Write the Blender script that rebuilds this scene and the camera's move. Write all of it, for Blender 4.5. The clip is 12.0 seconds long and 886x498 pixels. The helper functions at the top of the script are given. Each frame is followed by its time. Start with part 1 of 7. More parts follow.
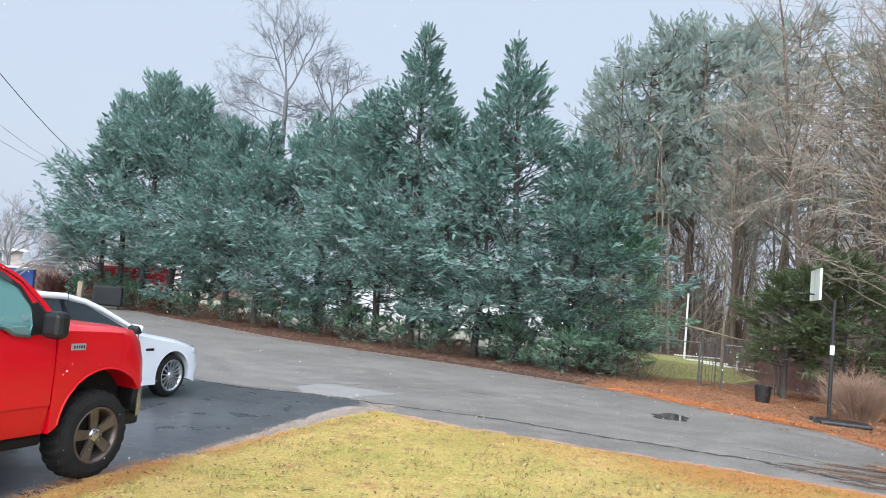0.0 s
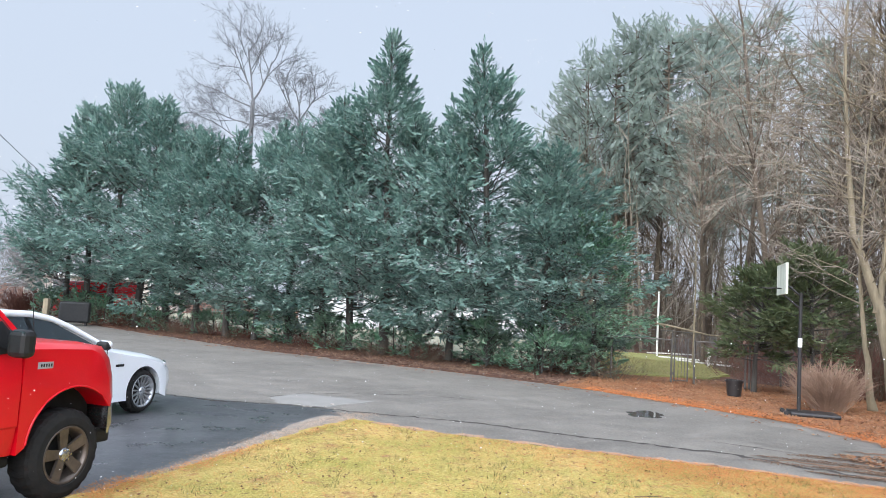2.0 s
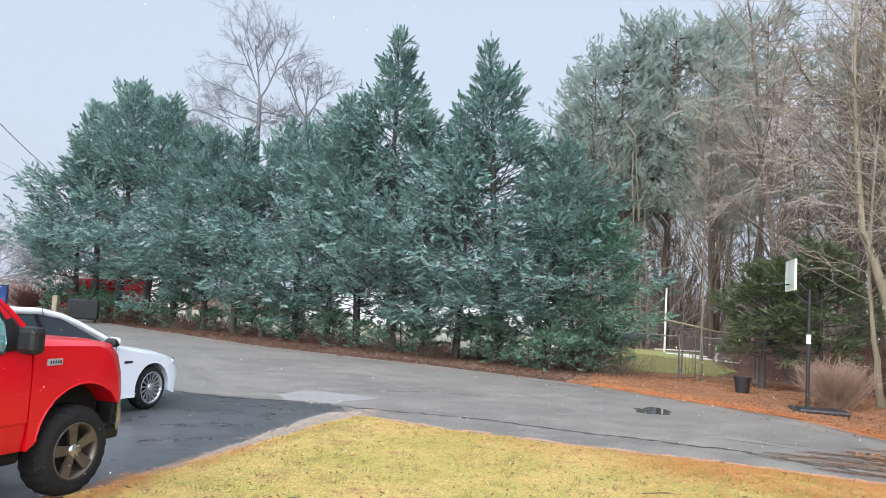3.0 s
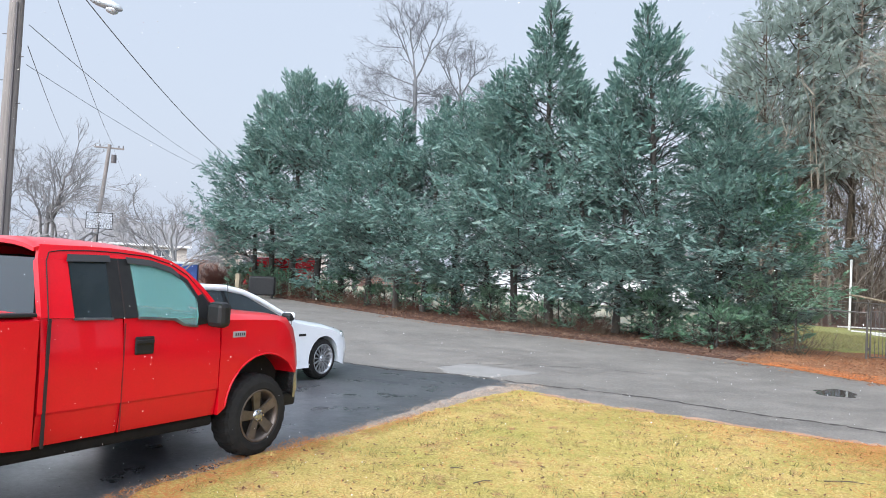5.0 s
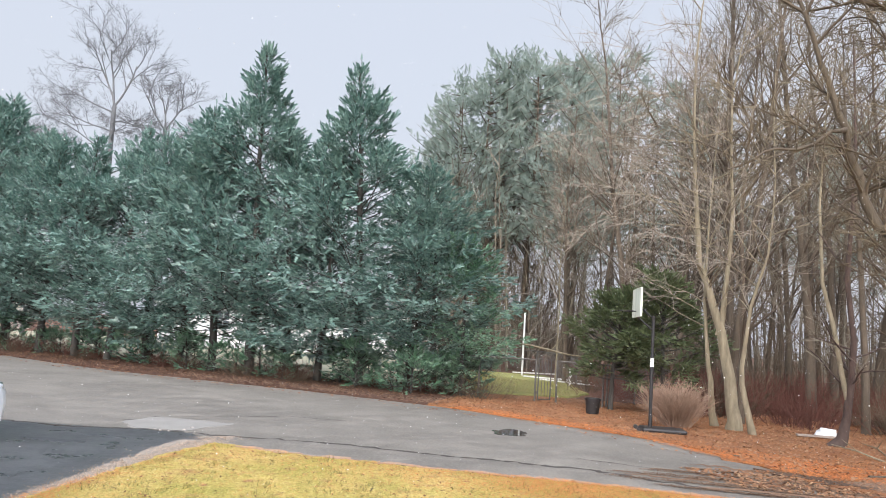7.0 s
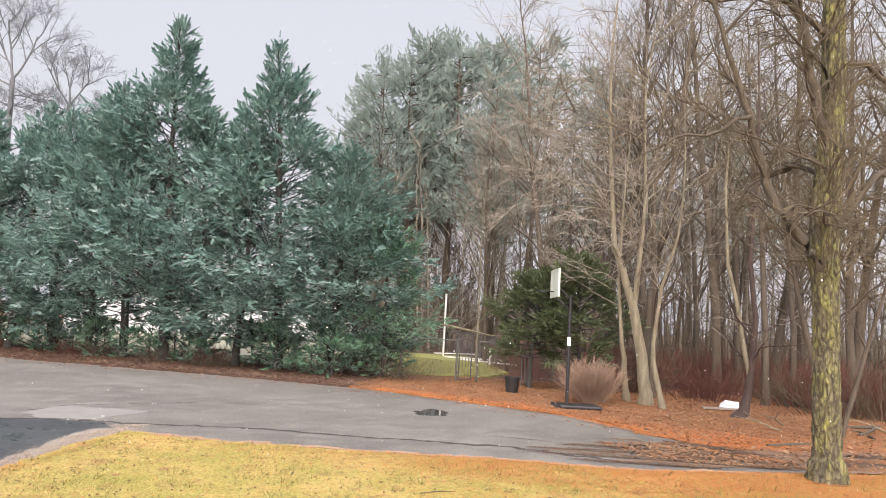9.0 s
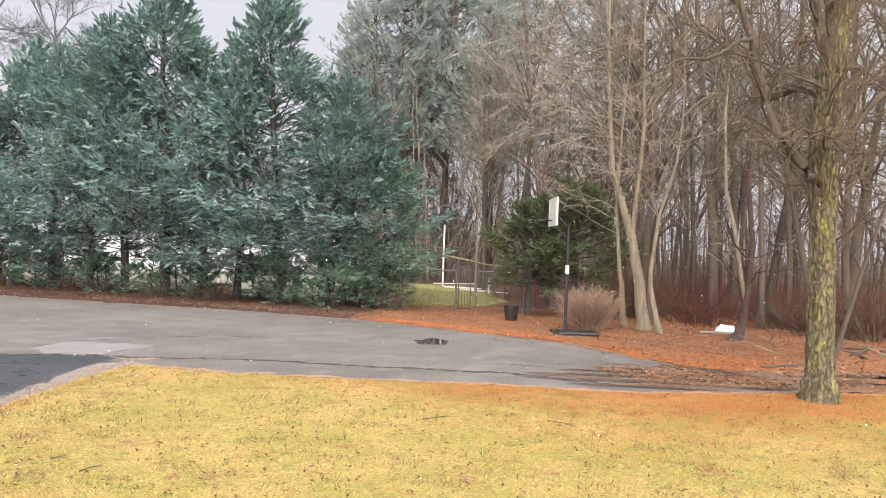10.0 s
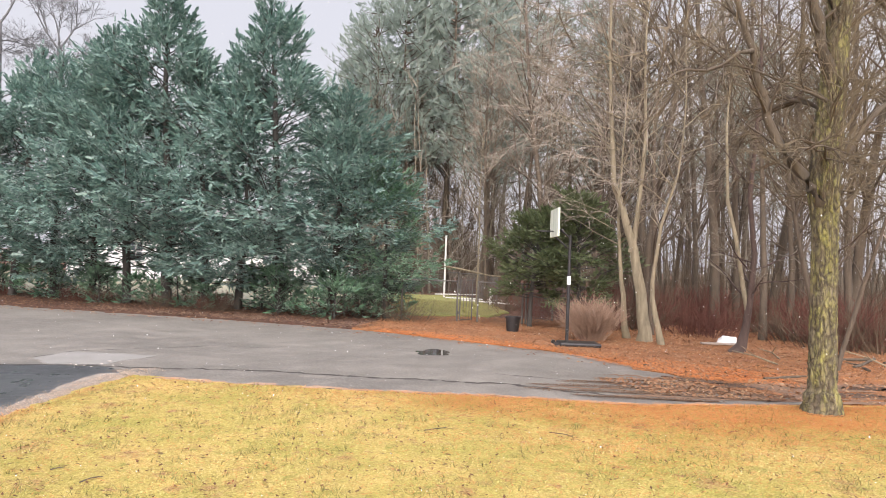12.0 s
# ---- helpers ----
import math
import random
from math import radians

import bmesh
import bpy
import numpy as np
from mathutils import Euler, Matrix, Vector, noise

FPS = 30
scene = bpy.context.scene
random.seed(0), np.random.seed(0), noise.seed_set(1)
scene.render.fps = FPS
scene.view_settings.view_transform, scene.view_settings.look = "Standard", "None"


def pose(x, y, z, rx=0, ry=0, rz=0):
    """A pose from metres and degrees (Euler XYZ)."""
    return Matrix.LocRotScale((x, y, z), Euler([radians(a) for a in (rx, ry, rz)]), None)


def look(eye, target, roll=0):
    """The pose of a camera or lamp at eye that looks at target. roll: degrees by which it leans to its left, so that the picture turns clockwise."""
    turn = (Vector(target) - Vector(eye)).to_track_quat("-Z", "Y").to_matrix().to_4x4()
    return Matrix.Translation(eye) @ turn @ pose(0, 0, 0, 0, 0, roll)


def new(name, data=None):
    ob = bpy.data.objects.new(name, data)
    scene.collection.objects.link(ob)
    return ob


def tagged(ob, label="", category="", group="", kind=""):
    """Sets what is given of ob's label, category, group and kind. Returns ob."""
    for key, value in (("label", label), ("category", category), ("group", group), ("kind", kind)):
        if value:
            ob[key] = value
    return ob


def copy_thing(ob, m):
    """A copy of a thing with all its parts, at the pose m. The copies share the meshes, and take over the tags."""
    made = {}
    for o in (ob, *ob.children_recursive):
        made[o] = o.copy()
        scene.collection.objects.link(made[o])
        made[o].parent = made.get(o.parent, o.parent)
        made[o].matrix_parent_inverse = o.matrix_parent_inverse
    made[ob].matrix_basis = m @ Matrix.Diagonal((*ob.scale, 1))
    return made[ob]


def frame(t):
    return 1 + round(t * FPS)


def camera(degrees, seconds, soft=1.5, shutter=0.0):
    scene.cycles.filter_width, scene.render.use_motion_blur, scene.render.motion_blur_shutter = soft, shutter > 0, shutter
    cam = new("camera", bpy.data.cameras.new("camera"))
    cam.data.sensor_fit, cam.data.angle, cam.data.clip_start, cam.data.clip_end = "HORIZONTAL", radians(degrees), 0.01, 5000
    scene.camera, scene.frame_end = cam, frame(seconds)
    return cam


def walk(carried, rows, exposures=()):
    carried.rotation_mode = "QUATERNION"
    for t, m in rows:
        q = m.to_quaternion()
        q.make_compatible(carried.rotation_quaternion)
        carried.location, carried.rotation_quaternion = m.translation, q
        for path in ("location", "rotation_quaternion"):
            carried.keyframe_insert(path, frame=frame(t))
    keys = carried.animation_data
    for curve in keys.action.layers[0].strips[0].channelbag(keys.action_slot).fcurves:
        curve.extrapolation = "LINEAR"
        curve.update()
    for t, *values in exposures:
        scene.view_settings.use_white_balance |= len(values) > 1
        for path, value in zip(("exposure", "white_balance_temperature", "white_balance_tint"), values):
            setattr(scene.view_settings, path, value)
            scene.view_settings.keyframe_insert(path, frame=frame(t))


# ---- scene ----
cam = camera(62.3, 12.0, soft=0.9)
PATH = [
    (0, pose(0, 0, 1.85, 94.02, -5.28, -0.37)),
    (0.5, pose(0, 0, 1.85, 95.05, -4.65, -2.31)),
    (1, pose(0, 0, 1.85, 95.79, -3.53, -4.04)),
    (1.5, pose(0, 0, 1.85, 95.56, -3.31, -3.82)),
    (2, pose(0, 0, 1.85, 94.58, -3.46, -2.44)),
    (2.5, pose(0, 0, 1.85, 94.19, -3.39, -2.16)),
    (3, pose(0, 0, 1.85, 94.29, -3.41, -1.89)),
    (3.5, pose(0, 0, 1.85, 93.62, -3.63, 1.89)),
    (3.7, pose(0, 0, 1.85, 93.24, -3.55, 3.66)),
    (4.3, pose(0, 0, 1.85, 92.50, -3.30, 8.23)),
    (4.9, pose(0, 0, 1.85, 91.80, -3.00, 10.35)),
    (5.3, pose(0, 0, 1.85, 91.57, -2.84, 9.68)),
    (5.5, pose(0, 0, 1.85, 91.71, -2.84, 8.53)),
    (5.9, pose(0, 0, 1.85, 92.66, -3.38, 3.64)),
    (6, pose(0, 0, 1.85, 92.93, -3.38, 1.48)),
    (6.5, pose(0, 0, 1.85, 95.00, -3.71, -7.53)),
    (6.7, pose(0, 0, 1.85, 95.78, -3.94, -9.56)),
    (7, pose(0, 0, 1.85, 96.75, -3.86, -12.50)),
    (7.5, pose(0, 0, 1.85, 97.61, -3.96, -15.32)),
    (7.7, pose(0, 0, 1.85, 97.66, -4.00, -16.19)),
    (8.5, pose(0, 0, 1.85, 97.25, -3.50, -18.20)),
    (9.0, pose(0, 0, 1.85, 95.70, -3.15, -18.60)),
    (9.3, pose(0, 0, 1.85, 93.95, -2.96, -18.57)),
    (9.5, pose(0, 0, 1.85, 92.55, -2.57, -18.56)),
    (10, pose(0, 0, 1.85, 90.30, -2.12, -18.69)),
    (10.5, pose(0, 0, 1.85, 90.23, -2.24, -18.76)),
    (11, pose(0, 0, 1.85, 90.57, -2.44, -18.69)),
    (11.5, pose(0, 0, 1.85, 90.90, -2.47, -18.58)),
    (12, pose(0, 0, 1.85, 91.13, -2.20, -18.57)),
]
EXPOSURES = [(0.0, 0.40, 5710, 6), (2.0, 0.42, 5760, 7), (6.0, 0.44, 5790, 8), (7.5, 0.45, 6350, 11), (9.5, 0.49, 6570, 14), (12.0, 0.50, 6560, 15)]
walk(cam, PATH, EXPOSURES)

# ---- sky and light: snowy overcast day ----
world = bpy.data.worlds.new("overcast_sky")
scene.world = world
world.use_nodes = True
wn = world.node_tree.nodes
wl = world.node_tree.links
sky = wn.new("ShaderNodeTexSky")
sky.sky_type = "NISHITA"
sky.sun_disc = False
sky.sun_elevation = radians(36)
sky.sun_rotation = radians(200)
sky.air_density = 2.0
sky.dust_density = 6.0
cloud = wn.new("ShaderNodeMix")
cloud.data_type = "RGBA"
cloud.inputs["Factor"].default_value = 0.86
cloud.inputs["B"].default_value = (5.7, 5.85, 6.4, 1)
wl.new(sky.outputs[0], cloud.inputs["A"])
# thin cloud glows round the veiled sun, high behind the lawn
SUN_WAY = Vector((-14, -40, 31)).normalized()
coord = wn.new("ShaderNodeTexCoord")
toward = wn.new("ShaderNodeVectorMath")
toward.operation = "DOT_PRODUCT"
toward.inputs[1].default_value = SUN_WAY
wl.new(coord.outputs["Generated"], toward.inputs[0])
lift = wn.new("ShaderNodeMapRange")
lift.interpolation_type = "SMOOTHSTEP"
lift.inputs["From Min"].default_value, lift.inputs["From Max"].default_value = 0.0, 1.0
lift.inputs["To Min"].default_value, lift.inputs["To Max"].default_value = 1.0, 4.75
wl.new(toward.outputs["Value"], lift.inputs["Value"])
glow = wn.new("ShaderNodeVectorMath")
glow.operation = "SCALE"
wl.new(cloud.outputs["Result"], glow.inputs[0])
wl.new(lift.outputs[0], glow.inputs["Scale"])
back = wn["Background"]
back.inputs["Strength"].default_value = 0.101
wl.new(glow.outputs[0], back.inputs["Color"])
sun = new("sun", bpy.data.lights.new("sun", "SUN"))
sun.data.energy = 1.5
sun.data.angle = radians(30)
sun.data.color = (1.0, 0.97, 0.92)
sun.matrix_world = look(SUN_WAY * 50, (0, 0, 0))

# ---- materials ----
def node(nt, kind, **inputs):
    n = nt.nodes.new(kind)
    for k, v in inputs.items():
        n.inputs[k.replace("_", " ")].default_value = v
    return n


def ramp(nt, fac, stops):
    r = nt.nodes.new("ShaderNodeValToRGB")
    el = r.color_ramp.elements
    while len(el) < len(stops):
        el.new(0.5)
    for e, (p, c) in zip(el, stops):
        e.position, e.color = p, (*c, 1)
    nt.links.new(fac, r.inputs["Fac"])
    return r.outputs["Color"]


def mix(nt, fac, a, b, blend="MIX"):
    m = nt.nodes.new("ShaderNodeMix")
    m.data_type, m.blend_type = "RGBA", blend
    for sock, val in ((m.inputs["Factor"], fac), (m.inputs["A"], a), (m.inputs["B"], b)):
        if isinstance(val, bpy.types.NodeSocket):
            nt.links.new(val, sock)
        elif isinstance(val, (int, float)):
            sock.default_value = val
        else:
            sock.default_value = (*val, 1)
    return m.outputs["Result"]


def noise_tex(nt, vec, scale, detail=4, rough=0.55, stretch=None):
    if stretch:
        mp = nt.nodes.new("ShaderNodeMapping")
        mp.inputs["Scale"].default_value = stretch
        nt.links.new(vec, mp.inputs["Vector"])
        vec = mp.outputs[0]
    n = node(nt, "ShaderNodeTexNoise", Scale=scale, Detail=detail, Roughness=rough)
    nt.links.new(vec, n.inputs["Vector"])
    return n.outputs["Fac"]


def step(nt, val, lo, hi):
    m = nt.nodes.new("ShaderNodeMapRange")
    m.inputs["From Min"].default_value, m.inputs["From Max"].default_value = lo, hi
    nt.links.new(val, m.inputs["Value"])
    return m.outputs[0]


def bump(nt, bsdf, height, strength, dist=0.01):
    b = node(nt, "ShaderNodeBump", Strength=strength, Distance=dist)
    nt.links.new(height, b.inputs["Height"])
    nt.links.new(b.outputs[0], bsdf.inputs["Normal"])


def base_mat(name, rough=0.7, metal=0.0, world_space=False):
    m = bpy.data.materials.new(name)
    m.use_nodes = True
    nt = m.node_tree
    p = nt.nodes["Principled BSDF"]
    p.inputs["Roughness"].default_value, p.inputs["Metallic"].default_value = rough, metal
    if world_space:
        vec = nt.nodes.new("ShaderNodeNewGeometry").outputs["Position"]
    else:
        vec = nt.nodes.new("ShaderNodeTexCoord").outputs["Object"]
    return m, nt, p, vec


def simple(name, c1, c2=None, scale=8.0, rough=0.6, metal=0.0, relief=0.2, fine=60.0, dist=0.005, stretch=None, coat=0.0, spec=0.5):
    """A two-tone surface with coarse stains, fine grain and relief."""
    m, nt, p, vec = base_mat(name, rough, metal)
    c2 = c2 or tuple(v * 0.75 for v in c1)
    coarse = noise_tex(nt, vec, scale, 5, 0.6, stretch)
    grain = noise_tex(nt, vec, fine, 3, 0.6, stretch)
    col = ramp(nt, coarse, [(0.32, c2), (0.68, c1)])
    col = mix(nt, 0.25, col, mix(nt, grain, tuple(v * 0.6 for v in c1), tuple(min(1, v * 1.3) for v in c1)))
    nt.links.new(col, p.inputs["Base Color"])
    p.inputs["Coat Weight"].default_value = coat
    p.inputs["Specular IOR Level"].default_value = spec
    if relief:
        bump(nt, p, grain, relief, dist)
    return m


def leafy(name, colours, rough=0.6, patch=0.6, thin_=0.35, bloom=0.0, wet=0.35):
    """Foliage: each leaf takes a tone of its own, with broad patches."""
    m, nt, p, vec = base_mat(name, rough, 0, True)
    g = nt.nodes.new("ShaderNodeNewGeometry").outputs["Random Per Island"]
    tone = ramp(nt, g, [(i / (len(colours) - 1), c) for i, c in enumerate(colours)])
    big = noise_tex(nt, vec, patch, 3)
    col = mix(nt, step(nt, big, 0.35, 0.7), tone, mix(nt, 0.5, tone, colours[-1]))
    nt.links.new(col, p.inputs["Base Color"])
    p.inputs["Specular IOR Level"].default_value = wet
    p.inputs["Sheen Weight"].default_value = bloom
    p.inputs["Sheen Roughness"].default_value = 0.5
    p.inputs["Sheen Tint"].default_value = (0.9, 0.97, 1.0, 1)
    thin = nt.nodes.new("ShaderNodeBsdfTranslucent")
    nt.links.new(col, thin.inputs["Color"])
    both = nt.nodes.new("ShaderNodeMixShader")
    both.inputs[0].default_value = thin_
    nt.links.new(p.outputs[0], both.inputs[1])
    nt.links.new(thin.outputs[0], both.inputs[2])
    nt.links.new(both.outputs[0], nt.nodes["Material Output"].inputs["Surface"])
    return m


def asphalt(name, dark, light, wet=0.5, speck=(0.22, 0.21, 0.2), dry=0.72, relief=0.5):
    m, nt, p, vec = base_mat(name, 0.6, 0, True)
    big = noise_tex(nt, vec, 0.35, 6, 0.6)
    mid = noise_tex(nt, vec, 1.7, 6, 0.7)
    fine = noise_tex(nt, vec, 130, 2)
    agg = node(nt, "ShaderNodeTexVoronoi", Scale=95.0)
    nt.links.new(vec, agg.inputs["Vector"])
    worn = noise_tex(nt, vec, 1.3, 7, 0.75)
    col = ramp(nt, big, [(0.38, dark), (0.62, light)])
    col = mix(nt, step(nt, worn, 0.5, 0.72), col, tuple(v * 1.25 for v in light))
    col = mix(nt, step(nt, mid, 0.45, 0.75), col, tuple(v * 0.78 for v in dark))
    grit = noise_tex(nt, vec, 22, 5, 0.8)
    col = mix(nt, step(nt, grit, 0.52, 0.70), col, tuple(v * 1.45 for v in light))
    col = mix(nt, step(nt, grit, 0.46, 0.30), col, tuple(v * 0.55 for v in dark))
    col = mix(nt, step(nt, agg.outputs["Distance"], 0.32, 0.05), col, speck)
    nt.links.new(col, p.inputs["Base Color"])
    wetness = step(nt, mid, 0.35, 0.65)
    r = nt.nodes.new("ShaderNodeMapRange")
    r.inputs["To Min"].default_value, r.inputs["To Max"].default_value = dry, dry - 0.5 * wet
    nt.links.new(wetness, r.inputs["Value"])
    nt.links.new(r.outputs[0], p.inputs["Roughness"])
    bump(nt, p, fine, relief, 0.004)
    return m


def ground_mat(name, tones, scale=0.8, fine=40.0, relief=0.8, rough=0.9):
    m, nt, p, vec = base_mat(name, rough, 0, True)
    a = noise_tex(nt, vec, scale, 6, 0.65)
    b = noise_tex(nt, vec, fine, 4, 0.7)
    col = ramp(nt, a, [(0.25 + 0.5 * i / (len(tones) - 1), c) for i, c in enumerate(tones)])
    col = mix(nt, 0.45, col, ramp(nt, b, [(0.3, tuple(v * 0.45 for v in tones[0])), (0.7, tuple(v * 1.35 for v in tones[-1]))]))
    nt.links.new(col, p.inputs["Base Color"])
    p.inputs["Specular IOR Level"].default_value = 0.2
    bump(nt, p, b, relief, 0.03)
    return m


ASPHALT_ROAD = asphalt("worn_wet_asphalt", (0.120, 0.107, 0.092), (0.182, 0.163, 0.140), 0.40)
ASPHALT_DRIVE = asphalt("dark_sealed_asphalt", (0.043, 0.043, 0.047), (0.085, 0.086, 0.091), 0.30, (0.12, 0.12, 0.126), 0.40, 0.14)
LITTER = ground_mat("leaf_litter", [(0.105, 0.052, 0.032), (0.25, 0.112, 0.052), (0.38, 0.165, 0.068)], 0.9)
MULCH = ground_mat("dark_wet_leaf_mulch", [(0.05, 0.031, 0.025), (0.095, 0.053, 0.038), (0.14, 0.072, 0.048)], 1.1)
SOIL = ground_mat("forest_floor", [(0.065, 0.036, 0.026), (0.12, 0.058, 0.038), (0.16, 0.085, 0.052)], 0.25)


def sward_colour(nt, vec, own):
    """Dormant turf: pale straw, olive drifts, rusty scorched spots."""
    drift = noise_tex(nt, vec, 0.8, 7, 0.75)
    tuft = noise_tex(nt, vec, 3.5, 4, 0.7)
    straw = ramp(nt, own, [(0.0, (0.30, 0.19, 0.07)), (0.35, (0.54, 0.39, 0.125)), (0.7, (0.65, 0.49, 0.18)), (1.0, (0.74, 0.60, 0.30))])
    olive = ramp(nt, own, [(0.0, (0.15, 0.135, 0.04)), (0.35, (0.36, 0.315, 0.075)), (0.7, (0.49, 0.425, 0.115)), (1.0, (0.62, 0.54, 0.22))])
    rust = ramp(nt, own, [(0.0, (0.15, 0.075, 0.04)), (0.5, (0.40, 0.23, 0.10)), (1.0, (0.58, 0.40, 0.22))])
    col = mix(nt, step(nt, drift, 0.38, 0.62), straw, olive)
    scorch = noise_tex(nt, vec, 1.3, 6, 0.75)
    col = mix(nt, step(nt, scorch, 0.56, 0.68), col, rust)
    col = mix(nt, step(nt, tuft, 0.60, 0.70), col, rust)
    col = mix(nt, step(nt, tuft, 0.42, 0.30), col, mix(nt, 0.45, olive, (0.20, 0.22, 0.05)))
    specks = noise_tex(nt, vec, 11.0, 3, 0.7)
    return mix(nt, step(nt, specks, 0.63, 0.70), col, (0.16, 0.105, 0.05))


LAWN, nt, pb, vec = base_mat("dormant_lawn", 0.9, 0, True)
blade = noise_tex(nt, vec, 48.0, 3, 0.75)
nt.links.new(sward_colour(nt, vec, step(nt, blade, 0.30, 0.72)), pb.inputs["Base Color"])
pb.inputs["Specular IOR Level"].default_value = 0.2
bump(nt, pb, blade, 1.0, 0.05)
BARK_GREY = simple("grey_brown_bark", (0.115, 0.087, 0.061), (0.052, 0.039, 0.028), 5, 0.9, relief=0.9, fine=26, dist=0.03, stretch=(1, 1, 0.25))
BARK_TAN = simple("pale_tan_bark", (0.27, 0.225, 0.15), (0.115, 0.095, 0.062), 9, 0.9, relief=0.7, fine=30, dist=0.02, stretch=(1, 1, 0.25))
TWIG = simple("grey_twigs", (0.185, 0.157, 0.116), (0.118, 0.10, 0.074), 3, 0.9, relief=0, fine=12)
BARK_CEDAR = simple("dark_cypress_bark", (0.066, 0.060, 0.053), (0.034, 0.031, 0.028), 6, 0.95, relief=0.8, fine=30, dist=0.02, stretch=(1, 1, 0.2))
CYPRESS = leafy("cypress_foliage", [(0.032, 0.078, 0.066), (0.055, 0.124, 0.102), (0.084, 0.168, 0.136), (0.132, 0.234, 0.190), (0.235, 0.34, 0.285)], 0.38, thin_=0.32, bloom=0.25, wet=0.6)
# needle tones and sheen are paled to imitate haze before the far pines
PINE_HAZED = leafy("pine_needles", [(0.20, 0.25, 0.215), (0.245, 0.30, 0.255), (0.29, 0.34, 0.285)], thin_=0.5, bloom=0.6, wet=0.5)
RED_PAINT = simple("red_car_paint", (0.56, 0.001, 0.010), (0.51, 0.001, 0.008), 2, 0.34, relief=0, coat=0.50, spec=0.20)
WHITE_PAINT = simple("white_car_paint", (0.80, 0.82, 0.85), (0.78, 0.80, 0.83), 2, 0.3, relief=0, coat=1.0)
RUBBER = simple("tyre_rubber", (0.013, 0.013, 0.013), (0.024, 0.022, 0.02), 8, 0.9, fine=60, spec=0.2)
CYPRESS_GREEN = leafy("green_cypress_foliage", [(0.026, 0.078, 0.044), (0.050, 0.138, 0.072), (0.078, 0.185, 0.098), (0.128, 0.25, 0.138), (0.215, 0.34, 0.22)], 0.38, thin_=0.32, bloom=0.25, wet=0.6)
BARK_SLATE = simple("slate_grey_bark", (0.165, 0.165, 0.17), (0.115, 0.115, 0.12), 3, 0.9, relief=0, fine=12)
# street-tree twigs: grey raised so the colour itself carries distance haze
TWIG_HAZED = simple("hazed_grey_twigs", (0.27, 0.258, 0.252), (0.20, 0.19, 0.185), 3, 0.9, relief=0, fine=12)
TWIG_PALE = simple("pale_grey_twigs", (0.29, 0.245, 0.20), (0.19, 0.162, 0.132), 3, 0.9, relief=0, fine=12)
# ---- building helpers ----
def thing(name, label, category, group="", loc=(0, 0, 0), turn=0.0, kind=""):
    ob = new(name)
    ob.location = loc
    ob.rotation_euler = (0, 0, radians(turn))
    return tagged(ob, label, category, group, kind)


def finish(ob, mat_, smooth=False):
    me = ob.data
    for m in (mat_ if isinstance(mat_, (list, tuple)) else [mat_]):
        me.materials.append(m)
    if smooth:
        me.polygons.foreach_set("use_smooth", [True] * len(me.polygons))
    return ob


def part(name, bm, mat_, parent=None, label="", smooth=False):
    """Links a bmesh as one mesh object under a thing or a part."""
    me = bpy.data.meshes.new(name)
    bm.to_mesh(me)
    bm.free()
    ob = new(name, me)
    ob.parent = parent
    finish(ob, mat_, smooth)
    return tagged(ob, label)


def raw(name, verts, faces, mat_, parent=None, label="", smooth=False):
    me = bpy.data.meshes.new(name)
    me.from_pydata(verts, [], faces)
    ob = new(name, me)
    ob.parent = parent
    finish(ob, mat_, smooth)
    return tagged(ob, label)


def box(c, s, bevel=0.0, bm=None, rot=None, segs=2):
    """A box of size s at c, with rounded edges, added to bm."""
    bm = bm or bmesh.new()
    m = Matrix.Translation(c) @ (rot.to_4x4() if rot else Matrix()) @ Matrix.Diagonal((*s, 1))
    made = bmesh.ops.create_cube(bm, size=1, matrix=m)["verts"]
    if bevel:
        edges = list({e for v in made for e in v.link_edges})
        bmesh.ops.bevel(bm, geom=edges, offset=bevel, segments=segs, affect="EDGES", profile=0.5)
    return bm


def rod(p0, p1, r0, r1=None, n=10, bm=None, caps=True):
    """A tapered round bar from p0 to p1."""
    bm = bm or bmesh.new()
    p0, p1 = Vector(p0), Vector(p1)
    d = p1 - p0
    m = Matrix.Translation((p0 + p1) / 2) @ d.to_track_quat("Z", "Y").to_matrix().to_4x4()
    bmesh.ops.create_cone(bm, cap_ends=caps, segments=n, radius1=r0, radius2=r0 if r1 is None else r1, depth=d.length, matrix=m)
    return bm


def lathe(profile, n=32, axis="x", bm=None, m=None):
    """A turned solid: profile of (along, radius) points about an axis."""
    bm = bm or bmesh.new()
    rings = []
    for a, r in profile:
        ring = []
        for i in range(n):
            w = 2 * math.pi * i / n
            v = (a, r * math.cos(w), r * math.sin(w)) if axis == "x" else (r * math.cos(w), r * math.sin(w), a)
            ring.append(bm.verts.new((m @ Vector(v)) if m else v))
        rings.append(ring)
    for a, b in zip(rings, rings[1:]):
        for i in range(n):
            bm.faces.new((a[i], a[(i + 1) % n], b[(i + 1) % n], b[i]))
    return bm


def prism(outline, depth, z=0.0, bm=None):
    """A flat slab with the given outline in plan."""
    bm = bm or bmesh.new()
    top = [bm.verts.new((x, y, z)) for x, y in outline]
    low = [bm.verts.new((x, y, z - depth)) for x, y in outline]
    f = bm.faces.new(top)
    bm.faces.new(low[::-1])
    n = len(outline)
    for i in range(n):
        bm.faces.new((top[i], low[i], low[(i + 1) % n], top[(i + 1) % n]))
    bmesh.ops.recalc_face_normals(bm, faces=bm.faces)
    bmesh.ops.triangulate(bm, faces=[f] if f.is_valid else [], ngon_method="EAR_CLIP")
    return bm


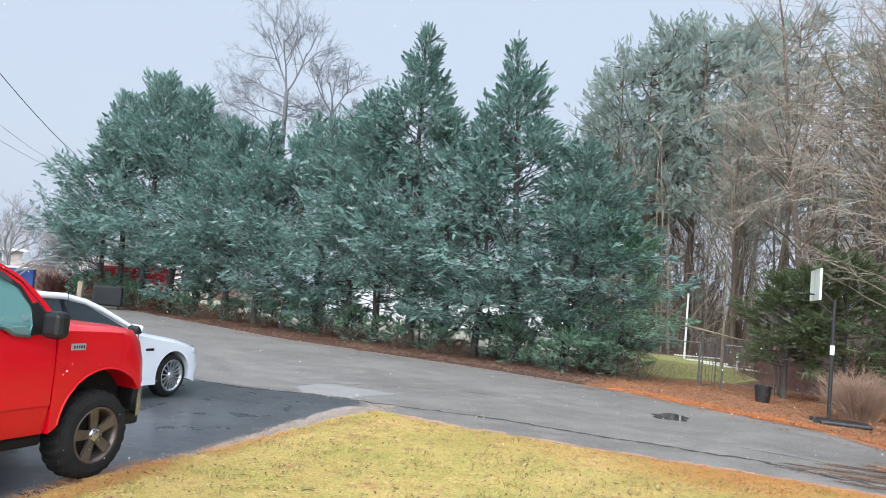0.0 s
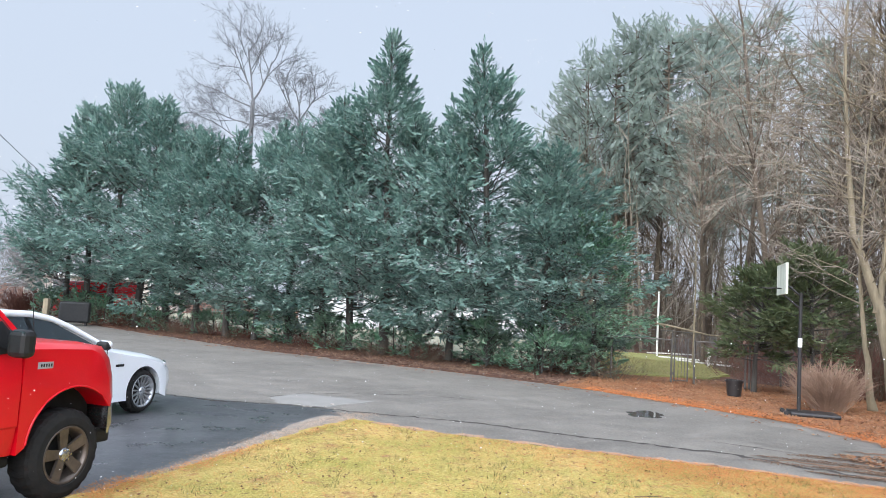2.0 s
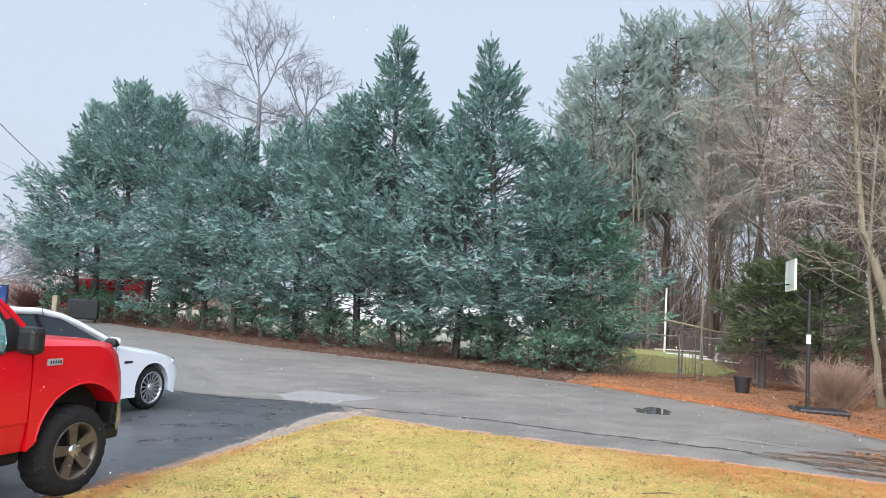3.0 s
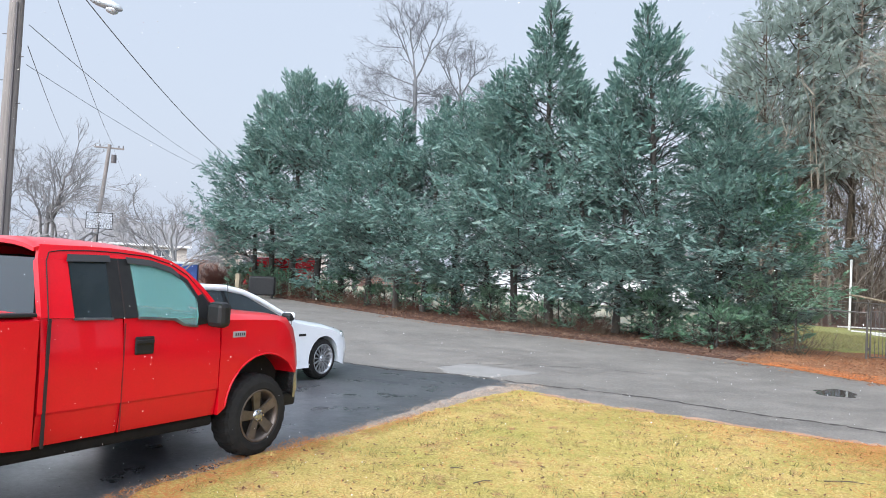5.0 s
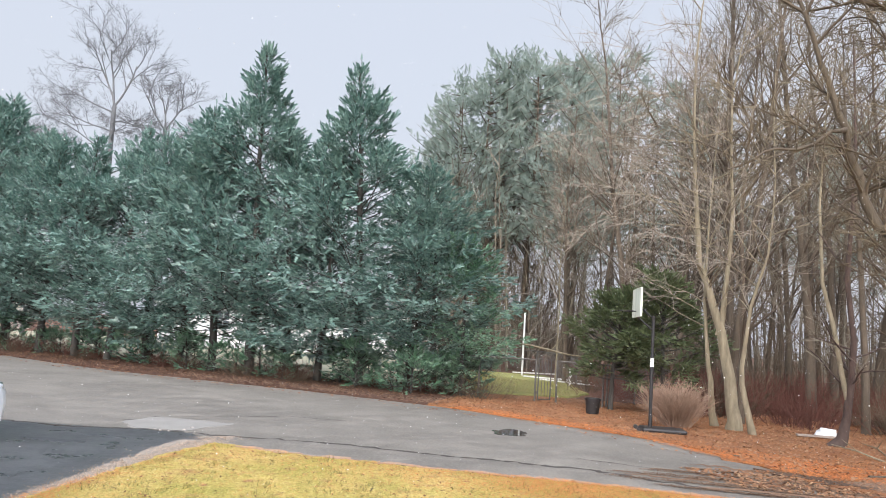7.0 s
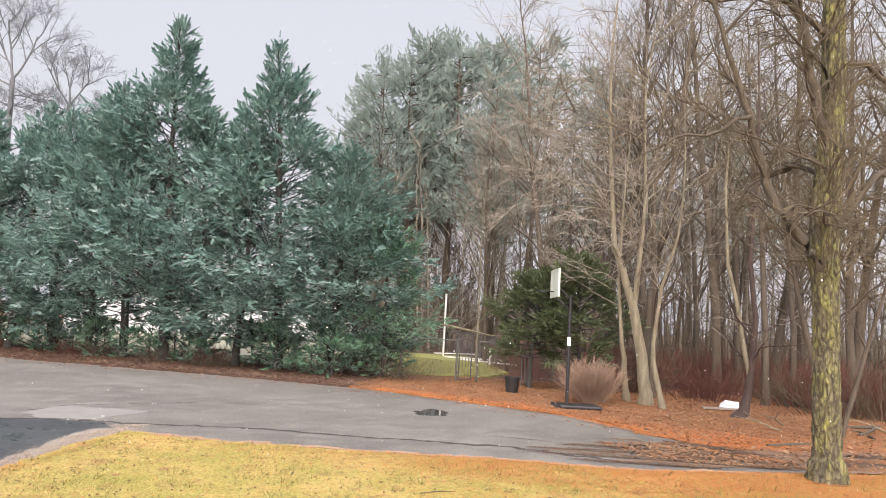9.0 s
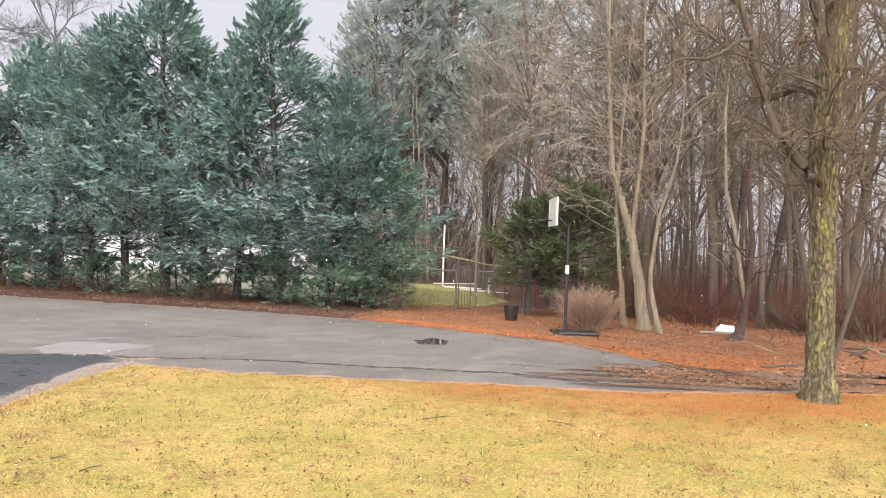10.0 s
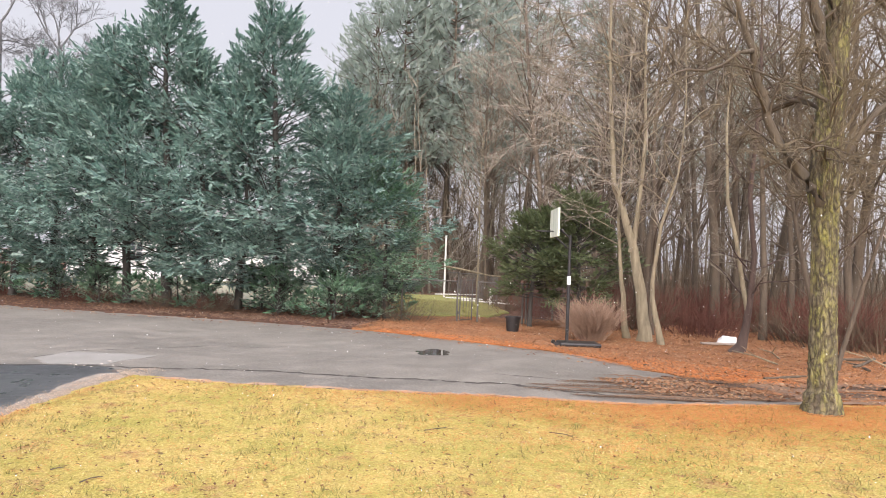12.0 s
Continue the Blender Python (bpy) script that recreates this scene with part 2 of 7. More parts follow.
def ragged(points, spacing, jitter, rng, closed=True):
    """Resamples an outline and frays it."""
    out = []
    n = len(points)
    for i in range(n if closed else n - 1):
        a, b = np.array(points[i]), np.array(points[(i + 1) % n])
        k = max(1, int(np.linalg.norm(b - a) / spacing))
        for j in range(k):
            p = a + (b - a) * j / k + (rng.normal(0, jitter, 2) if j else 0)
            out.append((float(p[0]), float(p[1])))
    return out


class Tubes:
    """Collects tapered tubes as plain vertex and face lists."""

    def __init__(self):
        self.v, self.f = [], []

    def add(self, pts, radii, n):
        start = len(self.v)
        for k, p in enumerate(pts):
            d = (pts[min(k + 1, len(pts) - 1)] - pts[max(k - 1, 0)])
            d = d.normalized() if d.length else Vector((0, 0, 1))
            u = d.orthogonal().normalized()
            w = d.cross(u)
            for i in range(n):
                a = 2 * math.pi * i / n
                self.v.append(p + (u * math.cos(a) + w * math.sin(a)) * radii[k])
        for k in range(len(pts) - 1):
            for i in range(n):
                a, b = start + k * n + i, start + k * n + (i + 1) % n
                self.f.append((a, b, b + n, a + n))

    def spike(self, p, q, r):
        """A fine pointed twig from p to q."""
        d = (q - p).normalized()
        u = d.orthogonal().normalized()
        w = d.cross(u)
        i = len(self.v)
        self.v += [p + u * r, p + (w * 0.87 - u * 0.5) * r, p - (w * 0.87 + u * 0.5) * r, q]
        self.f += [(i, i + 1, i + 3), (i + 1, i + 2, i + 3)]


def grow(rng, p, d, length, segs, bend, lift=0.0):
    """A wandering line that starts at p in direction d."""
    pts = [p.copy()]
    d = d.normalized()
    for _ in range(segs):
        d = (d + Vector(rng.normal(0, bend, 3)) + Vector((0, 0, lift))).normalized()
        p = p + d * (length / segs)
        pts.append(p)
    return pts


def along(pts, t):
    k = min(int(t * (len(pts) - 1)), len(pts) - 2)
    return pts[k].lerp(pts[k + 1], t * (len(pts) - 1) - k), (pts[k + 1] - pts[k]).normalized()


def side_dir(rng, axis, angle):
    u = axis.orthogonal().normalized()
    u.rotate(Matrix.Rotation(rng.uniform(0, 2 * math.pi), 3, axis))
    return (axis * math.cos(angle) + u * math.sin(angle)).normalized()

# ---- ground, road, driveway, lawn ----
rng = np.random.default_rng(3)


def terrain():
    """One sheet to the horizon, finer near the camera."""
    xs = sorted(set([-900, -500, -300, -200, -140, -100] + list(range(-80, 81, 4)) + [100, 140, 200, 300, 500, 900]))
    bm = bmesh.new()
    grid = []
    for y in xs:
        row = []
        for x in xs:
            z = 0.0
            if y > 30 or x > 16:
                z = 0.12 * noise.noise(Vector((x * 0.12, y * 0.12, 0)))
            row.append(bm.verts.new((x, y, z - 0.06)))
        grid.append(row)
    for j in range(len(xs) - 1):
        for i in range(len(xs) - 1):
            bm.faces.new((grid[j][i], grid[j][i + 1], grid[j + 1][i + 1], grid[j + 1][i]))
    return bm


tagged(part("ground", terrain(), SOIL, smooth=True), "brown forest floor with dead leaves and bare soil", "ground", kind="structure")

ROAD_FAR = [(8.35, 11.3), (8.1, 12.6), (7.9, 13.9), (7.2, 15.1), (6.2, 16.6), (4.9, 18.4), (2.2, 20.9), (-0.6, 22.9), (-5.3, 26.0), (-11.7, 32.4), (-17.5, 38.5), (-24.0, 46.0), (-34.0, 60.0)]
ROAD_NEAR = [(-52.0, 60.0), (-38.0, 40.0), (-26.0, 24.0), (-14.0, 16.2), (-4.4, 13.45), (-1.3, 12.7), (-0.95, 11.9), (0.5, 11.05), (2.0, 10.42), (4.28, 9.55), (5.7, 8.85), (7.4, 8.55), (9.0, 8.4), (9.3, 8.6), (8.5, 9.4), (8.15, 10.4)]
tagged(part("road", prism(ragged(ROAD_FAR + ROAD_NEAR, 0.5, 0.05, rng), 0.08, 0.0), ASPHALT_ROAD), "worn grey wet asphalt lane with cracks and puddles", "road", kind="structure")

DRIVE = [(-1.25, 12.72), (-4.4, 13.47), (-14.0, 16.22), (-17.0, 8.0), (-14.0, -8.0), (-4.2, -8.0), (-3.7, 1.0), (-3.2, 3.4), (-2.9, 5.1), (-2.6, 6.24), (-2.3, 7.14), (-1.85, 8.35), (-1.2, 10.6), (-0.7, 11.6)]
tagged(part("driveway", prism(ragged(DRIVE, 0.5, 0.03, rng), 0.08, 0.012), ASPHALT_DRIVE), "dark wet sealed asphalt driveway beside the lawn", "driveway", kind="structure")

LAWN_EDGE = [(-0.80, 11.72), (-1.45, 10.4), (-2.12, 8.3), (-2.6, 7.1), (-2.95, 6.2), (-3.22, 5.1), (-3.5, 3.4), (-4.0, 1.0), (-4.5, -8.0), (30.0, -12.0), (30.0, 4.0), (16.0, 6.4), (9.6, 8.0), (7.4, 8.3), (5.7, 8.62), (4.28, 9.3), (2.0, 10.2), (0.5, 10.85)]
tagged(part("lawn", prism(ragged(LAWN_EDGE, 0.16, 0.045, rng), 0.1, 0.035), LAWN), "dormant yellow-green lawn with scattered pine needles", "lawn", kind="structure")

FRINGE = simple("pale_sandy_fringe", (0.27, 0.225, 0.185), (0.15, 0.125, 0.105), 6, 0.9, relief=0.4, fine=60)
tagged(part("driveway_fringe", prism(ragged([(-0.5, 11.75), (-0.8, 12.1), (-1.30, 12.0), (-1.62, 11.1), (-1.82, 10.1), (-2.17, 8.9), (-2.47, 7.7), (-2.72, 6.7), (-2.5, 6.9), (-2.3, 7.2), (-1.8, 8.5), (-1.0, 10.6)], 0.2, 0.03, rng), 0.05, 0.017), FRINGE), "pale sandy fringe between driveway and lawn", "edging", kind="structure")
MUD = ground_mat("dark_wet_mud", [(0.045, 0.028, 0.021), (0.085, 0.055, 0.038), (0.13, 0.078, 0.05)], 1.2, 20, rough=0.6)
for k, (c, rx, ry, tu) in enumerate([((9.3, 9.75), 1.1, 0.30, -14), ((10.9, 9.5), 1.4, 0.36, -10), ((12.6, 9.0), 1.5, 0.34, -12), ((9.9, 8.85), 1.1, 0.24, -16), ((11.9, 8.35), 1.4, 0.28, -10), ((8.3, 10.5), 0.5, 0.22, -50), ((14.5, 8.7), 1.2, 0.25, -8)]):
    ring = []
    for q in range(40):
        a = 2 * math.pi * q / 40
        w = 1 + 0.9 * noise.noise(Vector((math.cos(a) * 2.3 + c[0], math.sin(a) * 2.3 + c[1], k)))
        x, y, ct, st = rx * w * math.cos(a), ry * w * math.sin(a), math.cos(radians(tu)), math.sin(radians(tu))
        ring.append((c[0] + x * ct - y * st, c[1] + x * st + y * ct))
    tagged(part("mud_track", prism(ring, 0.03, 0.024), MUD), "dark muddy wheel rut where the asphalt ends", "mud", kind="structure")
LITTER_EDGE = [(8.2, 11.4), (8.0, 12.7), (7.8, 14.0), (7.0, 15.3), (6.0, 16.9), (4.8, 18.6), (4.0, 19.35), (5.4, 22.2), (6.0, 24.0), (9.5, 24.0), (14.0, 22.0), (24.0, 18.0), (34.0, 8.0), (16.0, 6.6), (9.6, 8.1), (9.2, 8.6), (8.4, 9.4), (8.05, 10.4)]
tagged(part("leaf_litter_bed", prism(ragged(LITTER_EDGE, 0.4, 0.12, rng), 0.08, 0.02), LITTER), "orange-brown fallen leaves and pine needles along the lane", "leaf litter", kind="structure")
MULCH_EDGE = [(4.3, 19.1), (2.1, 21.0), (-0.7, 23.0), (-5.4, 26.2), (-11.8, 32.6), (-17.5, 38.8), (-16.0, 41.0), (-9.0, 36.0), (-3.0, 31.0), (2.0, 27.5), (6.0, 25.0), (5.6, 22.0)]
tagged(part("hedge_bed", prism(ragged(MULCH_EDGE, 0.4, 0.12, rng), 0.08, 0.014), MULCH), "dark wet leaf mulch beneath the hedge", "leaf litter", kind="structure")

# ---- evergreen hedge ----
def spray(rng, v, f, p, d, size, leaflets, width=0.16, flat=0.7):
    """A flat feathery spray of scale leaves: narrow blades left and right of an axis."""
    side = d.cross(Vector(rng.normal(0, 0.7, 3)) + Vector((0, 0, flat))).normalized()
    for k in range(leaflets):
        t = k / max(1, leaflets - 1)
        s = 1 if k % 2 else -1
        root = p + d * (size * 0.72 * t)
        ax = (d * (0.8 + 0.3 * t) + side * s * (0.7 - 0.55 * t)).normalized()
        ln = size * rng.uniform(0.35, 0.55)
        w = ax.cross(d).normalized().cross(ax) * (ln * width)
        i = len(v)
        v.extend((root - w * 0.6, root + ax * ln * 0.45 + w * 1.5, root + ax * ln))
        f.append((i, i + 1, i + 2))


def plume(r, bark, v, f, p, d, ln, density, size, lift=0.12, thick=0.02, start=0.38, width=0.16, flat=0.7, pad=0.0, droop=-0.12):
    """A branch with feathery sprays, densest towards its tip; pad spreads them into a drooping fan."""
    pts = grow(r, p, d, ln, 5, 0.09, lift)
    bark.add(pts, [thick * (1 - 0.17 * k) + 0.003 for k in range(6)], 3)
    for _ in range(max(4, int(density * ln))):
        t = start + (1 - start) * r.uniform(0, 1) ** (0.75 if pad == 0 else 0.6)
        q, dd = along(pts, min(0.999, t))
        if pad:
            off = r.normal(0, pad)
            side = Vector((-dd.y, dd.x, 0))
            q = q + side * off + Vector((0, 0, r.normal(0, 0.25 * pad) - 0.9 * off * off))
            dd = dd + side * (0.9 * off / pad)
        sd = (dd * 1.1 + Vector(r.normal(0, 0.42, 3)) - Vector((0, 0, droop))).normalized()
        spray(r, v, f, q + Vector(r.normal(0, 0.04, 3)), sd, size * r.uniform(0.65, 1.3) * (1.1 - 0.3 * t), 5, width, flat)
    q, dd = along(pts, 0.98)
    spray(r, v, f, q, dd, size * 1.1, 9, width, flat)
    return pts


def cypress(seed, height=10.0, spread=2.5, low=0.9, branches=150, density=19, tops=2, size=0.27, taper=0.7, girth=0.16):
    """Trunk and crown meshes of a Leyland cypress: drooping layered pads below, feathered spires above."""
    r = np.random.default_rng(seed)
    bark, v, f = Tubes(), [], []
    trunk = grow(r, Vector((0, 0, -0.1)), Vector((0, 0, 1)), height * 0.96, 14, 0.025, 0.06)
    bark.add(trunk, [girth * (1 - 0.93 * k / 14) + 0.008 for k in range(15)], 8)
    weak = r.uniform(0, 1, (7, 9))
    for b in range(branches):
        t = min(0.985, (b + r.uniform(0, 1)) / branches)
        az = b * 2.4 + r.uniform(-0.5, 0.5)
        wk = weak[int((az % 6.2832) / 6.2832 * 6.99), int(t * 8.99)]
        if (wk < (0.52 if 0.3 < t < 0.6 else 0.42) and 0.12 < t < 0.54 and r.uniform() < 0.93) or (t < 0.1 and r.uniform() < 0.3):
            continue
        z = low + (height - low) * t * 0.98
        p, ax = along(trunk, min(0.995, z / height))
        prof = (0.78 + 1.1 * t) if t < 0.2 else 0.05 + 0.95 * ((1 - t) / 0.8) ** taper
        ln = spread * prof * (0.62 + 0.5 * wk) * r.uniform(0.7, 1.25) + 0.05
        rise = 0.08 + 0.70 * t + r.uniform(-0.16, 0.16)
        d = Vector((math.cos(az), math.sin(az), rise))
        top = t > 0.72
        pad = 0.0 if top else 0.10 + 0.07 * ln
        dr = -0.10 if top else 0.30
        pts = plume(r, bark, v, f, p, d, ln, density * (1.5 if top else 1.05), size * (0.72 if top else 1.0), 0.03 if t < 0.3 else 0.06, start=0.1 if top else 0.5, width=0.26, flat=1.1, thick=0.012 if top else 0.02, pad=pad, droop=dr)
        if ln < 0.5:
            continue
        # side boughs lie in the plane of their branch, like a fan
        for k in range(3 if ln > 1.0 else 2):
            q, dd = along(pts, 0.34 + 0.2 * k + r.uniform(0, 0.12))
            side = dd.cross(Vector((0, 0, 1))).normalized() * (1 if k % 2 else -1)
            plume(r, bark, v, f, q, dd * 0.9 + side * r.uniform(0.5, 1.0) + Vector((0, 0, r.uniform(-0.1, 0.3))), ln * (0.55 - 0.1 * k) * r.uniform(0.8, 1.1), density * 0.95, size * 0.9, 0.03, 0.01, 0.1 if top else 0.4, 0.26, 1.1, pad * 0.8, dr)
    for k in range(tops):
        z = r.uniform(0.62, 0.80)
        p, ax = along(trunk, z)
        az = r.uniform(0, 6.28)
        lead = plume(r, bark, v, f, p, Vector((0.6 * math.cos(az), 0.6 * math.sin(az), 1)), height * r.uniform(0.12, 0.2), density * 1.5, size * 0.8, 0.14, 0.015)
        for j in range(9):
            q, dd = along(lead, 0.25 + 0.08 * j)
            a2 = j * 2.4
            plume(r, bark, v, f, q, Vector((math.cos(a2), math.sin(a2), 0.75)), height * 0.06 * (1.1 - 0.09 * j), density * 1.2, size * 0.75, 0.04, 0.008, 0.1)
    plume(r, bark, v, f, along(trunk, 0.90)[0], Vector((0.05, 0, 1)), height * 0.11, density * 0.9, size * 0.55, 0.1, 0.01, 0.05)
    return bark, v, f


def evergreen(name, seed, label, category, leaf=None, **kw):
    leaf = leaf or CYPRESS
    bark, v, f = cypress(seed, **kw)
    t = thing(name, label, category)
    raw("trunk", bark.v, bark.f, BARK_CEDAR, t, smooth=True)
    raw("crown", v, f, leaf, t)
    return t


def discard(things):
    for t in things:
        for o in (*t.children_recursive, t):
            bpy.data.objects.remove(o)


HEDGE_LABEL = "dark green feathery Leyland cypress in a tall hedge row"
kinds = [evergreen("cypress_tree", 11 + k, HEDGE_LABEL if k != 4 else "fresh green bushy cypress at the hedge's end", "tree", CYPRESS if k != 4 else CYPRESS_GREEN, height=10.0, spread=s, branches=n, low=lo * 0.8, tops=tp, taper=ta, density=16, size=0.33)
         for k, (s, n, lo, tp, ta) in enumerate([(3.7, 130, 1.5, 0, 1.14), (3.4, 116, 1.2, 3, 0.84), (3.7, 126, 1.6, 0, 1.18), (3.4, 114, 1.25, 3, 0.88), (3.3, 96, 1.3, 4, 0.66), (3.3, 112, 1.5, 3, 0.80)])]
# x, y, height, width factor, kind, turn
HEDGE = [(5.75, 22.7, 5.4, 0.54, 4, 10), (5.0, 23.6, 6.6, 0.72, 1, 80), (4.3, 24.3, 8.0, 0.92, 3, 150), (2.75, 25.1, 11.6, 1.06, 2, 210), (1.4, 26.0, 8.8, 0.85, 1, 300),
         (0.3, 26.6, 9.8, 0.85, 3, 30), (-0.95, 27.4, 12.6, 1.12, 0, 100), (-2.3, 28.4, 10.4, 0.9, 2, 190), (-3.6, 29.4, 10.4, 0.9, 1, 250), (-5.0, 30.5, 9.9, 0.85, 3, 320),
         (-6.6, 31.6, 10.3, 0.9, 2, 50), (-8.1, 32.8, 9.6, 0.9, 0, 140), (-9.8, 34.0, 9.8, 0.95, 1, 200), (-11.6, 35.3, 10.6, 1.05, 3, 270), (-13.4, 36.6, 12.2, 1.15, 5, 340),
         (-15.2, 37.7, 13.2, 1.2, 5, 20), (-16.8, 38.8, 12.0, 1.15, 5, 90), (-18.2, 39.6, 10.2, 0.88, 1, 160)]
for i, (x, y, h, w, k, turn) in enumerate(HEDGE):
    m = Matrix.LocRotScale((x, y, 0), Euler((0, 0, radians(turn))), (w * 1.02, w * 1.02, h / 10.0))
    tagged(copy_thing(kinds[k], m), group="cypress hedge")


# ---- bare and pine woods ----
def bare_tree(seed, height=14.0, radius=0.14, fork=0.35, limbs=34, reach=0.30, twigs=5, fine=4, lean=0.0, rise=0.55, stems=1, spray_stems=0.18, bend=0.045, twig_r=0.006):
    """Trunk, limb and twig tubes of a leafless tree."""
    r = np.random.default_rng(seed)
    wood, small = Tubes(), Tubes()
    for s in range(stems):
        az = 2 * math.pi * (s + r.uniform(0, 0.5)) / stems
        off = Vector((math.cos(az), math.sin(az), 0)) * (radius * 0.9 if stems > 1 else 0)
        d = Vector((math.cos(az) * spray_stems, math.sin(az) * spray_stems, 1)) if stems > 1 else Vector((lean, 0, 1))
        hh = height * (r.uniform(0.75, 1.0) if stems > 1 else 1)
        rr = radius * (r.uniform(0.6, 1.0) if stems > 1 else 1)
        trunk = grow(r, off - Vector((0, 0, 0.15)), d, hh, 12, bend, 0.03)
        wood.add(trunk, [rr * (1.25 if k == 0 else 1 - 0.9 * k / 12) for k in range(13)], 8)
        for b in range(limbs // stems):
            t = fork + (1 - fork) * r.uniform(0, 1) ** 0.8
            p, ax = along(trunk, min(0.995, t))
            ln = hh * reach * (1.15 - 0.75 * t) * r.uniform(0.5, 1.15)
            branch(r, wood, small, p, side_dir(r, ax, r.uniform(0.6, 1.15)) + Vector((0, 0, rise - 0.35)), ln, max(0.012, rr * 0.42 * (1.1 - t)), twigs, fine, twig_r, 0.07 * rise)
    return wood, small


def branch(r, wood, small, p, d, ln, br, twigs, fine, twig_r, lift):
    """A limb with two orders of twigs."""
    pts = grow(r, p, d, ln, 5, 0.12, lift)
    wood.add(pts, [br * (1 - 0.8 * k / 5) for k in range(6)], 4)
    for _ in range(twigs):
        q, dd = along(pts, r.uniform(0.2, 1.0))
        l2 = ln * r.uniform(0.25, 0.5)
        p2 = grow(r, q, side_dir(r, dd, r.uniform(0.4, 0.9)), l2, 2, 0.16, lift)
        small.add(p2, [twig_r * 1.8, twig_r * 1.2, twig_r * 0.5], 3)
        for _ in range(fine):
            q3, d3 = along(p2, r.uniform(0.2, 1.0))
            small.spike(q3, q3 + side_dir(r, d3, r.uniform(0.35, 0.9)) * (l2 * r.uniform(0.3, 0.6)), twig_r * 1.1)
    return pts


def deciduous(name, seed, label, bark, twig, **kw):
    wood, small = bare_tree(seed, **kw)
    t = thing(name, label, "tree")
    raw("trunk", wood.v, wood.f, bark, t, smooth=True)
    tagged(raw("crown", small.v, small.f, twig, t), kind="stuff")
    return t


def pine_tree(seed, height=18.0):
    r = np.random.default_rng(seed)
    wood, v, f = Tubes(), [], []
    trunk = grow(r, Vector((0, 0, -0.15)), Vector((0, 0, 1)), height, 12, 0.02, 0.04)
    wood.add(trunk, [0.19 * (1 - 0.88 * k / 12) for k in range(13)], 8)
    for b in range(84):
        t = 0.36 + 0.63 * r.uniform(0, 1)
        p, ax = along(trunk, t)
        ln = height * 0.26 * math.sqrt(max(0.03, 1.02 - t)) * 1.25 * r.uniform(0.6, 1.15)
        az = r.uniform(0, 6.28)
        pts = grow(r, p, Vector((math.cos(az), math.sin(az), r.uniform(0.0, 0.5))), ln, 4, 0.12, 0.08)
        wood.add(pts, [0.035 * (1 - 0.2 * k) + 0.004 for k in range(5)], 4)
        for _ in range(26):
            q, dd = along(pts, r.uniform(0.3, 1.0))
            c = q + Vector(r.normal(0, 0.22, 3))
            up = (dd + Vector(r.normal(0, 0.6, 3)) + Vector((0, 0, 0.4))).normalized()
            spray(r, v, f, c, up, r.uniform(0.30, 0.52), 8, 0.17)
    t = thing("pine_tree", "tall pine with a bare trunk and haze-paled green crown", "tree")
    raw("trunk", wood.v, wood.f, BARK_GREY, t, smooth=True)
    raw("crown", v, f, PINE_HAZED, t)
    return t


BARE = [deciduous("bare_tree", 40 + k, "slender leafless woodland tree with grey-brown bark", BARK_GREY, TWIG, height=h, radius=rd, fork=fk, limbs=li)
        for k, (h, rd, fk, li) in enumerate([(15, 0.14, 0.22, 46), (13, 0.10, 0.18, 44), (17, 0.17, 0.30, 46), (11, 0.08, 0.12, 44), (14, 0.12, 0.35, 40)])]
PINES = [pine_tree(70 + k, 18.0) for k in range(3)]
rw = np.random.default_rng(21)


def plant(src, x, y, s, turn, group, sz=None, z=-0.05):
    return tagged(copy_thing(src, Matrix.LocRotScale((x, y, z), Euler((0, 0, turn)), (s, s, sz or s))), group=group)


# the wood beyond the leaf bed
spots = []
tries = 0
while len(spots) < 90 and tries < 6000:
    tries += 1
    bearing = radians(rw.uniform(13, 62))
    dist = 22 + 42 * rw.uniform(0, 1) ** 1.3
    x, y = dist * math.sin(bearing), dist * math.cos(bearing)
    if x < 12.5 + 0.12 * (y - 20) and y < 44:
        continue
    if any((x - a) ** 2 + (y - b) ** 2 < 1.4 for a, b in spots):
        continue
    spots.append((x, y))
    if rw.uniform() < 0.10 and dist > 34:
        plant(PINES[rw.integers(3)], x, y, rw.uniform(0.85, 1.15), rw.uniform(0, 6.28), "woodland trees")
    else:
        plant(BARE[rw.integers(5)], x, y, rw.uniform(0.8, 1.25), rw.uniform(0, 6.28), "woodland trees")
for x, y, s in [(9.4, 48, 0.84), (10.4, 46, 0.98), (11.6, 49.5, 1.12), (12.8, 46, 1.10), (14, 48, 1.2), (15.4, 46, 1.16), (17.0, 50, 1.28), (18.5, 46, 1.2), (20, 49, 1.25), (22, 47, 1.25)]:
    plant(PINES[int(x) % 3], x, y, s, x, "woodland trees")
for x, y, s, k in [(10.3, 43.8, 0.95, 1), (8.3, 40.0, 0.8, 3), (15.0, 37.0, 0.85, 4), (13.5, 33.5, 1.0, 1)]:
    plant(BARE[k], x, y, s, x, "woodland trees")

# leafless trees standing behind the hedge and along the street
def forked(r, wood, small, p, d, ln, rad, depth, kids, spread, up, bend=0.15):
    """A limb that forks again and again into finer, curving boughs."""
    if depth == 0:
        small.spike(p, p + d.normalized() * ln, rad * 1.2)
        return
    pts = grow(r, p, d, ln, 4, bend, up)
    tips = [rad * (1 - 0.11 * k) for k in range(5)]
    (wood if depth > 2 else small).add(pts, tips, 7 if depth > 3 else 3)
    for k in range(kids):
        q, dd = along(pts, min(0.995, 0.34 + 0.66 * (k + r.uniform(0.1, 1.0)) / kids))
        forked(r, wood, small, q, side_dir(r, dd, spread * r.uniform(0.55, 1.25)), ln * r.uniform(0.50, 0.74), max(0.0045, rad * r.uniform(0.46, 0.60)), depth - 1, kids, spread, up, bend)


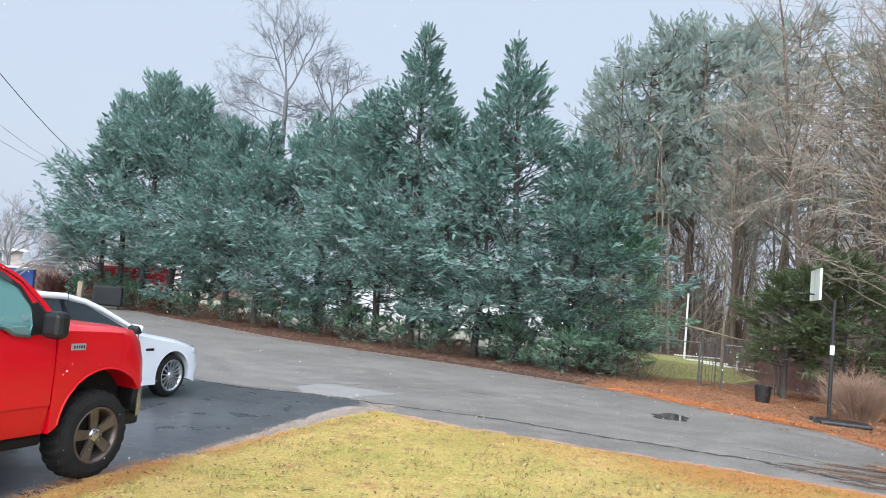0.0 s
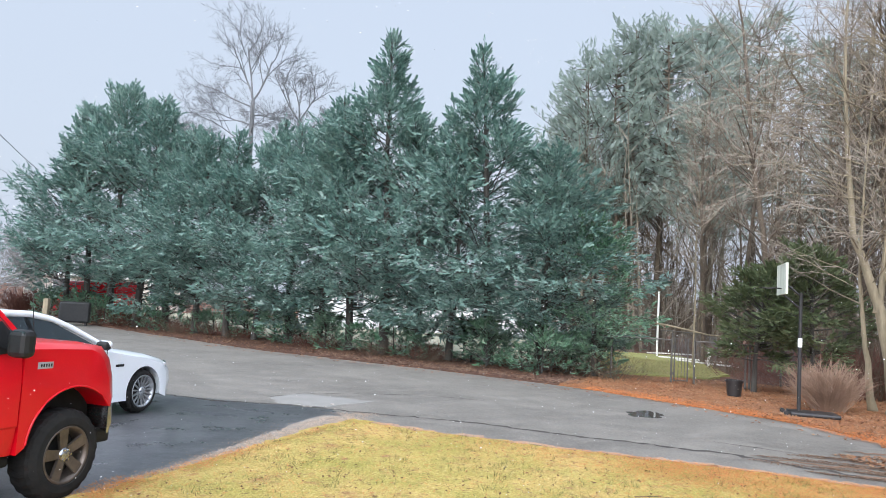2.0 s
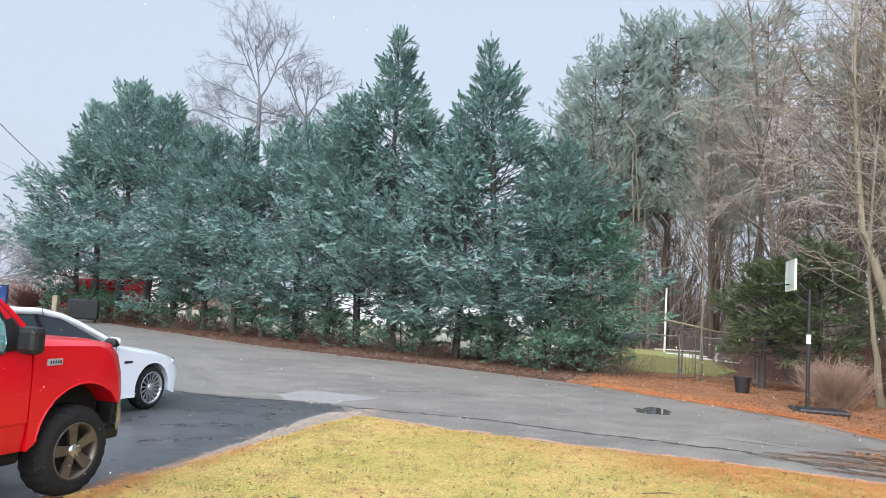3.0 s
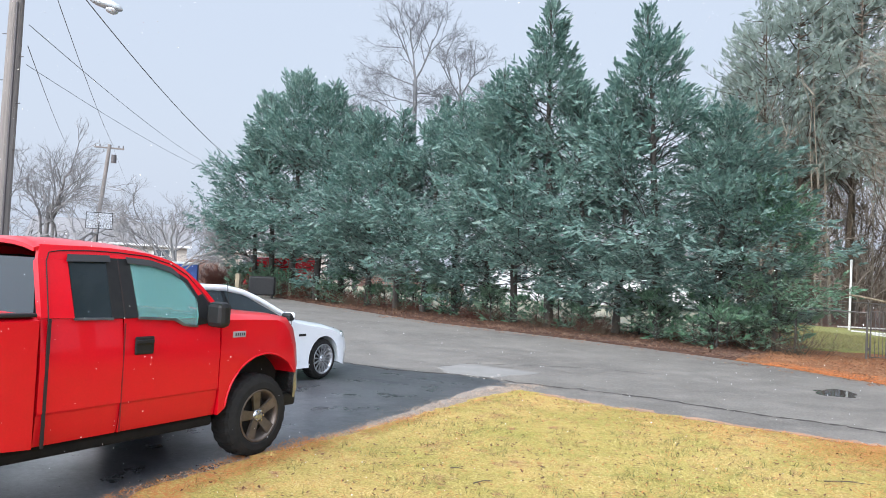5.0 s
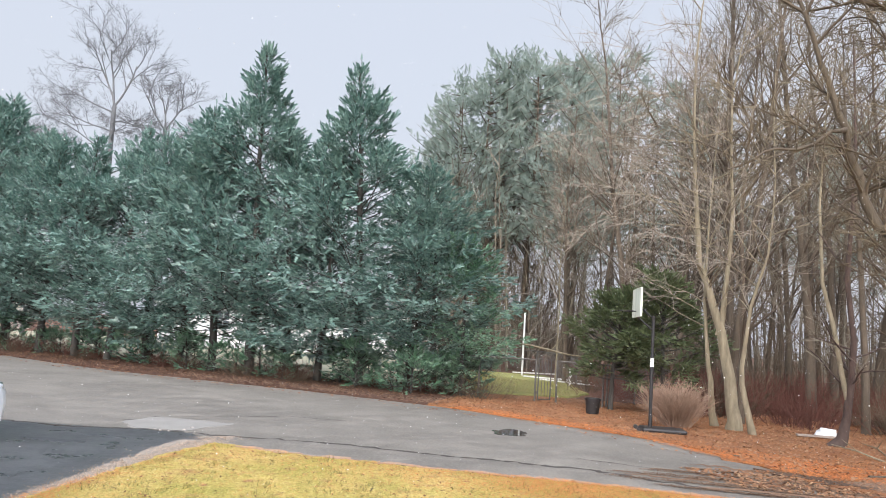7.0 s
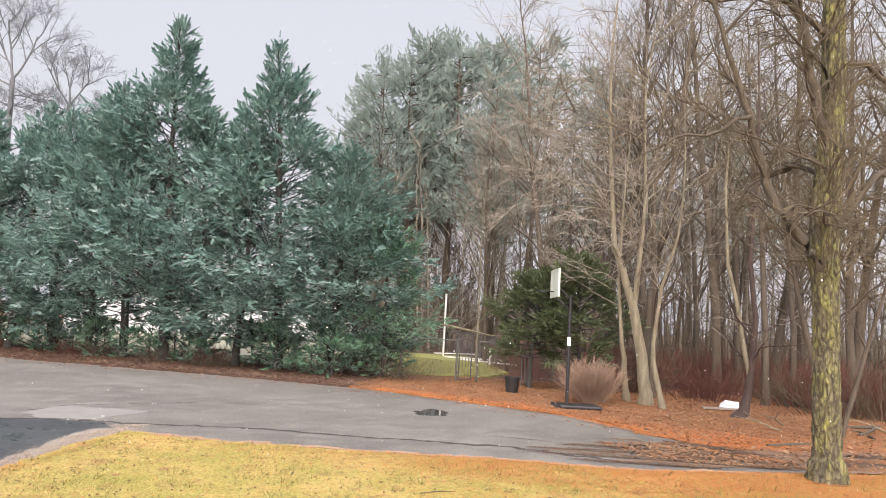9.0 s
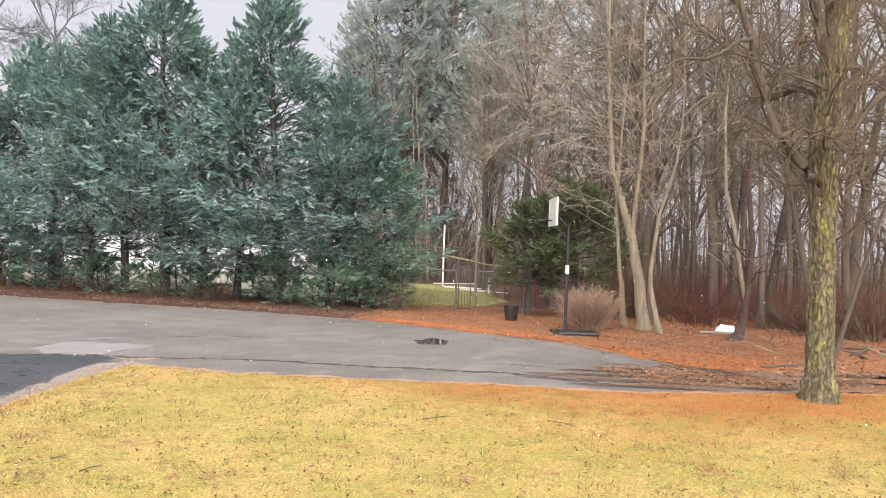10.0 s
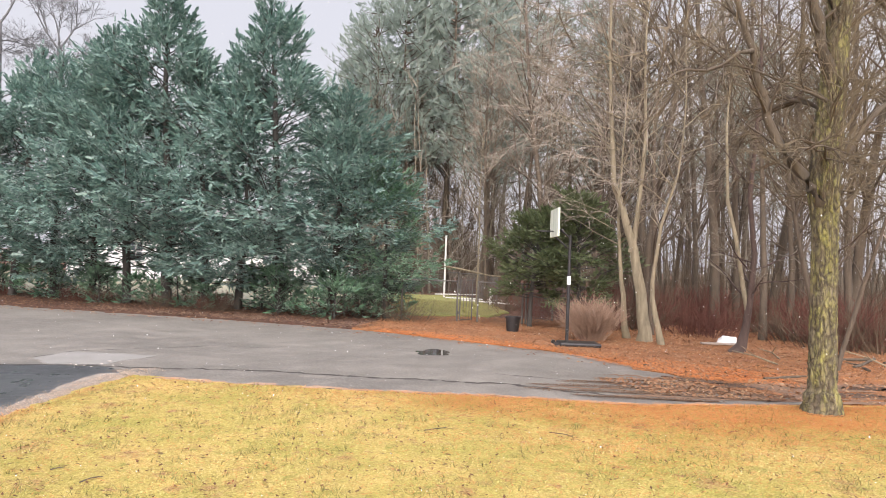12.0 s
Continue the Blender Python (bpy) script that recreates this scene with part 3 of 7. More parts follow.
def forked_tree(seed, label, stems, depth, kids, spread, up):
    r = np.random.default_rng(seed)
    wood, small = Tubes(), Tubes()
    for d, ln, rad in stems:
        forked(r, wood, small, Vector((d[0] * 0.3, d[1] * 0.3, -0.15)), Vector(d), ln, rad, depth, kids, spread, up)
    t = thing("bare_tree", label, "tree")
    raw("trunk", wood.v, wood.f, TWIG_HAZED, t, smooth=True)
    tagged(raw("crown", small.v, small.f, TWIG_HAZED, t), kind="stuff")
    return t



def hardwood(seed, label, fork, rad, boughs):
    """A straight bole that ends in a fork, with boughs (height, direction, length) leaving it."""
    r = np.random.default_rng(seed)
    wood, small = Tubes(), Tubes()
    bole = grow(r, Vector((0, 0, -0.15)), Vector((0, 0, 1)), fork + 0.15, 8, 0.012)
    wood.add(bole, [rad * (1.15 - 0.058 * k) for k in range(9)], 8)
    for h, d, ln in boughs:
        q, _ = along(bole, min(0.998, h / fork))
        forked(r, wood, small, q, Vector(d), ln, rad * (0.36 if h >= fork else 0.26), 5, 4, 0.62, 0.015, 0.11)
    t = thing("bare_tree", label, "tree")
    raw("trunk", wood.v, wood.f, BARK_SLATE, t, smooth=True)
    tagged(raw("crown", small.v, small.f, BARK_SLATE, t), kind="stuff")
    return t


tall = hardwood(95, "tall spreading leafless hardwood standing behind the hedge", 14.4, 0.19, [
    (14.4, (0.05, 0.1, 1.0), 3.4), (14.4, (0.5, -0.2, 1.0), 2.9), (14.4, (-0.55, 0.25, 1.0), 3.1),
    (14.0, (-1.0, -0.2, 0.32), 2.6), (13.4, (0.9, 0.3, 0.3), 1.7), (12.8, (-1.0, 0.4, 0.4), 2.4), (12.3, (0.3, -0.9, 0.4), 1.9),
    (11.4, (-1.0, -0.1, 0.6), 2.9), (10.6, (-1.0, 0.3, 0.35), 2.8), (10.2, (0.9, -0.2, 0.6), 1.8), (9.8, (-0.9, -0.5, 0.3), 2.4)])
lesser = hardwood(97, "smaller leafless hardwood beside a taller one behind the hedge", 12.9, 0.16, [
    (12.9, (-0.4, 0.1, 1.0), 2.2), (12.9, (0.12, 0.2, 1.0), 2.0), (12.9, (0.6, -0.2, 1.0), 1.9),
    (12.5, (-1.0, 0.2, 0.7), 2.1), (12.0, (0.9, 0.3, 0.4), 1.6), (11.2, (0.2, -0.9, 0.5), 1.5), (10.8, (-0.8, -0.3, 0.6), 1.6), (10.4, (0.9, 0.1, 0.8), 1.8)])
vase = forked_tree(92, "multi-stemmed leafless ornamental tree beside the street", [((0.55 * math.cos(a), 0.55 * math.sin(a), 1.0), 3.2, 0.10) for a in (0.2, 1.5, 2.7, 3.9, 5.1)], 5, 4, 0.6, 0.02)
plant(tall, -10.8, 46.7, 1.0, 0.0, "street trees")
for x, y, s, tu in [(-7.35, 45.3, 1.0, 0.0), (-20.0, 58.0, 0.95, 4.4), (-17.0, 55.0, 0.9, 5.1)]:
    plant(lesser, x, y, s, tu, "street trees")
for x, y, s, tu in [(-23.0, 38.7, 1.0, 0.3), (-31.7, 38.7, 1.55, 2.0), (-27.5, 58.0, 1.2, 1.2)]:
    plant(vase, x, y, s, tu, "street trees")


# ---- undergrowth and far woods ----
def shrub(seed, label, mat_, stems=90, height=1.3, spread=0.8, twig_r=0.005, name="bare_shrub", lean=0.55):
    r = np.random.default_rng(seed)
    tb = Tubes()
    for _ in range(stems):
        az = r.uniform(0, 6.28)
        rr = abs(r.normal(0, 0.16)) * spread
        p = Vector((rr * math.cos(az), rr * math.sin(az), -0.05))
        d = Vector((math.cos(az) * r.uniform(0, lean), math.sin(az) * r.uniform(0, lean), 1))
        ln = height * r.uniform(0.55, 1.1)
        pts = grow(r, p, d, ln, 4, 0.07, -0.02)
        tb.add(pts, [twig_r * 1.5, twig_r * 1.3, twig_r, twig_r * 0.8, twig_r * 0.4], 3)
        for _ in range(4):
            q, dd = along(pts, r.uniform(0.35, 0.95))
            tb.spike(q, q + side_dir(r, dd, 0.5) * (ln * r.uniform(0.2, 0.4)), twig_r)
    t = thing(name, label, "shrub")
    tagged(raw("thicket", tb.v, tb.f, mat_, t), kind="stuff")
    return t


BRUSH_RED = simple("red_brown_brush", (0.135, 0.050, 0.034), (0.078, 0.031, 0.022), 2, 0.9, relief=0, fine=10)
BRUSH_BROWN = simple("brown_brush", (0.125, 0.09, 0.058), (0.08, 0.058, 0.038), 2, 0.9, relief=0, fine=10)
BRUSH_TAN = simple("tan_pink_stems", (0.32, 0.215, 0.15), (0.18, 0.115, 0.082), 2, 0.85, relief=0, fine=10)
SHRUBS = [shrub(120 + k, "tangled red-brown leafless undergrowth at the wood's edge", (BRUSH_RED, BRUSH_BROWN, BRUSH_RED)[k], 84, 1.3, 3.4, 0.0065, lean=1.3) for k in range(3)]
rs = np.random.default_rng(5)
for k in range(112):
    bearing = radians(rs.uniform(31, 62))
    dist = rs.uniform(22.6, 32.0) - 0.10 * (math.degrees(bearing) - 30)
    plant(SHRUBS[k % 3], dist * math.sin(bearing), dist * math.cos(bearing), rs.uniform(0.6, 1.2), rs.uniform(0, 6.28), "undergrowth")
for k in range(26):
    x = rs.uniform(12.5, 19)
    plant(SHRUBS[k % 3], x, rs.uniform(24, 34), rs.uniform(0.7, 1.2), rs.uniform(0, 6.28), "undergrowth")
# scrub beneath the hedge
for k, (x, y, *_) in enumerate(HEDGE):
    for j in range(2):
        plant(SHRUBS[(k + j) % 3], x + rs.uniform(-0.9, 0.9), y + rs.uniform(-0.9, 1.4), rs.uniform(0.4, 0.7), rs.uniform(0, 6.28), "hedge scrub")

for x, y, s in [(-15.3, 38.4, 1.1), (-16.3, 39.2, 1.2), (-14.2, 37.6, 1.0), (-17.4, 39.9, 1.2), (-13.2, 36.9, 0.9), (-11.8, 35.6, 0.8), (-10.2, 34.4, 0.8), (-8.6, 33.2, 0.75)]:
    plant(SHRUBS[int(-x) % 3], x, y, s, x, "hedge scrub")

far = Tubes()
rf = np.random.default_rng(8)
for k in range(320):
    bearing = radians(rf.uniform(11, 66))
    dist = rf.uniform(40, 95)
    base = Vector((dist * math.sin(bearing), dist * math.cos(bearing), -0.1))
    h = rf.uniform(5, 16)
    pts = grow(rf, base, Vector((0, 0, 1)), h, 4, 0.06)
    rad = rf.uniform(0.03, 0.11)
    far.add(pts, [rad, rad * 0.8, rad * 0.6, rad * 0.4, rad * 0.15], 4)
    for _ in range(9):
        q, dd = along(pts, rf.uniform(0.15, 0.98))
        p2 = grow(rf, q, side_dir(rf, dd, rf.uniform(0.5, 1.1)), h * rf.uniform(0.1, 0.28), 2, 0.15, 0.1)
        far.add(p2, [0.025, 0.018, 0.008], 3)
tagged(raw("far_woods", far.v, far.f, TWIG), "dense leafless saplings deep in the wood", "woodland", kind="stuff")
# saplings and thin brush that fill the wood up to head height, and a distant tree line
fill = Tubes()
for k in range(900):
    bearing = radians(rf.uniform(14.5, 64))
    dist = rf.uniform(27, 56)
    x, y = dist * math.sin(bearing), dist * math.cos(bearing)
    if x < 13.0 + 0.1 * (y - 20):
        continue
    h = rf.uniform(1.5, 4.8) * rf.uniform(0.5, 1.0)
    pts = grow(rf, Vector((x, y, -0.1)), Vector((rf.normal(0, 0.12), rf.normal(0, 0.12), 1)), h, 3, 0.09)
    rad = rf.uniform(0.008, 0.028)
    fill.add(pts, [rad, rad * 0.8, rad * 0.5, rad * 0.25], 3)
    for _ in range(12):
        q, dd = along(pts, rf.uniform(0.1, 0.98))
        fill.spike(q, q + side_dir(rf, dd, rf.uniform(0.4, 1.1)) * (h * rf.uniform(0.15, 0.35)), 0.012)
tagged(raw("understorey", fill.v, fill.f, BRUSH_BROWN), "dense thin brown saplings and brush inside the wood", "woodland", kind="stuff")
pale, dusk = Tubes(), Tubes()
for k in range(2600):
    bearing = radians(rf.uniform(15.5, 64))
    dist = rf.uniform(25, 60)
    x, y = dist * math.sin(bearing), dist * math.cos(bearing)
    if x < 13.5 + 0.1 * (y - 20):
        continue
    if bearing > radians(34) and k % 3:
        continue
    p = Vector((x, y, rf.uniform(2.0, 0.34 * dist)))
    pts = grow(rf, p, Vector((rf.normal(0, 1), rf.normal(0, 1), rf.uniform(-0.1, 1.1))), rf.uniform(1.5, 3.2), 3, 0.12, 0.03)
    side_ = pale if k % 5 < 2 else dusk
    side_.add(pts, [0.026, 0.02, 0.013, 0.005], 3)
    for _ in range(16):
        q, dd = along(pts, rf.uniform(0.05, 0.98))
        e = q + side_dir(rf, dd, rf.uniform(0.3, 1.0)) * rf.uniform(0.4, 1.1)
        side_.spike(q, e, 0.012)
for k in range(1100):
    bearing = radians(rf.uniform(9.0, 21))
    dist = rf.uniform(46, 80)
    p = Vector((dist * math.sin(bearing), dist * math.cos(bearing), 0.2 + rf.uniform(0, 1) ** 1.3 * (0.20 * dist)))
    pts = grow(rf, p, Vector((rf.normal(0, 0.7), rf.normal(0, 0.7), rf.uniform(0.2, 1.6))), rf.uniform(1.8, 4.0), 3, 0.12, 0.03)
    side_ = pale if k % 2 else dusk
    side_.add(pts, [0.034, 0.026, 0.018, 0.007], 3)
    for _ in range(14):
        q, dd = along(pts, rf.uniform(0.05, 0.98))
        side_.spike(q, q + side_dir(rf, dd, rf.uniform(0.3, 1.0)) * rf.uniform(0.5, 1.4), 0.018)
tagged(raw("woodland_twigs", dusk.v, dusk.f, BRUSH_BROWN), "dark brown twigs and small boughs throughout the leafless wood", "woodland", kind="stuff")
tagged(raw("woodland_twigs", pale.v, pale.f, TWIG_PALE), "fine pale twigs and small boughs throughout the leafless wood", "woodland", kind="stuff")
line_ = Tubes()
for k in range(1500):
    bearing = radians(rf.uniform(6, 75))
    dist = rf.uniform(100, 150)
    h = rf.uniform(3.5, 9) * (1.0 if bearing < radians(33) else 0.4)
    pts = grow(rf, Vector((dist * math.sin(bearing), dist * math.cos(bearing), -0.2)), Vector((0, 0, 1)), h, 3, 0.05)
    line_.add(pts, [0.16, 0.13, 0.09, 0.03], 3)
    for _ in range(6):
        q, dd = along(pts, rf.uniform(0.05, 0.98))
        line_.spike(q, q + side_dir(rf, dd, rf.uniform(0.5, 1.2)) * (h * rf.uniform(0.15, 0.3)), 0.10)
tagged(raw("tree_line", line_.v, line_.f, TWIG), "distant leafless tree line beyond the wood", "woodland", kind="stuff")

CEDAR = leafy("olive_cedar_foliage", [(0.055, 0.078, 0.038), (0.085, 0.115, 0.052), (0.115, 0.145, 0.066), (0.17, 0.19, 0.095)], 0.6)
# young evergreens and green scrub filling the foot of the hedge
young = [evergreen("young_cypress", 36 + k, "low green evergreen scrub at the foot of the hedge", "shrub", leaf=CYPRESS_GREEN, height=2.0, spread=1.15, low=0.15, branches=26, density=11, tops=1, size=0.32, taper=0.5, girth=0.04) for k in range(2)]
for k, (x, y, *_) in enumerate(HEDGE):
    for j in range(2 + k % 2):
        s = rs.uniform(0.45, 0.9)
        plant(young[(k + j) % 2], x + rs.uniform(-0.9, 0.9), y + rs.uniform(-1.0, 1.2), s, rs.uniform(0, 6.28), "hedge scrub")
cedars = [evergreen("cedar_tree", 33 + 7 * q, "small dark olive-green cedar with drooping branches beside the fence", "tree", height=h_, spread=s_, low=1.0, branches=84, density=24, tops=2, size=0.26, taper=0.5, girth=0.08, leaf=CEDAR) for q, (h_, s_) in enumerate([(3.7, 1.35), (4.3, 1.6)])]
cedars[0].matrix_basis = pose(9.75, 20.5, 0)
cedars[1].matrix_basis = pose(11.15, 20.0, 0)
discard(kinds + BARE + PINES + young + [tall, lesser, vase])

# ---- vehicles ----
def shade_sharp(ob, angle=35):
    ob.data.polygons.foreach_set("use_smooth", [True] * len(ob.data.polygons))
    ob.data.set_sharp_from_angle(angle=radians(angle))
    return ob


def shell(outline, width, radius, steps=5):
    """A body lofted across its width from a side outline of (y, z, drop, pull): near both flanks each point drops and is pulled back, which rounds shoulders and corners."""
    bm = bmesh.new()
    half = [radius * (1 - math.cos(math.pi / 2 * k / steps)) for k in range(steps + 1)]
    xs = [(-d, d) for d in half] + [(-width / 2, radius)] + [(-(width - d), d) for d in reversed(half)]
    rings = []
    for x, d in xs:
        e = (1 - min(1, d / radius)) ** 2
        rings.append([bm.verts.new((x, y - pull * e, z - drop * e)) for y, z, drop, pull in outline])
    n = len(outline)
    for a, b in zip(rings, rings[1:]):
        for i in range(n):
            bm.faces.new((a[i], a[(i + 1) % n], b[(i + 1) % n], b[i]))
    caps = [bm.faces.new(rings[0][::-1]), bm.faces.new(rings[-1])]
    bmesh.ops.recalc_face_normals(bm, faces=bm.faces)
    bmesh.ops.triangulate(bm, faces=caps)
    return bm


def arch(cy, cz, r, a0, a1, n=14):
    """Points of a wheel opening, from the rear foot to the front foot."""
    return [(cy + r * math.cos(radians(a0 + (a1 - a0) * k / n)), cz + r * math.sin(radians(a0 + (a1 - a0) * k / n)), 0, 0) for k in range(n + 1)]


def slab(pts, thick, bm=None):
    """A flat panel with thickness, from corner points in order."""
    bm = bm or bmesh.new()
    pts = [Vector(p) for p in pts]
    nrm = (pts[1] - pts[0]).cross(pts[2] - pts[1]).normalized()
    a = [bm.verts.new(p) for p in pts]
    b = [bm.verts.new(p - nrm * thick) for p in pts]
    n = len(pts)
    bm.faces.new(a)
    bm.faces.new(b[::-1])
    for i in range(n):
        bm.faces.new((a[i], b[i], b[(i + 1) % n], a[(i + 1) % n]))
    bmesh.ops.recalc_face_normals(bm, faces=bm.faces)
    return bm


def mirrored(pts, width):
    return [(-width - p[0], p[1], p[2]) for p in pts]


def tyre_mesh(r, rim, w):
    prof = [(0.0, rim), (0.015, rim + 0.02), (0.012, (r + rim) / 2), (0.0, r - 0.05), (-0.02, r - 0.015), (-0.05, r), (-w / 2, r + 0.003), (-w + 0.05, r), (-w + 0.02, r - 0.015), (-w, r - 0.06), (-w, rim)]
    bm = bmesh.new()
    n = 96
    rings = []
    for k, (a, q) in enumerate(prof):
        tread = 4 <= k <= 8
        ring = []
        for i in range(n):
            w_ = 2 * math.pi * (i + (1.0 if k == 6 else 0.0)) / n
            rr = q - (0.009 if tread and (i // 2) % 2 else 0)
            ring.append(bm.verts.new((a - 0.012, rr * math.cos(w_), rr * math.sin(w_))))
        rings.append(ring)
    for a, b in zip(rings, rings[1:]):
        for i in range(n):
            bm.faces.new((a[i], a[(i + 1) % n], b[(i + 1) % n], b[i]))
    return bm


def wheel(parent, y, z, r, rim_r, w, style, side, width):
    """A wheel with tyre, rim, spokes, hub cap and nuts; side 1 is the right flank."""
    hub = new("wheel")
    hub.parent = parent
    hub.location = (0.0 if side > 0 else -width, y, z)
    if side < 0:
        hub.rotation_euler = (0, 0, math.pi)
    part("tyre", tyre_mesh(r, rim_r, w), RUBBER, hub, "black tyre with blocky tread", smooth=False)
    m_rim = style["metal"]
    bm = lathe([(-0.01, rim_r + 0.008), (0.0, rim_r), (-0.012, rim_r - 0.018), (-0.05, rim_r - 0.03), (-0.13, rim_r - 0.045)], 48)
    part("rim", bm, m_rim, hub, smooth=True)
    part("brake_disc", rod((-0.14, 0, 0), (-0.12, 0, 0), rim_r * 0.78, n=32), BRAKE, hub)
    for k in range(style["spokes"]):
        a = 2 * math.pi * k / style["spokes"] + 0.2
        rot = Matrix.Rotation(a, 3, "X")
        bm = bmesh.new()
        w0, w1, t = style["w0"], style["w1"], style["t"]
        for s in style["pair"]:
            loop = [(-0.035, -w0 + s * 0.3, rim_r * 0.16), (-0.035, w0 + s * 0.3, rim_r * 0.16), (-0.012, w1 + s, rim_r - 0.015), (-0.012, -w1 + s, rim_r - 0.015)]
            slab([rot @ Vector(p) for p in loop], t, bm)
        part("spoke", bm, m_rim, hub)
    part("hub_cap", lathe([(-0.05, rim_r * 0.26), (-0.022, rim_r * 0.24), (-0.01, rim_r * 0.15), (-0.008, 0.002)], 24), style["cap"], hub, smooth=True)
    for k in range(6):
        a = 2 * math.pi * k / 6
        c = Vector((0, math.cos(a), math.sin(a))) * rim_r * 0.2
        part("wheel_nut", rod(c + Vector((-0.02, 0, 0)), c + Vector((-0.003, 0, 0)), 0.009, n=6), CHROME, hub)
    return hub


CHROME = simple("chrome", (0.62, 0.62, 0.63), (0.5, 0.5, 0.5), 6, 0.18, 1.0, 0)
BUMPER = simple("dull_bumper_steel", (0.42, 0.42, 0.42), (0.30, 0.30, 0.30), 6, 0.25, 0.9, 0)
BRAKE = simple("dark_brake_steel", (0.022, 0.021, 0.02), (0.012, 0.012, 0.012), 6, 0.7, 0.2, 0)
BRONZE = simple("dusty_bronze_alloy", (0.16, 0.13, 0.11), (0.07, 0.058, 0.05), 9, 0.42, 0.6, 0.1)
SILVER = simple("silver_alloy", (0.55, 0.56, 0.58), (0.42, 0.43, 0.45), 9, 0.3, 0.8, 0)
PLASTIC = simple("black_plastic", (0.010, 0.010, 0.011), (0.018, 0.018, 0.018), 12, 0.5, relief=0.1, spec=0.3)
GRIME = simple("dark_underbody", (0.012, 0.011, 0.010), (0.02, 0.018, 0.016), 7, 0.95, spec=0.1)
SILVER_PAINT = simple("silver_badge", (0.36, 0.36, 0.37), (0.26, 0.26, 0.27), 9, 0.4, relief=0)
LAMP_RED = simple("red_lens", (0.5, 0.01, 0.01), None, 5, 0.15, relief=0, coat=1.0)
LAMP_CLEAR = simple("clear_lens", (0.55, 0.56, 0.56), (0.4, 0.4, 0.4), 5, 0.12, 0.3, 0, coat=1.0)
UPHOLSTERY = simple("grey_upholstery", (0.16, 0.16, 0.16), (0.11, 0.11, 0.11), 12, 0.9)
CHROME_DULL = simple("worn_window_trim", (0.16, 0.16, 0.165), (0.06, 0.06, 0.06), 9, 0.35, 0.6, 0)
GUARD = simple("smoked_visor_plastic", (0.045, 0.046, 0.05), (0.03, 0.03, 0.033), 6, 0.3, relief=0)
SEAM = simple("dark_seam", (0.012, 0.008, 0.008), (0.02, 0.01, 0.01), 12, 0.8, relief=0)


def glass_mat(name, tint, rough=0.02, clear=0.8):
    m, nt, p, vec = base_mat(name, rough)
    p.inputs["Base Color"].default_value = (*tint, 1)
    p.inputs["Transmission Weight"].default_value = clear
    p.inputs["IOR"].default_value = 1.45
    return m


# teal body colour stands in for light seen through the clear side glass
GLASS_TEAL = glass_mat("brightened_teal_glass", (0.44, 0.80, 0.78), 0.06, 0.80)
GLASS_DARK = glass_mat("dark_tinted_glass", (0.02, 0.03, 0.035), 0.04, 0.25)
GLASS_FROST = glass_mat("snow_misted_glass", (0.70, 0.88, 0.86), 0.6, 0.25)


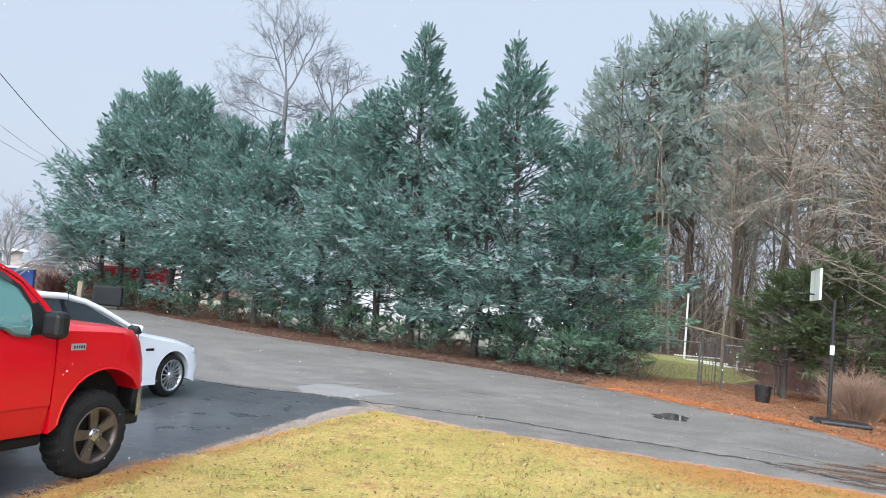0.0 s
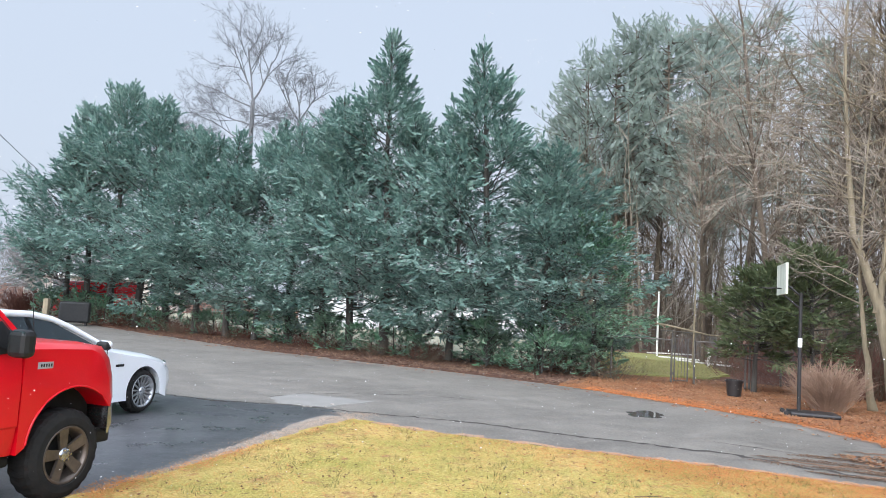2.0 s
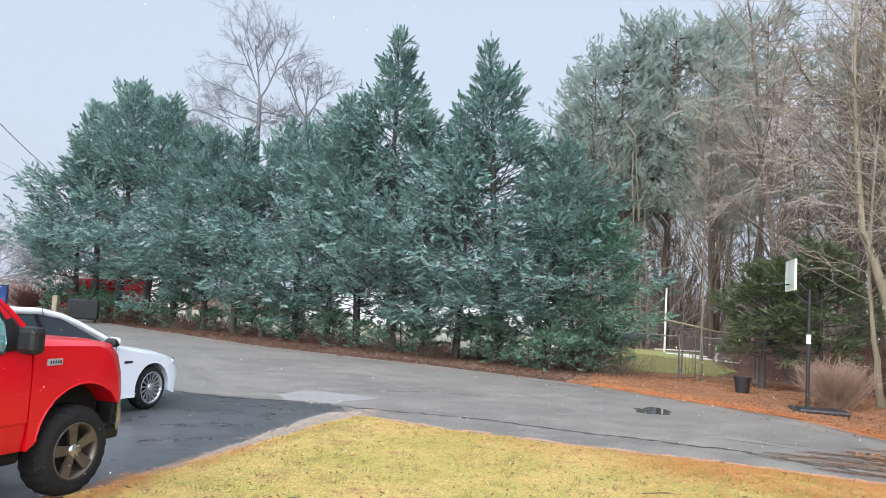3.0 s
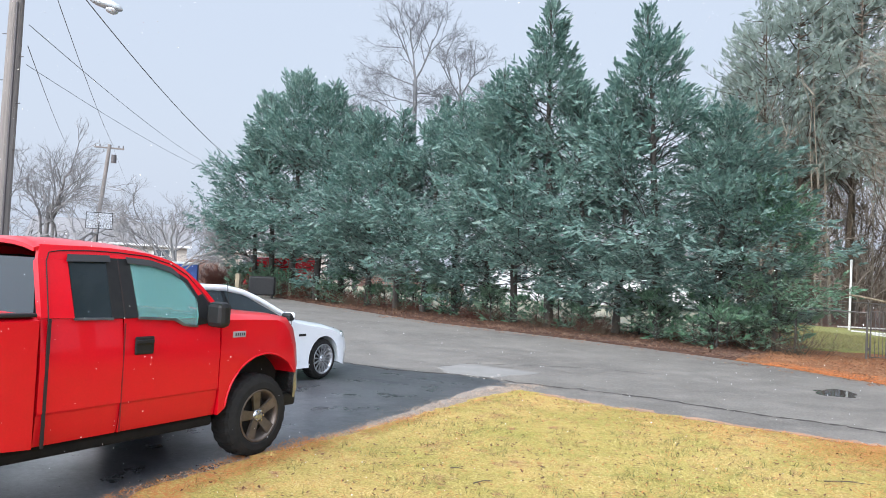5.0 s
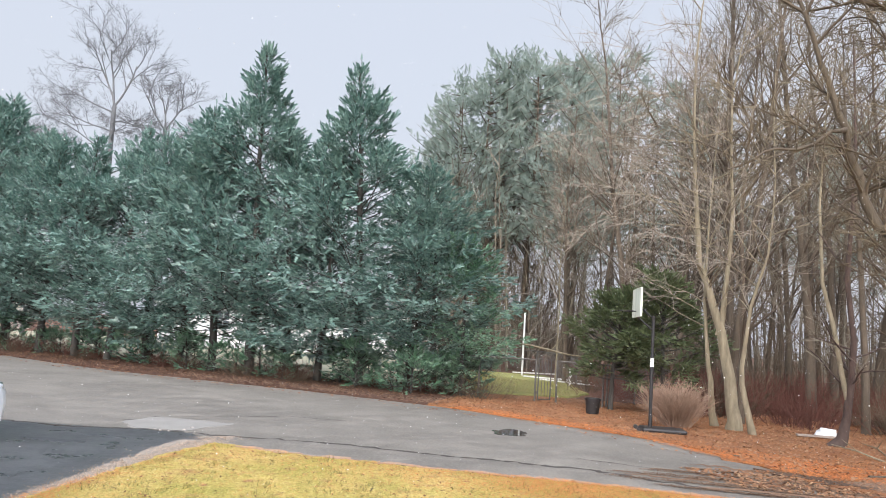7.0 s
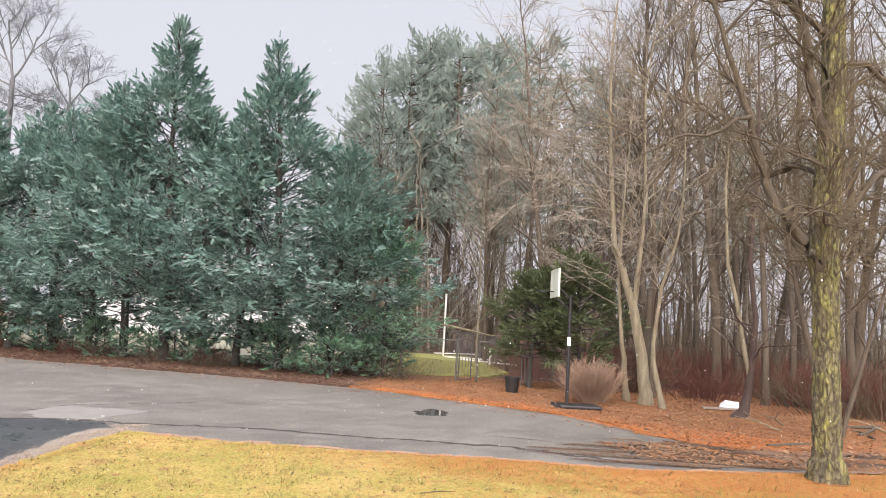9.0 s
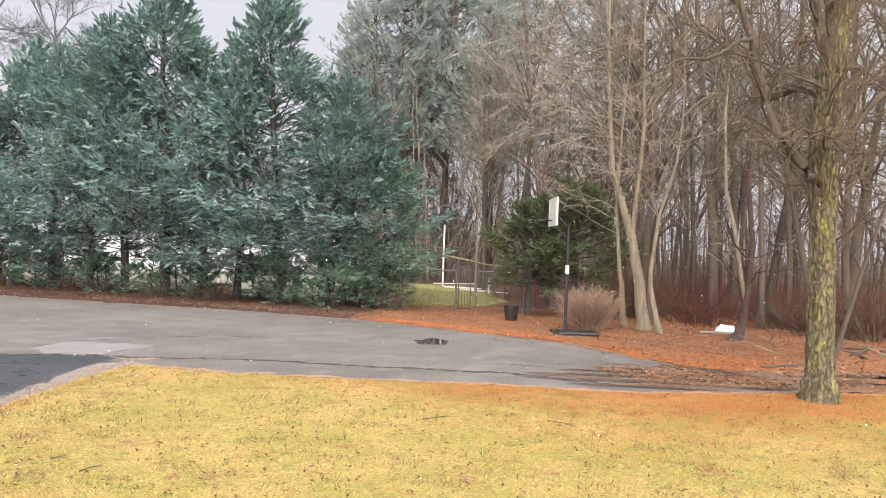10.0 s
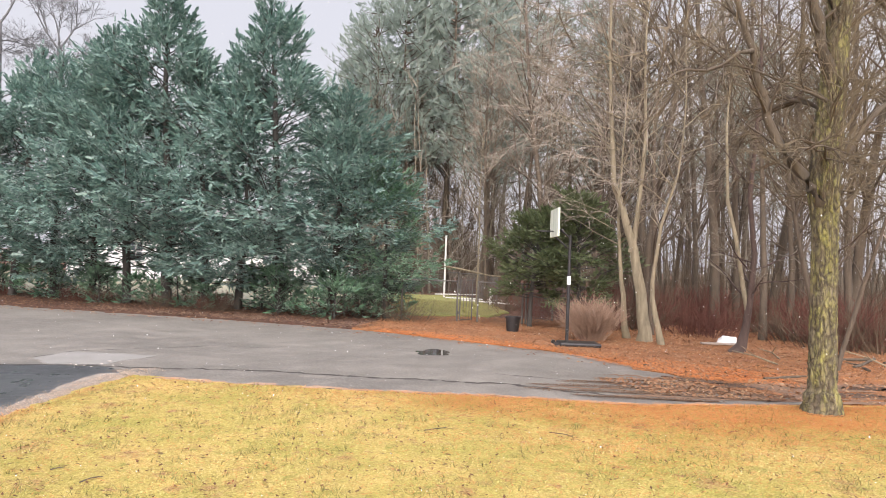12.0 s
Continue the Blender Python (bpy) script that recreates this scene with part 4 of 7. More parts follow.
def build_truck():
    W = 1.98
    t = thing("pickup_truck", "bright red extended-cab pickup truck parked on the driveway", "pickup truck", loc=(-2.884, 6.492, 0.0745), turn=-20)
    t.scale = (0.966, 0.966, 0.966)
    # front clip: fender, bonnet, nose
    front = [(-0.50, 0.42, 0, 0)] + arch(0.08, 0.436, 0.50, 176, 34) + [(0.71, 0.715, 0, 0.19), (0.74, 0.78, 0, 0.22), (0.725, 0.98, 0, 0.26), (0.67, 1.16, 0.02, 0.28), (0.56, 1.27, 0.05, 0.24), (0.30, 1.315, 0.055, 0.08), (-0.10, 1.335, 0.06, 0), (-0.46, 1.345, 0.06, 0), (-0.50, 1.30, 0.02, 0)]
    body = shade_sharp(part("front_body", shell(front, W, 0.26), RED_PAINT, t))
    part("wheel_well", box((-W / 2, 0.02, 0.72), (W - 0.5, 1.0, 0.5), 0.03), GRIME, t, "dark wheel arch liner")
    # flared wheel arch lip
    lip = Tubes()
    pts = [Vector((0.004, p[0], p[1])) for p in arch(0.08, 0.436, 0.503, 174, 36, 18)]
    lip.add(pts, [0.010] * len(pts), 6)
    raw("arch_lip", lip.v, lip.f, RED_PAINT, t, smooth=True)
    # doors: lower sides with gentle belly
    def door(y0, y1, belt0, belt1, name):
        bm = bmesh.new()
        zs = [0.42, 0.46, 0.56, 0.645, 0.665, 0.80, 0.98, 1.16, 1.0]
        ins = [0.050, 0.036, 0.022, 0.014, 0.001, 0.004, 0.0, 0.012, 0.035]
        rows = []
        for k, (z, q) in enumerate(zip(zs, ins)):
            za, zb = (belt0, belt1) if k == len(zs) - 1 else (z, z)
            rows.append([bm.verts.new((-q, y0, za)), bm.verts.new((-q, y1, zb)), bm.verts.new((-q - 0.10, y1, zb)), bm.verts.new((-q - 0.10, y0, za))])
        for a, b in zip(rows, rows[1:]):
            for i in range(4):
                bm.faces.new((a[i], a[(i + 1) % 4], b[(i + 1) % 4], b[i]))
        bm.faces.new(rows[0][::-1])
        bm.faces.new(rows[-1])
        bmesh.ops.recalc_face_normals(bm, faces=bm.faces)
        return shade_sharp(part(name, bm, RED_PAINT, t), 18)
    d1 = door(-1.505, -0.512, 1.33, 1.30, "door")
    d2 = door(-2.135, -1.515, 1.345, 1.33, "rear_door")
    door(-2.19, -2.14, 1.36, 1.345, "cab_corner")
    # cabin floor, back wall and far flank
    part("cab_floor", box((-W / 2, -1.36, 0.50), (W - 0.26, 1.72, 0.14), 0.03), GRIME, t)
    part("far_side", box((-W + 0.06, -1.35, 0.88), (0.11, 1.68, 0.92), 0.03), RED_PAINT, t)
    part("inner_trim", box((-W + 0.125, -1.35, 0.95), (0.02, 1.6, 0.85), 0.01), UPHOLSTERY, t)
    part("back_wall", box((-W / 2, -2.16, 0.90), (W - 0.08, 0.06, 0.92), 0.02), RED_PAINT, t)
    part("door_seam", box((-0.001, -2.14, 0.88), (0.014, 0.022, 0.93)), SEAM, t)
    part("door_seam", box((-0.004, -1.51, 0.86), (0.010, 0.008, 0.86)), simple("deep_red_seam", (0.16, 0.004, 0.006), None, 12, 0.7, relief=0), t)
    # glasshouse: the sides lean in above the belt
    bz, inset = 1.33, 0.34
    def on(y, z, proud=0.0):
        return (-0.018 + proud - inset * max(0, z - bz), y, z)
    def panes(name, ring, mat_, thick, label="", proud=0.0):
        flank = [on(*p, proud) for p in ring]
        part(name, slab(flank, thick), mat_, t, label)
        part(name, slab(mirrored(flank, W)[::-1], thick), mat_, t, label)
    panes("side_window", [(-1.385, 1.335), (-1.03, 1.312), (-0.93, 1.262), (-0.785, 1.248), (-0.772, 1.33), (-0.765, 1.47), (-0.856, 1.615), (-0.998, 1.70), (-1.20, 1.752), (-1.395, 1.768)], GLASS_TEAL, 0.008, "side glass with brightness put into a pale teal colour")
    panes("rear_side_window", [(-1.93, 1.34), (-1.622, 1.335), (-1.602, 1.79), (-1.925, 1.77)], GLASS_DARK, 0.008, "dark tinted rear side glass")
    panes("pillar", [(-1.625, 1.332), (-1.38, 1.332), (-1.39, 1.80), (-1.605, 1.80)], PLASTIC, 0.05, "black centre pillar", 0.003)
    panes("pillar_seam", [(-1.512, 1.335), (-1.500, 1.335), (-1.494, 1.80), (-1.506, 1.80)], SEAM, 0.01, "", 0.006)
    panes("mirror_sail", [(-0.79, 1.245), (-0.62, 1.262), (-0.60, 1.40), (-0.69, 1.52), (-0.758, 1.49), (-0.766, 1.33)], PLASTIC, 0.03, "black mirror sail panel", 0.004)
    panes("front_pillar", [(-0.62, 1.262), (-0.50, 1.29), (-0.50, 1.36), (-0.557, 1.455), (-0.683, 1.60), (-0.839, 1.735), (-0.97, 1.80), (-1.215, 1.855), (-1.40, 1.868), (-1.40, 1.79), (-1.20, 1.772), (-0.985, 1.720), (-0.84, 1.632), (-0.745, 1.50), (-0.69, 1.52), (-0.60, 1.40)], RED_PAINT, 0.05)
    panes("rear_pillar", [(-2.19, 1.35), (-1.935, 1.34), (-1.93, 1.772), (-2.16, 1.775)], RED_PAINT, 0.06)
    panes("roof_rail", [(-2.16, 1.775), (-1.925, 1.773), (-1.60, 1.80), (-1.40, 1.80), (-1.40, 1.868), (-1.55, 1.882), (-2.13, 1.882)], RED_PAINT, 0.04)
    panes("window_surround", [(-1.39, 1.318), (-1.035, 1.296), (-0.935, 1.246), (-0.78, 1.230), (-0.78, 1.250), (-0.927, 1.266), (-1.027, 1.318), (-1.39, 1.340)], CHROME_DULL, 0.012, "worn bright window trim", 0.006)
    panes("window_surround", [(-1.94, 1.326), (-1.61, 1.318), (-1.61, 1.338), (-1.94, 1.346)], CHROME_DULL, 0.012, "worn bright window trim", 0.006)
    panes("window_gasket", [(-1.39, 1.768), (-1.20, 1.752), (-0.998, 1.70), (-0.856, 1.615), (-0.762, 1.47), (-0.745, 1.49), (-0.84, 1.640), (-0.985, 1.728), (-1.20, 1.778), (-1.39, 1.795)], PLASTIC, 0.012, "", 0.004)
    # rain guards over the windows
    panes("rain_guard", [(-1.955, 1.762), (-1.585, 1.772), (-1.585, 1.822), (-1.94, 1.818)], GUARD, 0.006, "dark smoked window visor", 0.030)
    panes("rain_guard", [(-1.43, 1.764), (-1.2, 1.746), (-1.0, 1.693), (-0.93, 1.650), (-0.935, 1.690), (-1.0, 1.742), (-1.2, 1.797), (-1.44, 1.814)], GUARD, 0.006, "dark smoked window visor", 0.026)
    # dark line round the door frames
    for flip in (0, 1):
        seam = Tubes()
        line = [Vector(on(*p, 0.004)) for p in [(-2.14, 1.34), (-2.115, 1.60), (-2.10, 1.76), (-2.07, 1.825), (-1.98, 1.842), (-1.72, 1.852), (-1.48, 1.848), (-1.20, 1.828), (-0.98, 1.772), (-0.82, 1.68), (-0.66, 1.50), (-0.58, 1.38)]]
        line = [Vector((-W - q.x, q.y, q.z)) for q in line] if flip else line
        seam.add(line, [0.0045] * len(line), 5)
        raw("frame_seam", seam.v, seam.f, SEAM, t, smooth=True)
    # roof, crowned
    bm = bmesh.new()
    ys = [-2.18, -2.10, -1.75, -1.40, -1.18, -0.99]
    zs = [1.855, 1.878, 1.885, 1.872, 1.850, 1.805]
    grid = []
    for y, z in zip(ys, zs):
        x0 = on(y, z)[0]
        grid.append([bm.verts.new((x0 - (W + 2 * x0) * u, y, z + 0.06 * (1 - (2 * u - 1) ** 4))) for u in [k / 12 for k in range(13)]])
    for a, b in zip(grid, grid[1:]):
        for i in range(12):
            bm.faces.new((a[i], b[i], b[i + 1], a[i + 1]))
    ext = bmesh.ops.extrude_face_region(bm, geom=list(bm.faces))
    bmesh.ops.translate(bm, verts=[v for v in ext["geom"] if isinstance(v, bmesh.types.BMVert)], vec=(0, 0, -0.03))
    bmesh.ops.recalc_face_normals(bm, faces=bm.faces)
    shade_sharp(part("roof", bm, RED_PAINT, t))
    part("windscreen", slab([(-0.10, -0.51, 1.345), (-W + 0.10, -0.51, 1.345), (-W + 0.22, -1.0, 1.80), (-0.22, -1.0, 1.80)], 0.008), GLASS_FROST, t, "snow-misted windscreen")
    part("rear_window", slab([(-0.16, -2.17, 1.36), (-0.24, -2.13, 1.78), (-W + 0.24, -2.13, 1.78), (-W + 0.16, -2.17, 1.36)], 0.008), GLASS_DARK, t, "dark rear window")
    part("dashboard", box((-W / 2, -0.72, 1.22), (W - 0.3, 0.40, 0.24), 0.06), PLASTIC, t)
    for x in (-0.52, -1.46):
        s = part("seat", box((x, -1.40, 0.95), (0.52, 0.5, 0.16), 0.06), UPHOLSTERY, t)
        part("backrest", box((x, -1.62, 1.22), (0.5, 0.14, 0.5), 0.06, rot=Matrix.Rotation(radians(12), 3, "X")), UPHOLSTERY, s)
        part("headrest", box((x, -1.70, 1.54), (0.28, 0.1, 0.16), 0.04), UPHOLSTERY, s)
    wheel_c = Vector((-1.46, -0.98, 1.38))
    lt = Tubes()
    ring = [wheel_c + Matrix.Rotation(radians(65), 3, "X") @ Vector((0.19 * math.cos(a), 0.19 * math.sin(a), 0)) for a in [2 * math.pi * k / 20 for k in range(21)]]
    lt.add(ring, [0.016] * 21, 6)
    raw("steering_wheel", lt.v, lt.f, PLASTIC, t, smooth=True)
    # bed
    bed = [(-2.215, 0.42, 0, 0)] + [(-2.215, 1.36, 0.03, 0), (-4.25, 1.38, 0.03, 0), (-4.30, 1.3, 0.02, 0.0), (-4.30, 0.52, 0, 0)] + arch(-3.45, 0.40, 0.54, 172, 8)
    shade_sharp(part("bed", shell(bed, W, 0.12, 3), RED_PAINT, t))
    part("bed_rail", box((-0.045, -3.23, 1.372), (0.09, 2.0, 0.028), 0.01), PLASTIC, t, "black bed rail cap")
    part("bed_rail", box((-W + 0.045, -3.23, 1.372), (0.09, 2.0, 0.028), 0.01), PLASTIC, t, "black bed rail cap")
    part("tail_lamp", box((-0.03, -4.29, 1.08), (0.09, 0.06, 0.42), 0.02), LAMP_RED, t, "red tail lamp")
    # mirror, handle, badge, bumper, lamps
    m = part("mirror", box((0.125, -0.667, 1.347), (0.20, 0.13, 0.225), 0.045), PLASTIC, t, "large black door mirror")
    part("mirror_arm", box((0.01, -0.63, 1.31), (0.1, 0.08, 0.07), 0.02), PLASTIC, m)
    part("mirror_glass", box((0.125, -0.718, 1.365), (0.16, 0.006, 0.17), 0.002), GLASS_DARK, m)
    h = part("door_handle", box((0.006, -1.328, 1.105), (0.02, 0.180, 0.145), 0.012), PLASTIC, t, "black door handle")
    part("grip", box((0.02, -1.328, 1.135), (0.02, 0.16, 0.035), 0.008), PLASTIC, h)
    b = part("badge", box((-0.008, -0.285, 1.144), (0.022, 0.165, 0.06), 0.006), SILVER_PAINT, t, "silver badge with dark bars")
    for k in range(5):
        part("badge_bar", box((0.003, -0.33 + 0.026 * k, 1.144), (0.006, 0.014, 0.026), 0.002), PLASTIC, b)
    bp = part("bumper", shell([(0.66, 0.46, 0, 0.16), (0.74, 0.46, 0, 0.22), (0.79, 0.56, 0, 0.24), (0.77, 0.71, 0, 0.24), (0.68, 0.71, 0, 0.18)], W - 0.02, 0.3), BUMPER, t, "chrome front bumper")
    shade_sharp(bp)
    part("bumper_valance", box((-W / 2, 0.66, 0.40), (W - 0.36, 0.2, 0.14), 0.03), PLASTIC, t)
    part("headlamp", box((-0.15, 0.50, 1.02), (0.12, 0.30, 0.24), 0.04, rot=Matrix.Rotation(radians(32), 3, "Z")), LAMP_CLEAR, t, "clear headlamp")
    part("headlamp", box((-W + 0.15, 0.50, 1.02), (0.12, 0.30, 0.24), 0.04, rot=Matrix.Rotation(radians(-32), 3, "Z")), LAMP_CLEAR, t, "clear headlamp")
    part("side_marker", box((-0.105, 0.575, 0.86), (0.02, 0.10, 0.05), 0.006, rot=Matrix.Rotation(radians(28), 3, "Z")), LAMP_RED, t)
    part("aerial", rod((-0.14, -0.30, 1.32), (-0.15, -0.33, 1.62), 0.005, 0.003, 6), PLASTIC, t, "thin whip aerial")
    part("underbody", box((-W / 2, -1.9, 0.44), (1.5, 4.2, 0.16), 0.03), GRIME, t)
    # unseen chassis parts, set low to keep light from passing under the truck
    for x in (-0.52, -W + 0.52):
        part("frame_rail", box((x, -1.9, 0.36), (0.09, 4.6, 0.14), 0.015), GRIME, t)
    part("gearbox", box((-W / 2, -0.75, 0.33), (0.42, 1.1, 0.22), 0.06), GRIME, t)
    part("fuel_tank", box((-W + 0.62, -2.3, 0.31), (0.44, 1.25, 0.26), 0.07), GRIME, t)
    part("exhaust_pipe", rod((-0.66, -0.4, 0.31), (-0.66, -3.1, 0.31), 0.045, n=10), GRIME, t)
    part("muffler", box((-0.70, -1.9, 0.30), (0.28, 0.75, 0.20), 0.08), GRIME, t)
    part("drive_shaft", rod((-W / 2, -1.2, 0.33), (-W / 2, -3.4, 0.34), 0.05, n=10), GRIME, t)
    # broad made-up plate, added only to block light beneath the cab
    part("skid_plate", box((-W / 2, -1.72, 0.36), (1.80, 2.5, 0.10), 0.03), GRIME, t)
    part("front_axle", rod((-0.2, 0.05, 0.335), (-W + 0.2, 0.05, 0.335), 0.06), GRIME, t)
    part("rear_axle", rod((-0.2, -3.45, 0.335), (-W + 0.2, -3.45, 0.335), 0.07), GRIME, t)
    style = dict(metal=BRONZE, spokes=5, w0=0.036, w1=0.052, t=0.03, pair=(0,), cap=BUMPER)
    for y in (0.05, -3.45):
        wheel(t, y, 0.335, 0.40, 0.248, 0.27, style, 1, W)
        wheel(t, y, 0.335, 0.40, 0.248, 0.27, style, -1, W)


def build_sedan():
    W = 1.86
    t = thing("sedan_car", "white sedan with thin-spoked alloy wheels parked on the driveway", "car", loc=(-3.93, 11.30, 0.012), turn=-19)
    # order the outline as one loop
    fr = arch(0.0, 0.32, 0.375, 196, -10, 16)
    rr = arch(-2.97, 0.32, 0.375, 196, -10, 16)
    nose = [(0.62, 0.20, 0, 0.10), (0.84, 0.26, 0, 0.34), (0.87, 0.45, 0, 0.36), (0.84, 0.60, 0.01, 0.36), (0.74, 0.72, 0.04, 0.34), (0.50, 0.80, 0.08, 0.12)]
    top = [(0.1, 0.885, 0.085, 0), (-0.4, 0.955, 0.08, 0), (-0.85, 1.01, 0.055, 0), (-1.5, 1.02, 0.03, 0), (-2.6, 1.04, 0.03, 0), (-3.3, 1.06, 0.05, 0), (-3.75, 1.05, 0.06, 0)]
    tail = [(-4.02, 1.02, 0.06, -0.2), (-4.08, 0.85, 0.02, -0.2), (-4.12, 0.5, 0, -0.2), (-4.0, 0.26, 0, -0.15), (-3.45, 0.22, 0, 0)]
    loop = [(-2.45, 0.22, 0, 0), (-0.52, 0.22, 0, 0)] + fr + nose + top + tail + rr
    # the rear arch runs from its rear foot to its front foot
    shade_sharp(part("body", shell(loop, W, 0.30, 6), WHITE_PAINT, t), 30)
    part("wheel_well", box((-W / 2, 0.0, 0.50), (W - 0.46, 0.72, 0.34), 0.03), GRIME, t, "dark wheel arch liner")
    part("wheel_well", box((-W / 2, -2.97, 0.50), (W - 0.46, 0.72, 0.34), 0.03), GRIME, t, "dark wheel arch liner")
    part("sill_crease", box((-0.004, -1.5, 0.34), (0.012, 1.9, 0.02), 0.005), WHITE_PAINT, t)
    # glasshouse: dark glass wedge with white roof and pillars
    def on(y, z):
        k = max(0, (z - 0.98) / 0.46)
        return (-0.05 - 0.24 * k, y, z)
    ring = [(-0.92, 0.995), (-1.62, 1.345), (-1.95, 1.405), (-2.4, 1.415), (-2.85, 1.375), (-3.35, 1.10), (-3.2, 1.03)]
    bm = bmesh.new()
    a = [bm.verts.new(on(*p)) for p in ring]
    b = [bm.verts.new(v) for v in mirrored([on(*p) for p in ring], W)]
    n = len(ring)
    bm.faces.new(a)
    bm.faces.new(b[::-1])
    for i in range(n):
        bm.faces.new((a[i], b[i], b[(i + 1) % n], a[(i + 1) % n]))
    bmesh.ops.recalc_face_normals(bm, faces=bm.faces)
    part("glasshouse", bm, GLASS_DARK, t, "dark car glass")
    rail = [(-0.80, 1.0), (-1.05, 1.13), (-1.35, 1.28), (-1.62, 1.38), (-1.95, 1.44), (-2.4, 1.45), (-2.85, 1.405), (-3.15, 1.26), (-3.45, 1.06)]
    for w_ in (0, 1):
        tb = Tubes()
        pts = [Vector(on(*p)) for p in rail]
        pts = [Vector((-W - p[0], p[1], p[2])) for p in pts] if w_ else pts
        tb.add(pts, [0.035, 0.038, 0.04, 0.042, 0.045, 0.045, 0.05, 0.07, 0.07], 10)
        raw("roof_rail", tb.v, tb.f, WHITE_PAINT, t, smooth=True)
    bm = bmesh.new()
    grid = []
    for y, z in [(-1.60, 1.385), (-1.95, 1.44), (-2.4, 1.452), (-2.88, 1.40)]:
        x0 = on(y, z)[0]
        grid.append([bm.verts.new((x0 - (W + 2 * x0) * u, y, z + 0.035 * (1 - (2 * u - 1) ** 2) + 0.012)) for u in [k / 8 for k in range(9)]])
    for p, q in zip(grid, grid[1:]):
        for i in range(8):
            bm.faces.new((p[i], q[i], q[i + 1], p[i + 1]))
    ext = bmesh.ops.extrude_face_region(bm, geom=list(bm.faces))
    bmesh.ops.translate(bm, verts=[v for v in ext["geom"] if isinstance(v, bmesh.types.BMVert)], vec=(0, 0, -0.04))
    bmesh.ops.recalc_face_normals(bm, faces=bm.faces)
    shade_sharp(part("roof", bm, WHITE_PAINT, t))
    part("pillar", slab([on(-2.02, 1.02), on(-1.93, 1.02), on(-1.97, 1.40), on(-2.04, 1.40)], 0.02), PLASTIC, t, "black door pillar")
    part("window_trim", box((-0.045, -2.0, 1.022), (0.02, 2.3, 0.016), 0.004), PLASTIC, t)
    m = part("mirror", box((0.06, -0.98, 1.035), (0.19, 0.12, 0.12), 0.04), PLASTIC, t, "black and white door mirror")
    part("mirror_cap", box((0.065, -0.955, 1.055), (0.19, 0.09, 0.10), 0.035), WHITE_PAINT, m)
    part("headlamp", box((-0.17, 0.62, 0.665), (0.10, 0.36, 0.13), 0.04, rot=Matrix.Rotation(radians(38), 3, "Z")), LAMP_CLEAR, t, "clear headlamp")
    part("side_vent", box((0.001, -0.555, 0.735), (0.012, 0.17, 0.035), 0.006), PLASTIC, t, "dark fender vent with chrome edge")
    part("door_handle", box((0.012, -1.75, 0.86), (0.03, 0.2, 0.03), 0.01), WHITE_PAINT, t)
    for y in (-0.83, -1.98):
        part("door_seam", box((-0.001, y, 0.62), (0.008, 0.008, 0.72)), SEAM, t)
    part("underbody", box((-W / 2, -1.6, 0.24), (1.3, 4.2, 0.14), 0.03), GRIME, t)
    style = dict(metal=SILVER, spokes=15, w0=0.012, w1=0.010, t=0.018, pair=(0,), cap=SILVER)
    for y in (0.0, -2.97):
        wheel(t, y, 0.325, 0.325, 0.235, 0.22, style, 1, W)
        wheel(t, y, 0.325, 0.325, 0.235, 0.22, style, -1, W)


build_truck()
build_sedan()

# ---- trees standing by the lane ----
MOSSY, nt, pb, vec = base_mat("mossy_furrowed_bark", 0.95)
plate = node(nt, "ShaderNodeTexVoronoi", Scale=15.0)
plate.feature = "DISTANCE_TO_EDGE"
mp = nt.nodes.new("ShaderNodeMapping")
mp.inputs["Scale"].default_value = (1.0, 1.0, 0.36)
warp = noise_tex(nt, vec, 8.0, 4)
nt.links.new(mix(nt, 0.10, vec, warp, "ADD"), mp.inputs["Vector"])
nt.links.new(mp.outputs[0], plate.inputs["Vector"])
moss = noise_tex(nt, vec, 5.5, 7, 0.75, (1, 1, 0.45))
grain = noise_tex(nt, vec, 40, 4, 0.6, (1, 1, 0.3))
barkc = mix(nt, grain, (0.12, 0.095, 0.06), (0.225, 0.185, 0.115))
barkc = mix(nt, step(nt, moss, 0.43, 0.66), barkc, (0.29, 0.27, 0.070))
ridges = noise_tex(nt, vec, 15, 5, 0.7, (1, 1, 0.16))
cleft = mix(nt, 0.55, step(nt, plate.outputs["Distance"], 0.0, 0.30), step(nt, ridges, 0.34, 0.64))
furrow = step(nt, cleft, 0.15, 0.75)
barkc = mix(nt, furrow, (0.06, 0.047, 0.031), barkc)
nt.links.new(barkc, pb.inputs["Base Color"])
bump(nt, pb, furrow, 1.0, 0.03)


